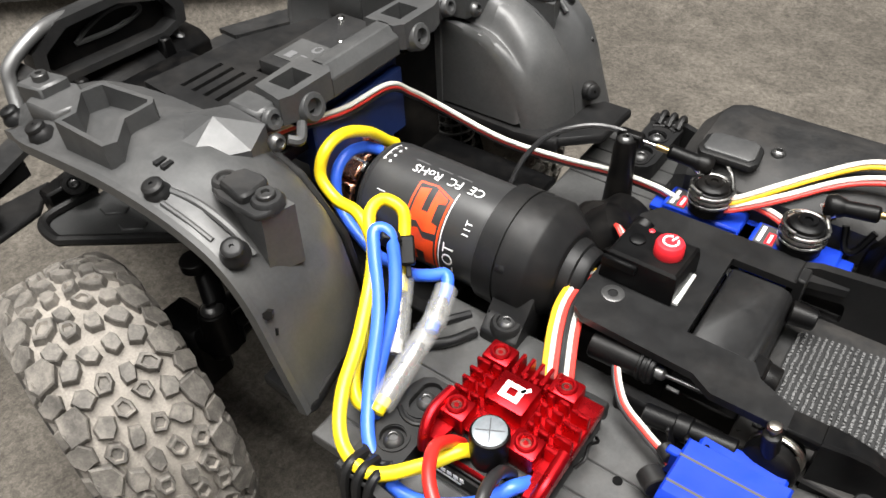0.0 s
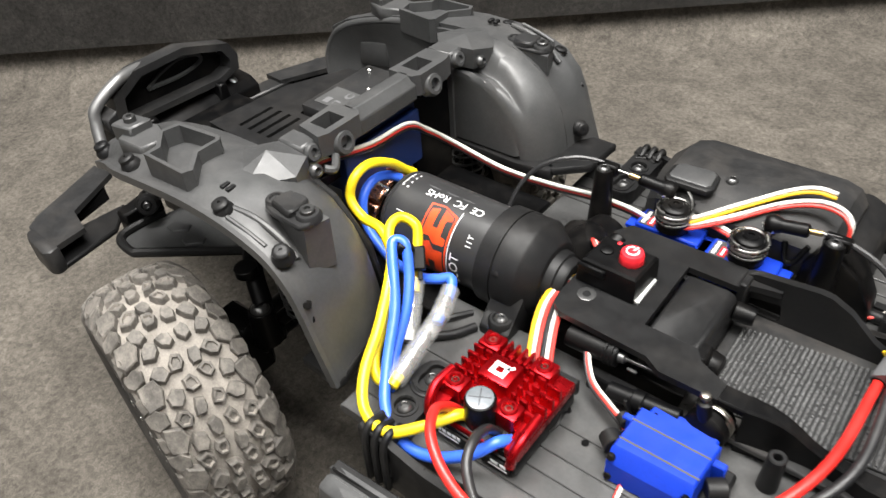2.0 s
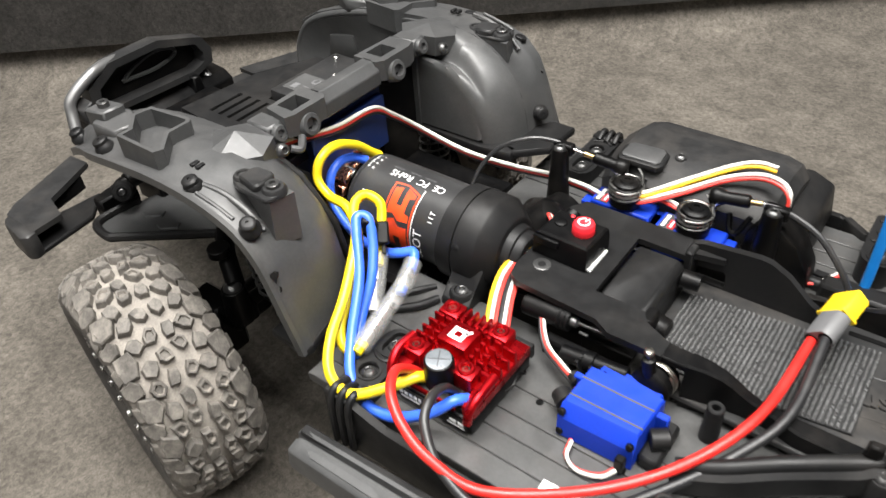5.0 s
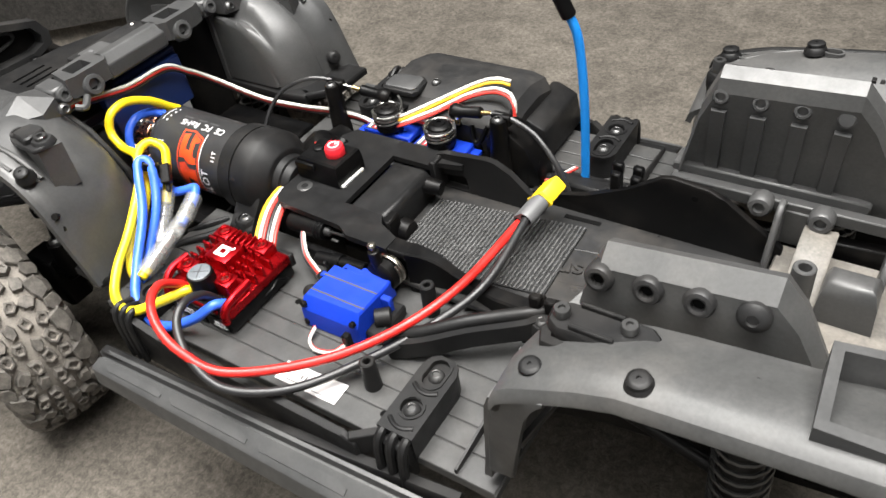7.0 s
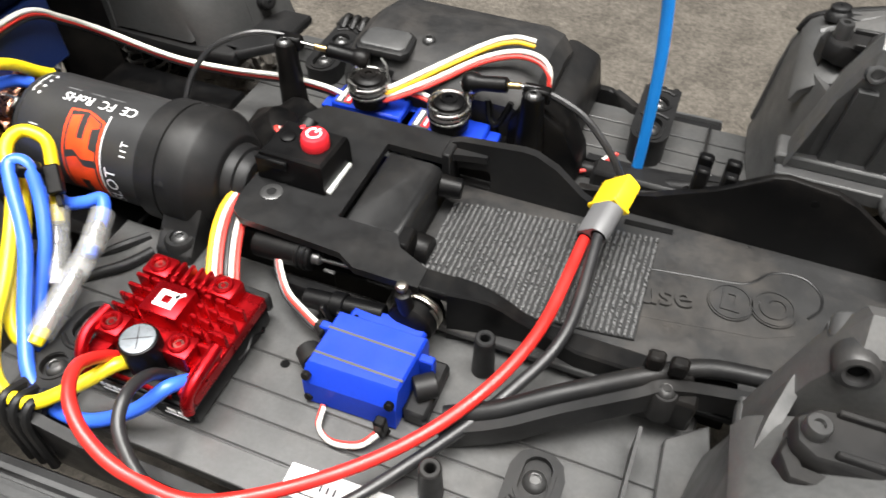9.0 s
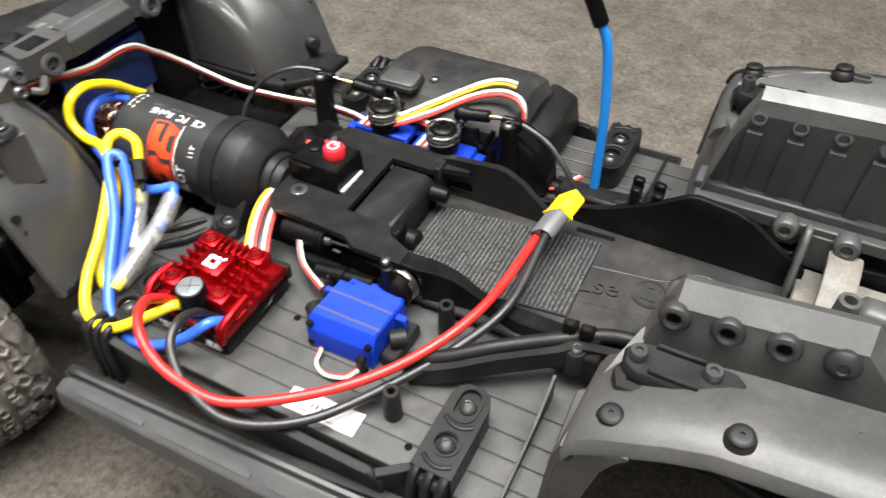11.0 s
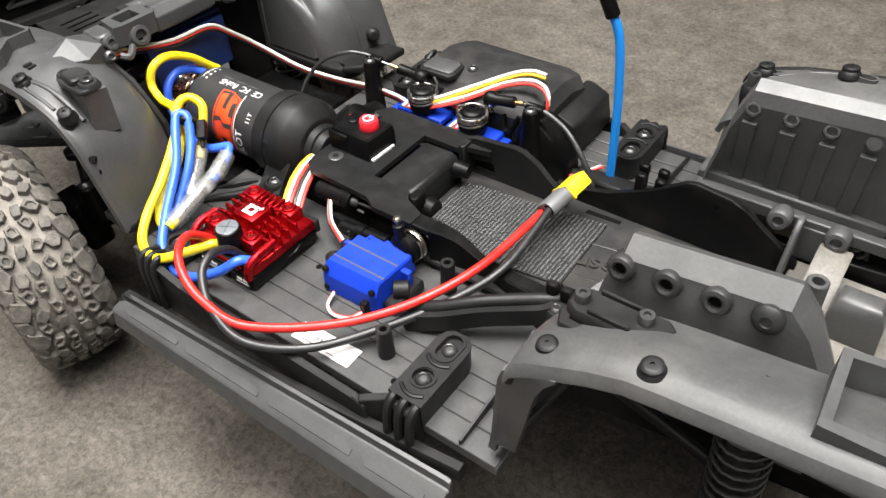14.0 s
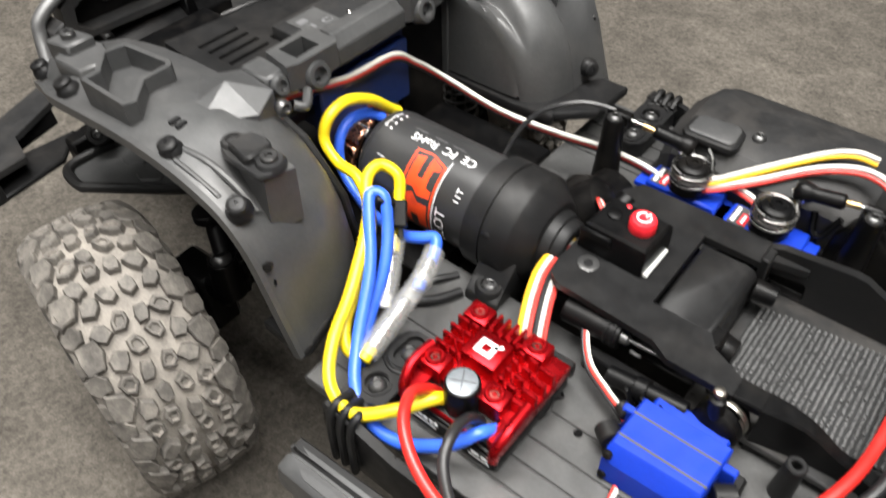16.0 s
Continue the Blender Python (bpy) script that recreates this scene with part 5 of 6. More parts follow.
wrap("emblem", [(-166.0, 27), (-162.5, 24), (-162.5, 48), (-160.0, 48), (-160.0, 22.5), (-155.2, 29), (-155.2, 34), (-157.6, 36), (-157.6, 56), (-155.2, 57), (-155.2, 66), (-160.2, 68), (-163.0, 60), (-166.0, 62)], ORANGE, motor, 0.16, label="orange-red angular print")
wrap("emblem", [(-166.0, 70), (-162.0, 66), (-159.5, 75), (-155.2, 74), (-155.2, 108), (-159.0, 108), (-159.0, 92), (-162.0, 92), (-162.0, 108), (-166.0, 108)], ORANGE, motor, 0.16)
for x0, x1, a0, a1 in ((-153.2, -152.8, 18, 112),):
    wrap("print_bar", [(x0, a0), (x1, a0), (x1, a1), (x0, a1)], WHITE, motor, 0.16)
for k in range(4):
    a0 = -15 + 9.0 * k
    wrap("print_bar", [(-184.8, a0), (-183.8, a0), (-183.8, a0 + 0.8), (-184.8, a0 + 0.8)], WHITE, motor, 0.12)
    wrap("print_bar", [(-182.4, a0), (-181.6, a0), (-181.6, a0 + 3), (-182.4, a0 + 3)], WHITE, motor, 0.12)
wrap("print_bar", [(-184.9, -15), (-184.6, -15), (-184.6, 14), (-184.9, 14)], WHITE, motor, 0.12)
wrap("print_bar", [(-181, 46), (-177.5, 46), (-177.5, 46.8), (-181, 46.8)], WHITE, motor, 0.12)
for x0 in (-174.5, -165.5, -158):
    wrap("print_bar", [(x0, -3), (x0 + 5.5, -3), (x0 + 5.5, -1.8), (x0, -1.8)], GREYP, motor, 0.12)


def curved_text(body, x0, angle, size, parent, round_can=False):
    """Print on the can: along its length towards the front, or (round_can) up round the can with the tops of the letters towards the front."""
    cu = bpy.data.curves.new("lettering", "FONT")
    cu.body, cu.size, cu.align_x, cu.align_y, cu.resolution_u = body, size, "LEFT", "CENTER", 3
    tmp = bpy.data.objects.new("lettering", cu)
    me = bpy.data.meshes.new_from_object(tmp)
    bpy.data.objects.remove(tmp)
    bm = B()
    bm.from_mesh(me)
    bpy.data.meshes.remove(me)
    bmesh.ops.triangulate(bm, faces=bm.faces[:])
    r = MR + 0.17
    for v in bm.verts:
        if round_can:
            t, x = radians(angle) - v.co.x / r, x0 - v.co.y
        else:
            t, x = radians(angle) + v.co.y / r, x0 - v.co.x
        v.co = Vector((x, MY - r * math.sin(t), MZ + r * math.cos(t)))
    return part("lettering", bm, WHITE, parent, smooth=0)


curved_text("CE  FC  RoHS", -145.6, 8, 4.7, motor)
curved_text("SLOT", -149.4, 112, 5.8, motor, True)
curved_text("11T", -144.8, 56, 3.4, motor, True)

# ---- gear cover ----
cover = thing("gear_cover", (-125, -8, 92), "black plastic dome cover on the gearbox behind the motor", "gear cover")
bm = B()
lathe(bm, (-140, MY, MZ), (1, 0, 0), [(0, 18.6), (0.6, 19.8), (7.6, 20), (7.7, 19.3), (8.3, 19.3), (8.4, 20), (17.2, 19.9), (18.2, 19.2), (24.4, 14.2), (24.9, 13.4), (25.0, 11.4), (28.2, 10.8), (28.6, 9.8), (31, 9.4), (32, 8.6), (32.2, 6.4), (31.2, 6.0), (31.2, 0)], 56)
part("dome", bm, PLASTIC, cover, "stepped black dome")
bm = B()
prism(bm, [(-28, 92), (-26, 106), (-27, 118), (-20, 124), (2, 128), (12, 118), (14, 92), (6, 86), (-20, 86)], "x", -132, -128, 0.8)
prism(bm, [(-36, 88), (-36, 99.5), (-30, 102), (-24, 112), (-18, 112), (-18, 88)], "x", -131, -118.5, 1.2, 2)
part("flange", bm, PLASTIC, cover)
bm = B()
lathe(bm, (-124, -31, 96), UP, [(0, 5.2), (5.6, 5.0), (6.6, 4.2), (6.6, 3.2), (5.6, 3.0), (5.6, 0)], 20)
part("boss", bm, PLASTIC, cover)
screws(cover, [((-124, -31, 101.4), UP, 2.9, 1.8, "button"), ((-104.5, 10, 112), (0.6, -0.3, 0.7), 2.6, 1.6, "button")])
bm = B()
for p in ((-108, 6, 108), (-105, 14, 112), (-100, 20, 106)):
    cyl(bm, p, (p[0] + 1, p[1] + 6, p[2] + 3), 4.2, 3.6)
box(bm, -116, -76, -22, 26, 84, 104, 2.5, 2)
lathe(bm, (-118, 12, 100), (0.2, 1, 0.15), [(0, 14), (10, 15), (16, 11), (22, 10), (23, 0)], 24)
lathe(bm, (-112, 16, 110), (0.6, 0.3, 0.5), [(-6, 10), (2, 10), (5, 6), (6, 0)], 20)
part("gearbox", bm, DARK, cover)
bm = B()
tube(bm, [(-150, -56, 95), (-143, -50, 97), (-136, -44, 98), (-132, -36, 97.4)], 1.7, 10, 6)
tube(bm, [(-150, -44, 95), (-143, -38, 97), (-138, -30, 96)], 1.5, 8, 6)
part("pipe_rib", bm, PLASTIC, cover)

# ---- speed controller ----
EX0, EX1, EY0, EY1 = -119.5, -84.5, -80.5, -45.0
esc = thing("speed_controller", (-102, -63, 96), "red finned electronic speed controller on a black case", "speed controller")
bm = B()
box(bm, EX0 + 1, EX1 - 1, EY0 + 1, EY1 - 1, 96, 105.5, 1.2, 2)
box(bm, EX0, EX1, EY0, EY1, 97, 103.4, 1.0, 2)
part("case", bm, DARK, esc)
bm = B()
plate(bm, [(-115, -81.2), (-99, -81.2), (-99, -80.4), (-115, -80.4)], [], 97.6, 102.2)
plate(bm, [(-97, -81.2), (-86, -81.2), (-86, -80.4), (-97, -80.4)], [], 97.6, 102.2)
part("front_label", bm, DARK, esc)
for x0, w, z0, h in ((-114, 1.4, 100, 1.5), (-112, 1.4, 100, 1.5), (-110, 1.4, 100, 1.5), (-108, 1.4, 100, 1.5), (-106, 1.2, 100, 1.5), (-113.6, 8, 98.4, 0.7), (-93, 2.6, 100, 1.4), (-89.6, 2.2, 100, 1.4), (-94, 7, 98.6, 0.6)):
    bm = B()
    box(bm, x0, x0 + w, -81.36, -81.1, z0, z0 + h, 0)
    part("print_bar", bm, WHITE, esc)
bm = B()
# red base plate, open at the wire end
prism(bm, [(EX0, -73), (EX0, EY1), (EX1, EY1), (EX1, -79.5), (EX1 - 5, -79.5), (EX1 - 5, -71.5), (EX0 + 5.5, -71.5), (EX0 + 5.5, -79), (EX0, -79)], "z", 103.4, 107.6, 0.5)
sink = part("heat_sink", bm, RED_ALU, esc, "red anodised heat sink")
bm = B()
box(bm, EX0 + 8, EX1 - 7, -79.8, -76.2, 102.6, 105.2, 0.6)
part("wire_guard", bm, RED_ALU, esc)
for cx, cy in ((-115, -48.5), (-94.5, -48.5), (-115, -69.5), (-94.5, -69)):
    bm = B()
    hollow(bm, (cx, cy, 104), (cx, cy, 113.2), 3.0, 1.7, 2.9, 3.5, 20)
    box(bm, cx - 4.2, cx + 4.2, cy - 3.6, cy + 3.6, 104, 112.2, 0.9, 2)
    pillar = part("screw_pillar", bm, RED_ALU, sink)
    bm = B()
    lathe(bm, (cx, cy, 110.5), UP, [(0, 1.65), (1.6, 1.65), (1.8, 1.4), (1.8, 0.7), (1.0, 0.6), (1.0, 0)], 16)
    part("screw", bm, SCREW_RED_TINT, pillar)
for pts in ([(EX0 + 0.8, -66, 112), (EX0 + 0.2, -74, 111.6), (EX0 + 1.2, -79, 109), (EX0 + 1.6, -80.5, 104)], [(EX1 - 0.8, -66, 111.6), (EX1 - 0.6, -76, 111), (EX1 - 1.2, -80, 108), (EX1 - 1.6, -80.8, 103)]):
    bm = B()
    tube(bm, pts, 1.7, 10, 6)
    part("side_arm", bm, RED_ALU, sink)
bm = B()
box(bm, -110.5, -98.8, -64.2, -53.6, 104, 114.0, 0.8, 2)
block = part("logo_block", bm, RED_ALU, sink)
bm = B()
plate(bm, [(-107.6, -61.8), (-101.8, -61.8), (-101.8, -56.4), (-107.6, -56.4)], [[(-106.0, -60.3), (-103.4, -60.3), (-103.4, -57.9), (-106.0, -57.9)]], 113.98, 114.14)
plate(bm, [(-103.2, -57.6), (-101.2, -55.6), (-100.4, -56.4), (-102.4, -58.4)], [], 113.98, 114.14)
part("logo_mark", bm, WHITE, block)
fins = []
for i in range(5):          # fins on the four sides of the block
    fins.append((-109 + 2.9 * i, -48.6, 0.6, 3.4))
for k in range(4):
    fins.append((-117.2, -64.2 + 3.6 * k, 2.1, 0.6))
    fins.append((-112.9, -64.2 + 3.6 * k, 1.4, 0.6))
    fins.append((-87.4, -67.2 + 4.4 * k, 2.6, 0.65))
    fins.append((-92.4, -64.0 + 3.6 * k, 1.5, 0.6))
    fins.append((-96.4, -63.4 + 3.4 * k, 1.0, 0.6))
for i in range(4):
    fins.append((-108.4 + 3.2 * i, -51.6, 0.6, 1.1))
for (cx, cy, hx, hy) in fins:
    bm = B()
    box(bm, cx - hx, cx + hx, cy - hy, cy + hy, 105, 112.4, 0.3)
    part("fin", bm, RED_ALU, sink)
bm = B()
lathe(bm, (-102.2, -73.4, 103.5), UP, [(0, 4.9), (0.6, 5.2), (11.8, 5.2), (12.6, 4.9), (12.9, 4.3)], 28)
capac = part("capacitor", bm, DARK, esc, "black electrolytic capacitor with a silver top")
bm = B()
lathe(bm, (-102.2, -73.4, 116.3), UP, [(0, 4.4), (0.25, 4.4), (0.3, 4.2), (0.3, 0)], 28)
part("capacitor_top", bm, CAPSIL, capac)
for a in (0.5, 0.5 + math.pi / 2):
    bm = B()
    box(bm, -3.6, 3.6, -0.13, 0.13, 116.55, 116.68, 0, m=Matrix.Translation((-102.2, -73.4, 0)) @ Matrix.Rotation(a, 4, "Z"))
    part("vent_score", bm, INK, capac)
bm = B()
box(bm, -99.2, -97.6, -76.2, -73, 104.5, 112.6, 0.5, m=None)
part("stripe", bm, CAPSIL, capac)
bm = B()
box(bm, -92.5, -84, -45.4, -42.8, 101, 107.2, 0.6)
part("lead_guard", bm, PLASTIC, esc)
bm = B()
tube(bm, [(-83.8, -62, 101), (-82.6, -59, 102.5), (-83.4, -55, 103), (-82.4, -52, 101.5), (-83.6, -50, 100)], 0.5, 6, 6)
part("sealant_bead", bm, DARK, esc)

# ---- power switch ----
sw = thing("power_switch", (-93, -2, 116), "black power switch box with a red round button", "switch")
bm = B()
loft(bm, [[(a, b, z) for a, b in q] for z, q in ((116.4, [(-105.5, -10.5), (-83, -10.8), (-82.4, 6.4), (-104.6, 6.8)]), (122.6, [(-105.2, -10.2), (-83, -10.5), (-82.4, 6.2), (-104.4, 6.6)]), (125.6, [(-104.2, -9.4), (-83.4, -9.8), (-82.8, 5.8), (-103.6, 6.2)]), (126.4, [(-103.2, -8.6), (-84.2, -9.0), (-83.6, 5.0), (-102.8, 5.4)]))])
part("housing", bm, DARK, sw, smooth=30)
bm = B()
box(bm, -105.2, -94.6, -11.2, -9.6, 121.6, 125.0, 0.5)
part("front_step", bm, DARK, sw)
bm = B()
box(bm, -89, -81.6, -9.6, 4.5, 116, 117, 0.1)
part("tape", bm, FOAM, sw, "white foam tape")
bm = B()
lathe(bm, (-89.4, -1.6, 126), UP, [(0, 4.1), (0.4, 4.3), (3.6, 4.2), (4.5, 3.7), (4.8, 2.6), (4.7, 0)], 28)
btn = part("button", bm, REDBTN, sw, "red push button")
bm = B()
pts = []
for i in range(13):
    a = radians(60 + 25 * i)
    pts.append((-89.4 + 2.1 * math.cos(a + 0.6), -1.6 + 2.1 * math.sin(a + 0.6), 130.9))
tube(bm, pts, 0.32, 6, 2)
tube(bm, [(-89.2, -1.2, 130.95), (-88.4, 0.9, 130.9)], 0.32, 6, 3)
part("power_mark", bm, WHITE, btn)
bm = B()
lathe(bm, (-98.8, -1.4, 126.2), UP, [(0, 2.4), (0.8, 2.4), (1.1, 2.0), (1.1, 0)], 20)
part("indicator", bm, DARK, sw)
bm = B()
lathe(bm, (-97, 4.4, 126), UP, [(0, 0.9), (0.6, 0.9), (0.8, 0.5), (0.8, 0)], 12)
part("led", bm, REDBTN, sw)

# ---- differential lock servo on the near floor ----
dl = thing("lock_servo", (-50, -52, 96), "small bright blue micro servo lying on the chassis floor", "servo", "micro servos")
bm = B()
loft(bm, [[(a, b, z) for a, b in q] for z, q in ((96.5, [(-63.2, -63.8), (-37.6, -63.0), (-37, -42.4), (-62.4, -42.8)]), (104, [(-63.6, -63.0), (-37.6, -62.2), (-37, -42.0), (-62.8, -42.4)]), (108.4, [(-63.4, -60.4), (-38, -59.6), (-37.2, -41.8), (-62.8, -42.2)]), (109.2, [(-62.8, -59.6), (-38.6, -58.8), (-37.8, -42.4), (-62.2, -42.8)]))])
body = part("case", bm, BLUE, dl, "bright blue plastic case", smooth=20)
bm = B()
box(bm, -66.4, -33.4, -48.0, -45.4, 98, 107.2, 0.4)
part("ear", bm, BLUE, dl)
bm = B()
box(bm, -60.5, -38.6, -43.5, -37.2, 98, 107.6, 0.8)
part("gear_head", bm, BLUE, dl)
for yy in (-56.4, -48.2):
    bm = B()
    box(bm, -62.9, -38.0, yy - 0.38, yy + 0.38, 109.0, 109.26, 0)
    part("seam", bm, LABELG, dl)
for p in ((-62.4, -61.6, 106.4), (-39, -62, 106.6), (-62.2, -62.5, 98), (-39.4, -64.6, 98)):
    bm = B()
    cyl(bm, p, (p[0], p[1] - 1.6, p[2] + 0.4), 1.3)
    part("case_screw", bm, DARK, dl)
for p, q, r in (((-36.2, -54.0, 102.8), (-31.4, -50.4, 102.8), 3.5), ((-68, -52.6, 102), (-64.2, -56, 102.4), 3.4), ((-67.6, -45.4, 104.4), (-64.6, -47.6, 104.4), 2.2)):
    bm = B()
    cyl(bm, p, q, r)
    part("mount_bush", bm, PLASTIC, dl)
bm = B()
box(bm, -37.4, -30.6, -60, -42, 96, 101, 1)
part("mount_clamp", bm, PLASTIC, dl)
bm = B()
box(bm, -41.6, -38.6, -67.6, -64.6, 98.4, 104.6, 0.5)
part("wire_clip", bm, DARK, dl)

# ---- lock linkage beside the tray ----
link = thing("lock_linkage", (-50, -34, 100), "black servo horn with a steel spring and a rod end", "linkage")
ax = Vector((0.10, 1.0, -0.06)).normalized()
hub = Vector((-44.4, -39.0, 106.2))
bm = B()
lathe(bm, hub, ax, [(-0.6, 0), (-0.6, 3.4), (0.2, 6.0), (1.0, 6.8), (4.0, 6.9), (4.5, 5.4), (8.4, 5.4), (8.8, 6.2), (10.0, 6.0), (10.4, 0)], 28)
part("horn", bm, DARK, link)
bm = B()
coil(bm, hub + ax * 4.9, hub + ax * 8.2, 6.3, 0.55, 2.6, 6, 26)
part("spring", bm, STUD, link, "steel coil spring")
bm = B()
tube(bm, [hub + Vector((0, 2.4, 3)), hub + Vector((-1.2, 2.2, 6.5)), hub + Vector((-1.8, 2.4, 10.6))], 2.3, 12, 5)
lathe(bm, hub + Vector((-1.8, 2.4, 9.6)), (-0.1, 0, 1), [(0, 2.4), (1.6, 2.2), (2.2, 1.2)], 14)
part("arm", bm, DARK, link)
bm = B()
lathe(bm, hub + Vector((-1.9, 2.4, 11.4)), (-0.1, 0, 1), [(0, 0.9), (1.4, 0.9), (1.8, 1.5), (2.6, 1.8), (3.4, 1.4), (3.9, 0)], 14)
part("ball_stud", bm, STUD, link)
bm = B()
cyl(bm, (-97, -28, 107.8), (-78, -28.4, 109.2), 4.0, 4.0, 20)
for x, z in ((-82.6, 108.9), (-80.4, 109.0)):
    cyl(bm, (x, -28.3, z), (x + 1.1, -28.3, z + 0.1), 4.4, 4.4, 20, 0.2)
part("shift_sleeve", bm, DARK, link, "black cylinder sleeve")
bm = B()
cyl(bm, (-78, -28.4, 109.4), (-62, -29, 111.2), 0.6)
lathe(bm, (-78, -28.4, 109.2), (1, 0, 0.08), [(0, 2.0), (2.0, 1.8), (2.8, 1.0)], 12)
box(bm, -74, -70.5, -31, -29.8, 107.4, 108.2, 0.2)
part("steel_rod", bm, STEEL, link)
bm = B()
cyl(bm, (-76, -38.2, 103.6), (-52, -37.2, 105.8), 2.9)
cyl(bm, (-67.5, -37.9, 104.4), (-63.5, -37.7, 104.8), 3.7)
for x in (-66, -61, -56):
    prism(bm, [(x, 99), (x - 3, 108), (x - 1.8, 108), (x + 1.4, 99)], "y", -43, -41, 0.3)
part("link_tube", bm, DARK, link)
# dark box added behind the linkage in place of deep shadow
bm = B()
box(bm, -86, -56, -36, -31, 92, 103, 1)
part("link_shade_backing", bm, DARK, link)

# ---- far-side shift servos with spring savers ----


def shift_servo(x, y, lab):
    t = thing("shift_servo", (x, y, 100), lab, "servo", "micro servos")
    bm = B()
    box(bm, x - 14, x + 12, y - 3.4, y + 8, 100, 113.2, 0.7)
    box(bm, x - 18, x + 16, y - 3.0, y + 7.6, 108.6, 110.6, 0.3)
    part("case", bm, BLUE, t)
    bm = B()
    plate(bm, rect(x - 12.6, x - 6.4, y - 2.8, y + 6.8), [], 113.1, 113.35)
    part("label", bm, LABELG, t)
    bm = B()
    plate(bm, rect(x - 9.4, x - 6.8, y - 2.2, y + 3.6), [], 113.3, 113.5)
    part("label_bar", bm, REDBTN, t)
    bm = B()
    plate(bm, rect(x - 8.6, x - 7.7, y - 1.6, y + 2.8), [], 113.48, 113.6)
    plate(bm, rect(x - 11.8, x - 10.6, y - 2.0, y + 5.8), [], 113.3, 113.5)
    part("print_bar", bm, WHITE, t)
    bm = B()
    lathe(bm, (x, y, 116.5), UP, [(-1.3, 6.4), (0.2, 6.4), (1.2, 6.6), (1.8, 6.4), (2.4, 7.0), (3.6, 7.0), (4.4, 6.0), (6.9, 5.6), (7.1, 5.2), (8.2, 5.0), (8.8, 4.2), (9.0, 3.0), (9.6, 2.6), (9.6, 1.3), (8.8, 1.2), (8.8, 0)], 28)
    part("saver", bm, DARK, t)
    bm = B()
    coil(bm, (x, y, 118.6), (x, y, 124.4), 6.6, 0.6, 3.6, 6, 22)
    tube(bm, [(x + 6, y + 2, 123.6), (x + 3.5, y + 6.6, 125.2), (x + 1, y + 8, 127)], 0.5, 6, 4)
    part("spring", bm, BRIGHT, t, "bright steel spring")
    bm = B()
    prism(bm, [(x - 3, y + 4), (x + 3, y + 4), (x + 4.5, y + 11), (x + 1, y + 12), (x - 2, y + 9)], "z", 118, 121, 0.5)
    part("arm", bm, DARK, t)
    return t


shift_servo(-91, 37.5, "blue micro servo with a sprung black saver beside the tray")
shift_servo(-61.5, 35, "blue micro servo with a sprung black saver beside the tray")


def cable_post(x, y, z, lab):
    t = thing("cable_post", (x, y, 97), lab, "post", "cable posts")
    bm = B()
    lathe(bm, (x, y, 97), UP, [(0, 6), (3, 5.2), (z - 97 - 8, 4.0), (z - 97 - 2, 3.8), (z - 97, 3.4), (z - 97, 0)], 18)
    part("post", bm, DARK, t)
    bm = B()
    box(bm, x - 4, x + 5, y + 0.5, y + 4.5, z - 3.5, z + 1.6, 0.7)
    part("clamp", bm, DARK, t)
    screws(t, [((x, y - 0.5, z), UP, 2.6, 1.4, "button")])
    return t


cable_post(-122, 38, 130, "tall black post that clamps a thin control cable")
cable_post(-36, 42, 129, "tall black post that clamps a thin control cable")
# ball-ended rods from the posts
for a, b in (((-97, 44.6, 125.4), (-117, 40.5, 129.5)), ((-57, 43, 127.6), (-40, 44.5, 129.6))):
    t = thing("control_rod", a, "black ball-ended control rod with a brass tip", "control rod", "control rods")
    va, vb = Vector(a), Vector(b)
    d = (vb - va).normalized()
    bm = B()
    lathe(bm, va - d * 3, d, [(0.4, 2.6), (1.2, 3.4), (3, 3.8), (5.4, 3.0), (6.4, 2.5), (14.5, 2.6), (15.2, 2.0), (15.4, 0)], 16)
    part("ball_socket", bm, DARK, t)
    bm = B()
    cyl(bm, va + d * 12.0, va + d * 16.5, 1.1)
    part("brass_tip", bm, BRASS, t)
    bm = B()
    cyl(bm, va + d * 16, vb + d * 3, 0.6)
    part("wire", bm, BRIGHT, t)
    bm = B()
    lathe(bm, va + Vector((0, 0, -6.5)), UP, [(0, 1.0), (2.2, 1.0), (2.6, 2.0), (3.4, 2.0), (4, 1.4)], 12)
    part("ball_stud", bm, BRASS, t)
    bm = B()
    bmesh.ops.create_uvsphere(bm, u_segments=14, v_segments=10, radius=3.0, matrix=Matrix.Translation(va + Vector((0, -0.6, -0.6))))
    part("steel_ball", bm, BRIGHT, t, smooth=80)

# ---- receiver box ----
rx = thing("receiver_box", (-70, 72, 98), "black plastic receiver box with a sloped lid and soft pad", "receiver box")
bm = B()
sec = [(46, 100), (46, 119), (52, 124.5), (60, 127), (76, 127.6), (90, 124), (95, 116), (96, 100)]
rings = []
for x, k, dz in ((-108, 0.80, -6), (-103, 0.95, -1.5), (-97, 1.0, 0), (-44, 1.0, 0), (-38, 0.97, -1.5), (-34, 0.86, -6)):
    rings.append([(x, 71 + (a - 71) * k, b if b < 105 else b + dz) for a, b in sec])
loft(bm, rings)
part("lid", bm, SLIDER, rx, "sloped black lid", smooth=18)
bm = B()
prism(bm, [(-102, 50), (-100, 47.5), (-84, 48), (-82, 51), (-83, 60), (-86, 62.5), (-99, 61.5), (-102, 59)], "z", 125, 127.9, 1.0, 2)
rim = part("pad_rim", bm, PLASTIC, rx)
bm = B()
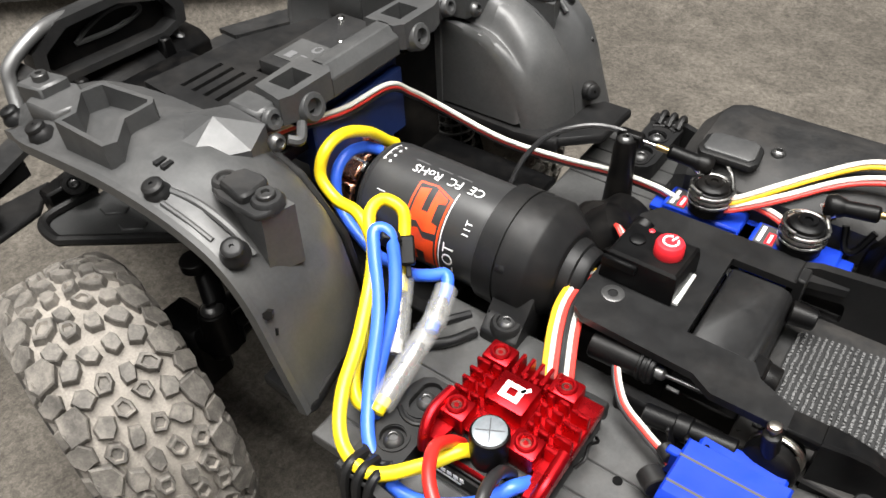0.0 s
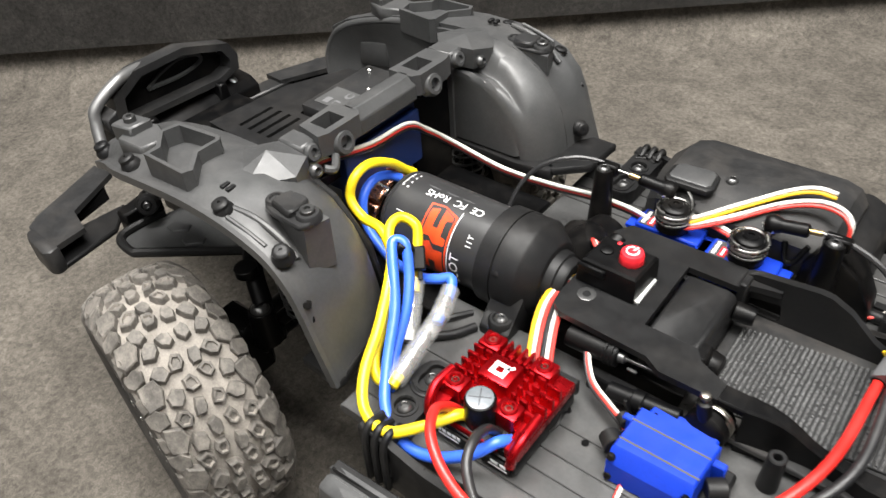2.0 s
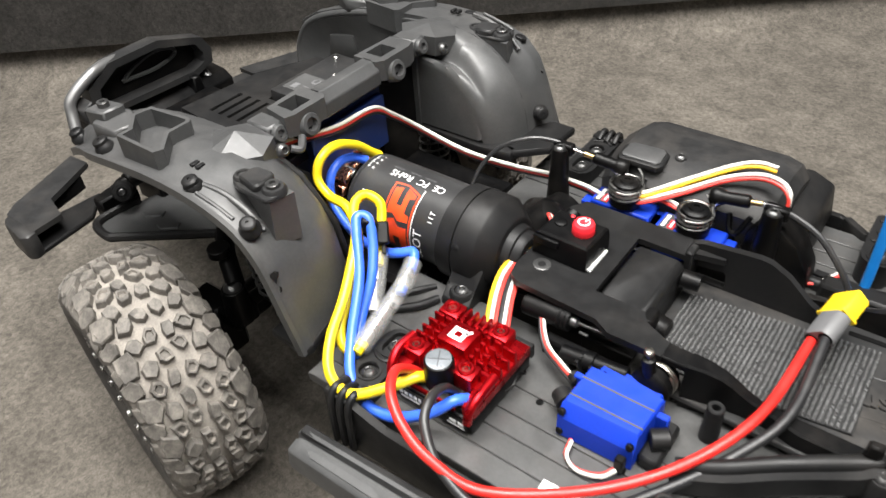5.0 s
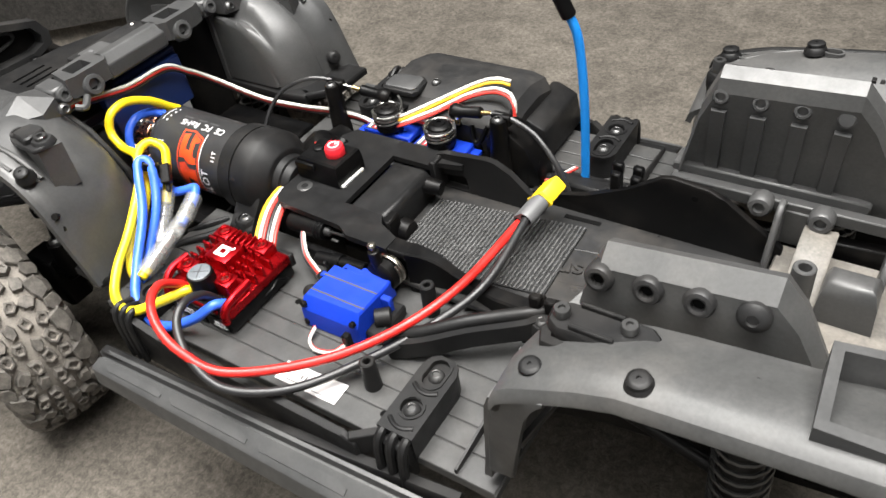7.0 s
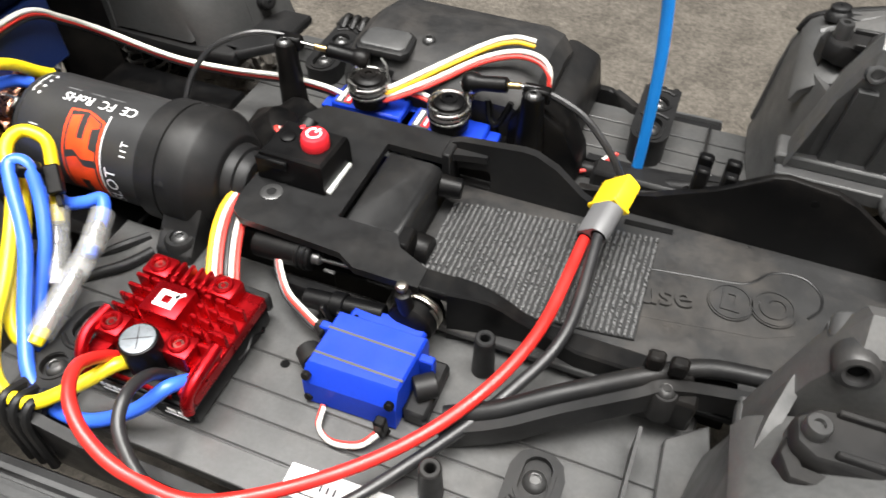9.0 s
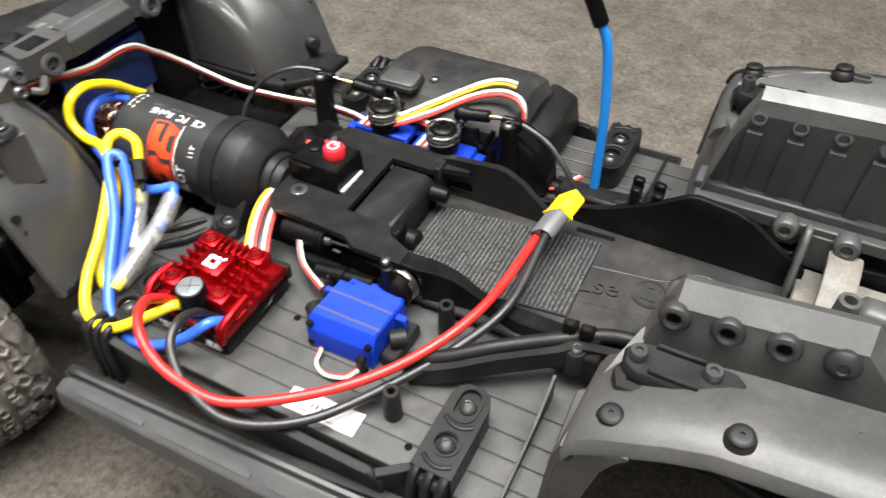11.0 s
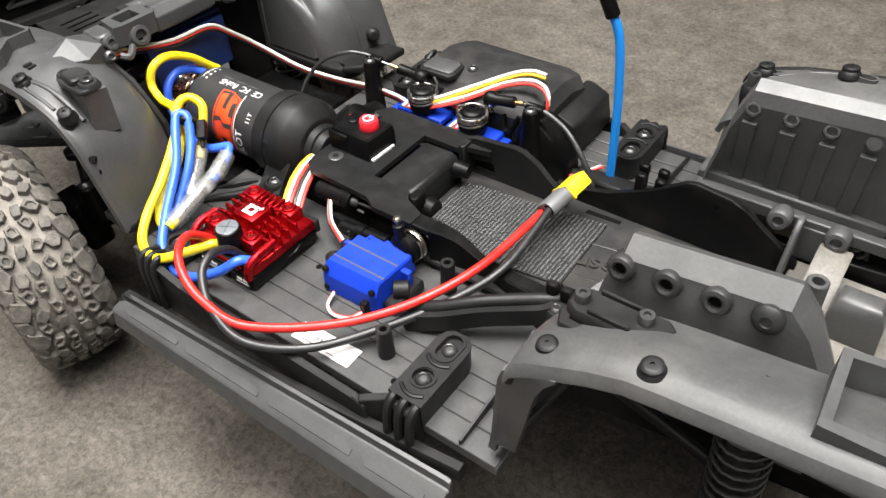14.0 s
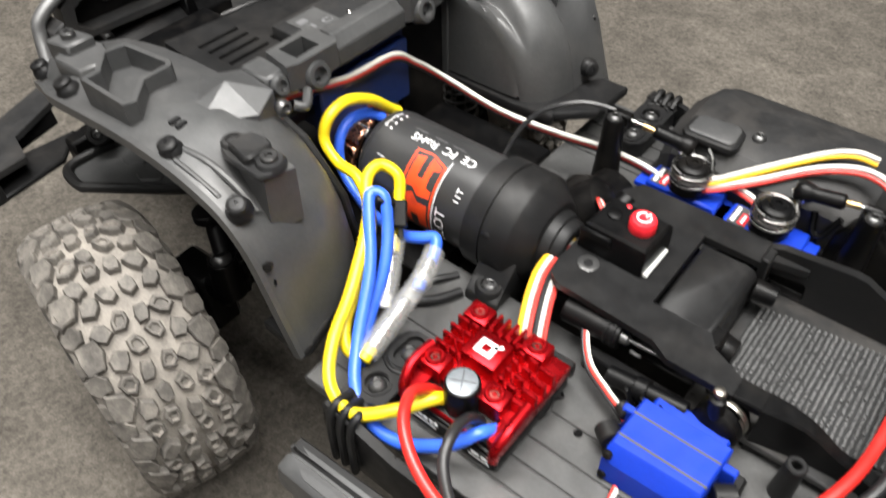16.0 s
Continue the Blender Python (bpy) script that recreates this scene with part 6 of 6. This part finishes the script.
prism(bm, [(-100.4, 50.4), (-99, 49), (-85, 49.4), (-83.6, 51.6), (-84.4, 59.4), (-86.6, 61.2), (-98.4, 60.2), (-100.4, 58.4)], "z", 127, 128.9, 0.8, 2)
part("pad", bm, FENDER, rim, "dusty grey rubber pad")
screws(rx, [((-79, 61, 127.2), UP, 2.4, 1.4, "button")])
bm = B()
box(bm, -40, -25, 60, 96, 97, 108, 2.0, 2)
prism(bm, [(-38, 98), (-38, 117), (-34, 117), (-25, 113), (-22.5, 98)], "y", 62, 97, 1.5, 2)
box(bm, -112, -28, 44, 96, 96, 103, 1.5)
part("base", bm, PLASTIC, rx)
bm = B()
for x, y, h in ((-48, 50, 119), (-31, 50, 112), (-24, 47, 108)):
    hollow(bm, (x, y, 97), (x, y, h), 4.4, 1.6, 3.8, 3)
box(bm, -56, -22, 44, 60, 97, 107, 1.5)
prism(bm, [(-45, 97), (-44, 116), (-40, 122), (-33, 122), (-25, 116), (-19, 105), (-18, 97)], "y", 43, 57, 1.5, 2)
tube(bm, [(-52, 46, 120), (-50, 43.5, 114), (-47, 43.5, 114), (-44, 46, 121)], 1.1, 8, 5)
part("mount_frame", bm, DARK, rx)
screws(rx, [((-31, 50, 111.6), (0.2, -0.5, 1), 2.5, 1.4, "button"), ((-48, 50, 119), UP, 2.2, 1.0, "button"), ((-44, 60, 123), UP, 1.6, 0.8, "button")])

# ---- antenna ----
ant = thing("antenna", (-1, 49, 97), "bright blue antenna tube with a black end cap", "antenna")
bm = B()
tube(bm, [(-0.4, 50, 97), (-0.5, 50.2, 115), (-1.2, 50.6, 138), (-2.8, 50.9, 157), (-4.8, 50.8, 169), (-8.4, 50.2, 177)], 1.8, 14, 6)
part("tube", bm, ANT, ant)
bm = B()
cyl(bm, (-7.4, 50.4, 174.8), (-15.8, 48.4, 193.6), 2.9, 2.9, 18)
part("cap", bm, DARK, ant)
bm = B()
lathe(bm, (-1, 49, 96), UP, [(0, 8), (3, 7), (6, 4.2), (7, 2.4)], 18)
box(bm, -14, 34, 42, 50, 97, 105, 1.2)
part("socket", bm, PLASTIC, ant)


def strand(name, pts, r, material, parent, label="", seg=10, sub=9):
    bm = B()
    tube(bm, pts, r, seg, sub)
    return part(name, bm, material, parent, label)


# ---- battery plug and cables ----
plug = thing("battery_plug", (-5, 14, 108), "yellow and grey battery plug lying over the tray wall", "plug")
wd = Vector((0.66, -0.25, 0.71)).normalized()
pd = Vector((0.10, 0.97, 0.10))
pd = (pd - wd * pd.dot(wd)).normalized()
PM = Matrix((wd, pd, wd.cross(pd))).transposed().to_4x4()
PM = Matrix.Translation(Vector((-4.0, 16.0, 115.6)) - pd * 8.6) @ PM @ Matrix.Diagonal((0.68, 0.66, 0.74, 1))
bm = B()
box(bm, -8, 8, 12.5, 28.5, -4.2, 4.2, 1.4, 2, PM)
part("yellow_shell", bm, YELP, plug, "yellow nylon shell")
bm = B()
box(bm, -8.6, 8.6, 11.6, 13.6, -4.7, 4.7, 0.6, 1, PM)
part("yellow_flange", bm, YELP, plug)
bm = B()
loft(bm, [[PM @ Vector((a * k, yy, b * kz)) for a, b in oval(0, 0, 8, 4.5, 24)] for yy, k, kz in ((13, 1, 1), (4, 1, 1), (-2, 0.98, 1.0), (-4.5, 0.92, 0.95))])
part("grey_boot", bm, GREYP, plug, "grey nylon boot", smooth=40)
# black discs on the boot's end paint the shade round the wires
for sx in (-4.0, 4.0):
    bm = B()
    p = [PM @ Vector((sx, yy, 0)) for yy in (-4.2, -4.75)]
    cyl(bm, p[0], p[1], 2.3, 2.3, 16, 0.1)
    part("wire_hole_shade", bm, HOLE_SHADE, plug)
ra, rb = PM @ Vector((-4.0, -3.5, 0)), PM @ Vector((4.0, -3.5, 0))
red = thing("battery_cable", (-60, -95, 97), "thick red silicone battery cable in a long loop", "cable", "battery cables")
strand("cable", [(-110, -74.5, 105), (-110.5, -79, 111.5), (-110, -86, 117.5), (-105, -94, 118.5), (-96, -100, 116), (-84, -102.5, 111.5), (-67, -99.5, 106), (-42, -81, 105), (-23, -59.5, 108), (-11, -32.5, 111.5), tuple(ra)], 1.7, RED_W, red, seg=14)
blk = thing("battery_cable", (-60, -100, 97), "thick black silicone battery cable in a long loop", "cable", "battery cables")
strand("cable", [(-94.5, -75, 106), (-95, -80, 113.5), (-94, -88, 117.5), (-90.5, -96, 115.5), (-80, -102.5, 109.5), (-63, -104, 104.5), (-44, -92, 101.8), (-28, -71, 102.4), (-13, -48, 106.0), (-4, -27, 110.5), tuple(rb)], 1.62, BLK_W, blk, seg=14)

# ---- motor cables ----
R2 = 1.95
ya = thing("motor_cable", (-170, -40, 120), "yellow silicone motor cable looping from the motor", "cable", "motor cables")
strand("cable", [(-190.5, 1.0, 123.5), (-191.2, -3, 127), (-191, -12, 135.5), (-191, -23, 141), (-190.5, -32, 140), (-190, -36, 133), (-183, -37.5, 128), (-172, -39, 127.5), (-161, -46, 122), (-152, -60, 114), (-147.5, -73, 108), (-142, -79, 104), (-136, -79, 104)], R2, YEL_W, ya)
yb = thing("motor_cable", (-150, -60, 100), "yellow silicone motor cable looping from the speed controller", "cable", "motor cables")
strand("cable", [(-105, -74, 105.5), (-108, -78.5, 108.5), (-114, -87, 107.5), (-124, -94.5, 105), (-135, -92.5, 106), (-143, -83, 110), (-148, -69, 117), (-157, -51, 126.5), (-166, -41, 132), (-166.5, -34, 133), (-161, -32, 130), (-157.5, -36, 124.5), (-153.5, -42.5, 118), (-150.5, -47.5, 114.5)], R2, YEL_W, yb)
bc = thing("motor_cable", (-140, -80, 100), "blue silicone motor cable looping from the speed controller", "cable", "motor cables")
strand("cable", [(-90, -74, 105), (-92, -79.5, 108.5), (-98, -86, 104.5), (-110, -91, 99.5), (-121, -91.5, 99.5), (-131, -87, 103), (-139, -76.5, 109), (-147.5, -61, 119.5), (-157, -50, 129.5), (-160, -45.5, 132.5), (-156.5, -43.5, 131.5), (-151.5, -48, 124.5), (-146.5, -56, 116.5), (-143, -67, 107.5), (-139, -75, 102.5), (-134, -79, 103)], R2, BLU_W, bc)
bd = thing("motor_cable", (-190, -20, 120), "blue silicone motor cable soldered to the motor", "cable", "motor cables")
strand("cable", [(-190.5, -7, 125.5), (-193.5, -12, 128.5), (-194, -20, 130), (-193, -27, 126), (-189, -31, 117), (-174, -35, 110), (-160, -38, 112), (-152, -40.5, 115), (-146, -39.5, 117), (-141.5, -37.5, 118.2), (-138.8, -40.5, 117), (-137.4, -45, 115)], R2, BLU_W, bd)


def bullet(a, b, lab, wire):
    t = thing("bullet_connector", b, lab, "connector", "bullet connectors")
    a, b = Vector(a), Vector(b)
    d = (b - a).normalized()
    h = (b - a).length
    bm = B()
    lathe(bm, a, d, [(0, 3.3), (0.2, 3.5), (h * 0.38, 3.5), (h * 0.42, 3.15), (h * 0.46, 3.7), (h * 0.96, 3.7), (h, 3.3), (h, 2.7), (h * 0.5, 3.0), (0.5, 2.8), (0, 2.8)], 22)
    part("sleeve", bm, CLEAR, t, "clear plastic sleeve")
    bm = B()
    lathe(bm, a + d * h * 0.3, d, [(0, 1.8), (2, 2.2), (h * 0.22, 2.3), (h * 0.25, 1.8), (h * 0.42, 2.3), (h * 0.6, 2.3), (h * 0.62, 1.6)], 16)
    part("contact", bm, BRIGHT, t)
    bm = B()
    cyl(bm, b - d * h * 0.12, b + d * 2, 2.1)
    part("wire_end", bm, wire, t)


bullet((-152.0, -44.5, 117.0), (-142.5, -61, 108.0), "clear-sleeved bullet connector on the yellow motor cable", WHT_W)
bullet((-138.8, -40.6, 117.0), (-135.6, -52, 113.2), "short clear sleeve on the blue motor cable", BLU_W)
bullet((-136.2, -49.5, 114.0), (-134.0, -78.5, 106.5), "long clear-sleeved bullet connector above the strap bracket", YEL_W)
for p, d, e in (((-156.8, -44.5, 129.5), (0.5, 0.6, -0.5), 0), ((-153.5, -39.8, 125), (0.5, -0.6, -0.6), 1)):
    t = thing("cable_clip", p, "small black clip holding the motor cables", "clip", "cable clips")
    bm = B()
    mm = Matrix.Translation(p) @ Vector(d).to_track_quat("X", "Z").to_matrix().to_4x4()
    box(bm, -3.0, 3.6 + 2 * e, -2.2, 2.2, -1.2, 2.6, 0.5, 1, mm)
    part("clip", bm, DARK, t)
    bm = B()
    box(bm, 3.0, 7.0 + 2 * e, -0.8, 0.8, -1.6, 0.4, 0.2, 1, mm)
    part("tail", bm, DARK, t)


def lead(label, pts, cols, r=0.72, side=(0, 0, 1), gap=1.4):
    """A flat servo lead: strands side by side."""
    t = thing("servo_lead", pts[len(pts) // 2], label, "servo lead", "servo leads")
    side = Vector(side).normalized()
    n = len(cols)
    for k, c in enumerate(cols):
        off = side * ((k - (n - 1) / 2) * gap)
        strand("strand", [Vector(p) + off for p in pts], r, c, t, seg=8)
    return t


lead("flat black, red and white servo lead along the far fender", [(-200, -44, 148), (-200, -36, 147), (-198, -14, 142), (-196, 6, 141.5), (-196, 18, 133), (-191, 28, 123.5), (-169, 35, 113.5), (-146, 38, 112), (-126, 40, 113), (-110, 40, 113), (-101, 39, 112)], (BLK_W, LEADRED, WHT_W), 0.85, (0.1, -0.3, 1), 1.6)
lead("red and white servo lead between the micro servos", [(-88, 45, 116), (-80, 44, 117.5), (-72, 43, 117), (-66, 42, 115)], (LEADRED, WHT_W), 0.8, (0.1, 0.4, 1), 1.5)
lead("yellow and white servo lead running up to the receiver box", [(-89, 35.5, 120), (-83, 38, 121.5), (-72, 49, 125), (-58, 61, 130), (-50, 65.5, 131.5), (-43, 66.5, 131)], (LEADYEL, WHT_W), 0.85, (0, 0.5, 1), 1.7)
lead("red and white servo lead hooked down at the receiver box", [(-89, 35, 118), (-83, 37, 119), (-72, 45.5, 122), (-58, 54, 128.5), (-47, 57, 132), (-39, 56, 132.5), (-34.5, 53.5, 130.5), (-33.5, 52, 126)], (LEADRED, WHT_W), 0.85, (0, 0.5, 1), 1.7)
lead("coloured flat leads from the speed controller under the deck", [(-99, -45, 105), (-102, -38.5, 108.5), (-105.5, -30, 111), (-108, -21, 112), (-108, -11, 112.5), (-105, -4, 112)], (LEADYEL, WHT_W, LEADRED, BLK_W, WHT_W, LEADRED), 0.85, (0.86, 0.45, -0.15), 1.55)
lead("thin white, red and black servo lead beside the blue servo", [(-89, -27, 111), (-88, -32, 108), (-82, -39, 104), (-73.5, -43.5, 103), (-68, -46, 102.5), (-65, -48, 101.5)], (BLK_W, LEADRED, WHT_W), 0.55, (0.4, 0.7, 0.6), 1.0)
lead("red and white servo lead tucked under the blue servo", [(-57, -65, 99), (-56, -70, 97.4), (-51, -72.5, 97.2), (-44, -71, 98), (-40.5, -67.5, 100)], (LEADRED, WHT_W), 0.65, (0.6, -0.6, 0.4), 1.2)
lead("red and white wires behind the receiver frame", [(-32, 45, 99.5), (-23, 46, 98.4), (-15, 51, 98.6), (-9, 60, 99.5)], (WHT_W, LEADRED), 0.7, (0.8, -0.4, 0.3), 1.5)
t = thing("switch_lead", (-104, 4, 118), "short red and white twisted switch lead", "switch lead")
for k, c in enumerate((LEADRED, WHT_W, LEADRED)):
    strand("strand", [(-103, 3 + 1.4 * k, 118), (-108, 6 + 1.2 * k, 121.0 - k), (-110, 10 + 1.0 * k, 118 - k), (-108, 14, 113)], 0.8, c, t, seg=8)

t = thing("control_cable", (-140, 28, 120), "thin black control cable arching down to the gearbox", "control cable", "control cables")
strand("cable", [(-118, 40, 129), (-125, 40, 131), (-135, 36, 131.5), (-146, 30, 127), (-152, 24, 119), (-154, 18, 110)], 1.0, BLK_W, t, seg=8)
t = thing("control_cable", (-18, 40, 120), "thin black control cable arching down beside the tray", "control cable", "control cables")
strand("cable", [(-40, 44, 129.6), (-32, 44.5, 129), (-20, 43, 125), (-10, 40, 117), (-4, 38, 109), (-1, 37, 101)], 1.2, BLK_W, t, seg=8)

# ---- wheels ----


def wheel(cx, cy, s, steer, label, seed):
    """s: -1 when the outer face looks towards -y."""
    t = thing("wheel", (cx, cy, 57), label, "wheel", "wheels")
    t.rotation_euler = (0, 0, radians(steer))
    rng = random.Random(seed)

    def put(name, bm, material, parent, lab="", smooth=38):
        ob = new(name, finish(name, bm, material, smooth))
        ob.parent = parent
        return tagged(ob, lab)

    # outline of the carcass across its width, from the inner bead to the outer bead: (across, radius)
    prof = [(-13, 29), (-16, 31), (-20, 36), (-21.6, 42), (-20.8, 47.5), (-18.4, 50.4), (-14, 52.0), (-7, 53.0), (0, 53.3), (7, 53.0), (14, 52.0), (18.4, 50.4), (20.8, 47.5), (21.6, 42), (20, 36), (16, 31), (13, 29)]
    bm = B()
    seg = 72
    rings = []
    for k in range(seg):
        a = 2 * math.pi * k / seg
        rings.append([bm.verts.new((r * math.sin(a), w, r * math.cos(a))) for w, r in prof])
    for k in range(seg):
        A, C = rings[k], rings[(k + 1) % seg]
        for i in range(len(prof) - 1):
            bm.faces.new((A[i], A[i + 1], C[i + 1], C[i]))
    tyre = put("tyre", bm, CARCASS, t, "dusty rubber tyre carcass")

    def radius(w):
        w = abs(w)
        return 53.3 - 1.3 * (w / 14) ** 2 if w < 14 else 52.0 - 1.6 * ((w - 14) / 4.4) - 2.9 * max(0, (w - 18.4) / 2.4)

    bm = B()

    def lug(a, w, la, lw, h, turn, cut):
        """One tread block: a chamfered, slightly irregular prism on the carcass."""
        shape = [(-1, -0.75), (0.1, -1), (1, -0.55), (0.85, 0.7), (-0.15, 1), (-1, 0.6)]
        shape = [(x * (1 + rng.uniform(-0.16, 0.16)), y * (1 + rng.uniform(-0.16, 0.16))) for x, y in shape]
        h += rng.uniform(-0.25, 0.25)
        steps = [(1.14, -0.8), (1.04, 0.2), (0.95, h - 0.5), (0.84, h)]
        if cut:
            steps += [(0.60, h - 0.1), (0.50, h - 1.3)]
        rings = []
        for k, hh in steps:
            ring = []
            for x, y in shape:
                dx, dy = x * la * k * 1.2, y * lw * k * 1.2
                p = dx * math.cos(turn) - dy * math.sin(turn)
                q = dx * math.sin(turn) + dy * math.cos(turn)
                ww = max(-21.6, min(21.6, w + q))
                r = radius(ww) + hh
                th = a + p / 53.0
                ring.append(bm.verts.new((r * math.sin(th), ww, r * math.cos(th))))
            rings.append(ring)
        for ra_, rb_, i_ in zip(rings, rings[1:], range(9)):
            for i in range(6):
                f = bm.faces.new((ra_[i], ra_[(i + 1) % 6], rb_[(i + 1) % 6], rb_[i]))
                f.material_index = 1 if i_ in (0, 4) else 0
        bm.faces.new(rings[-1])

    N = 19
    for k in range(N):
        a0 = 2 * math.pi * k / N
        st = 2 * math.pi / N
        for sgn, ph in ((-1, 0.0), (1, 0.5)):
            a = a0 + ph * st
            j = lambda q: rng.uniform(-q, q)
            lug(a + j(0.01), sgn * 16.6, 4.4, 3.6, 3.4, sgn * 0.2 + j(0.15), 0)
            lug(a + 0.48 * st + j(0.01), sgn * 18.6, 3.2, 3.0, 3.2, j(0.25), 0)
            lug(a + 0.05 * st, sgn * 20.6, 3.0, 1.6, 2.8, j(0.2), 0)
            lug(a + 0.24 * st + j(0.02), sgn * 9.6, 2.9, 2.5, 3.2, sgn * 0.6 + j(0.25), rng.random() < 0.6)
            lug(a + 0.72 * st + j(0.02), sgn * 10.6, 2.5, 2.4, 3.2, -sgn * 0.5 + j(0.25), rng.random() < 0.3)
            lug(a + 0.16 * st + j(0.02), sgn * 2.9, 2.5, 2.1, 3.2, -sgn * 0.35 + j(0.2), rng.random() < 0.6)
            lug(a + 0.60 * st + j(0.02), sgn * 4.0, 2.5, 2.1, 3.2, sgn * 0.3 + j(0.2), rng.random() < 0.6)
    tread = put("tread", bm, RUBBER, tyre, "chunky worn tread blocks", smooth=25)
    tread.data.materials.append(CARCASS)
    bm = B()
    lathe(bm, (0, s * 21.6, 0), (0, s, 0), [(-0.6, 46.8), (0.0, 45.2), (0.3, 42), (-0.6, 38.5), (-1.3, 36), (-3.4, 33), (-6.5, 30)], 72, 0.0, False)
    put("sidewall", bm, SIDEWALL, tyre)
    # rim
    bm = B()
    lathe(bm, (0, s * -14.8, 0), (0, s, 0), [(0, 29), (1, 30), (3, 27), (22, 26), (25, 30.4), (29, 33.6), (32.6, 33.6), (33.4, 32.8), (33.4, 28.6), (30.4, 26.4), (26, 25.4), (12, 23), (9, 12), (10, 9), (14, 8), (14, 0)], 60)
    rim = put("rim", bm, DARK, t, "black beadlock rim")
    for k in range(24):
        a = 2 * math.pi * k / 24
        bm = B()
        screw_head(bm, (31.4 * math.sin(a), s * 18.6, 31.4 * math.cos(a)), (0, s, 0), 1.6, 1.4, "cap")
        put("ring_bolt", bm, BRIGHT, rim)
    for k in range(6):
        a = 2 * math.pi * k / 6 + 0.2
        bm = B()
        d = Vector((math.sin(a), 0, math.cos(a)))
        cyl(bm, d * 8 + Vector((0, s * 3, 0)), d * 24 + Vector((0, s * 6, 0)), 3.6, 3.0, 10)
        put("spoke", bm, DARK, rim)
    bm = B()
    lathe(bm, (0, s * 2, 0), (0, s, 0), [(0, 5.2), (6, 5.2), (6.6, 4.4), (6.6, 0)], 6)
    put("hub_nut", bm, STEEL, rim)
    return t


wheel(-232, -106.5, -1, -12, "dusty chunky front tyre on a black beadlock rim", 3)
wheel(-236, 104, 1, -9, "dusty chunky front tyre on the far side", 5)
wheel(104, -101, -1, 0, "dusty chunky rear tyre below the rear fender", 7)
wheel(104, 101, 1, 0, "dusty chunky rear tyre on the far side", 9)
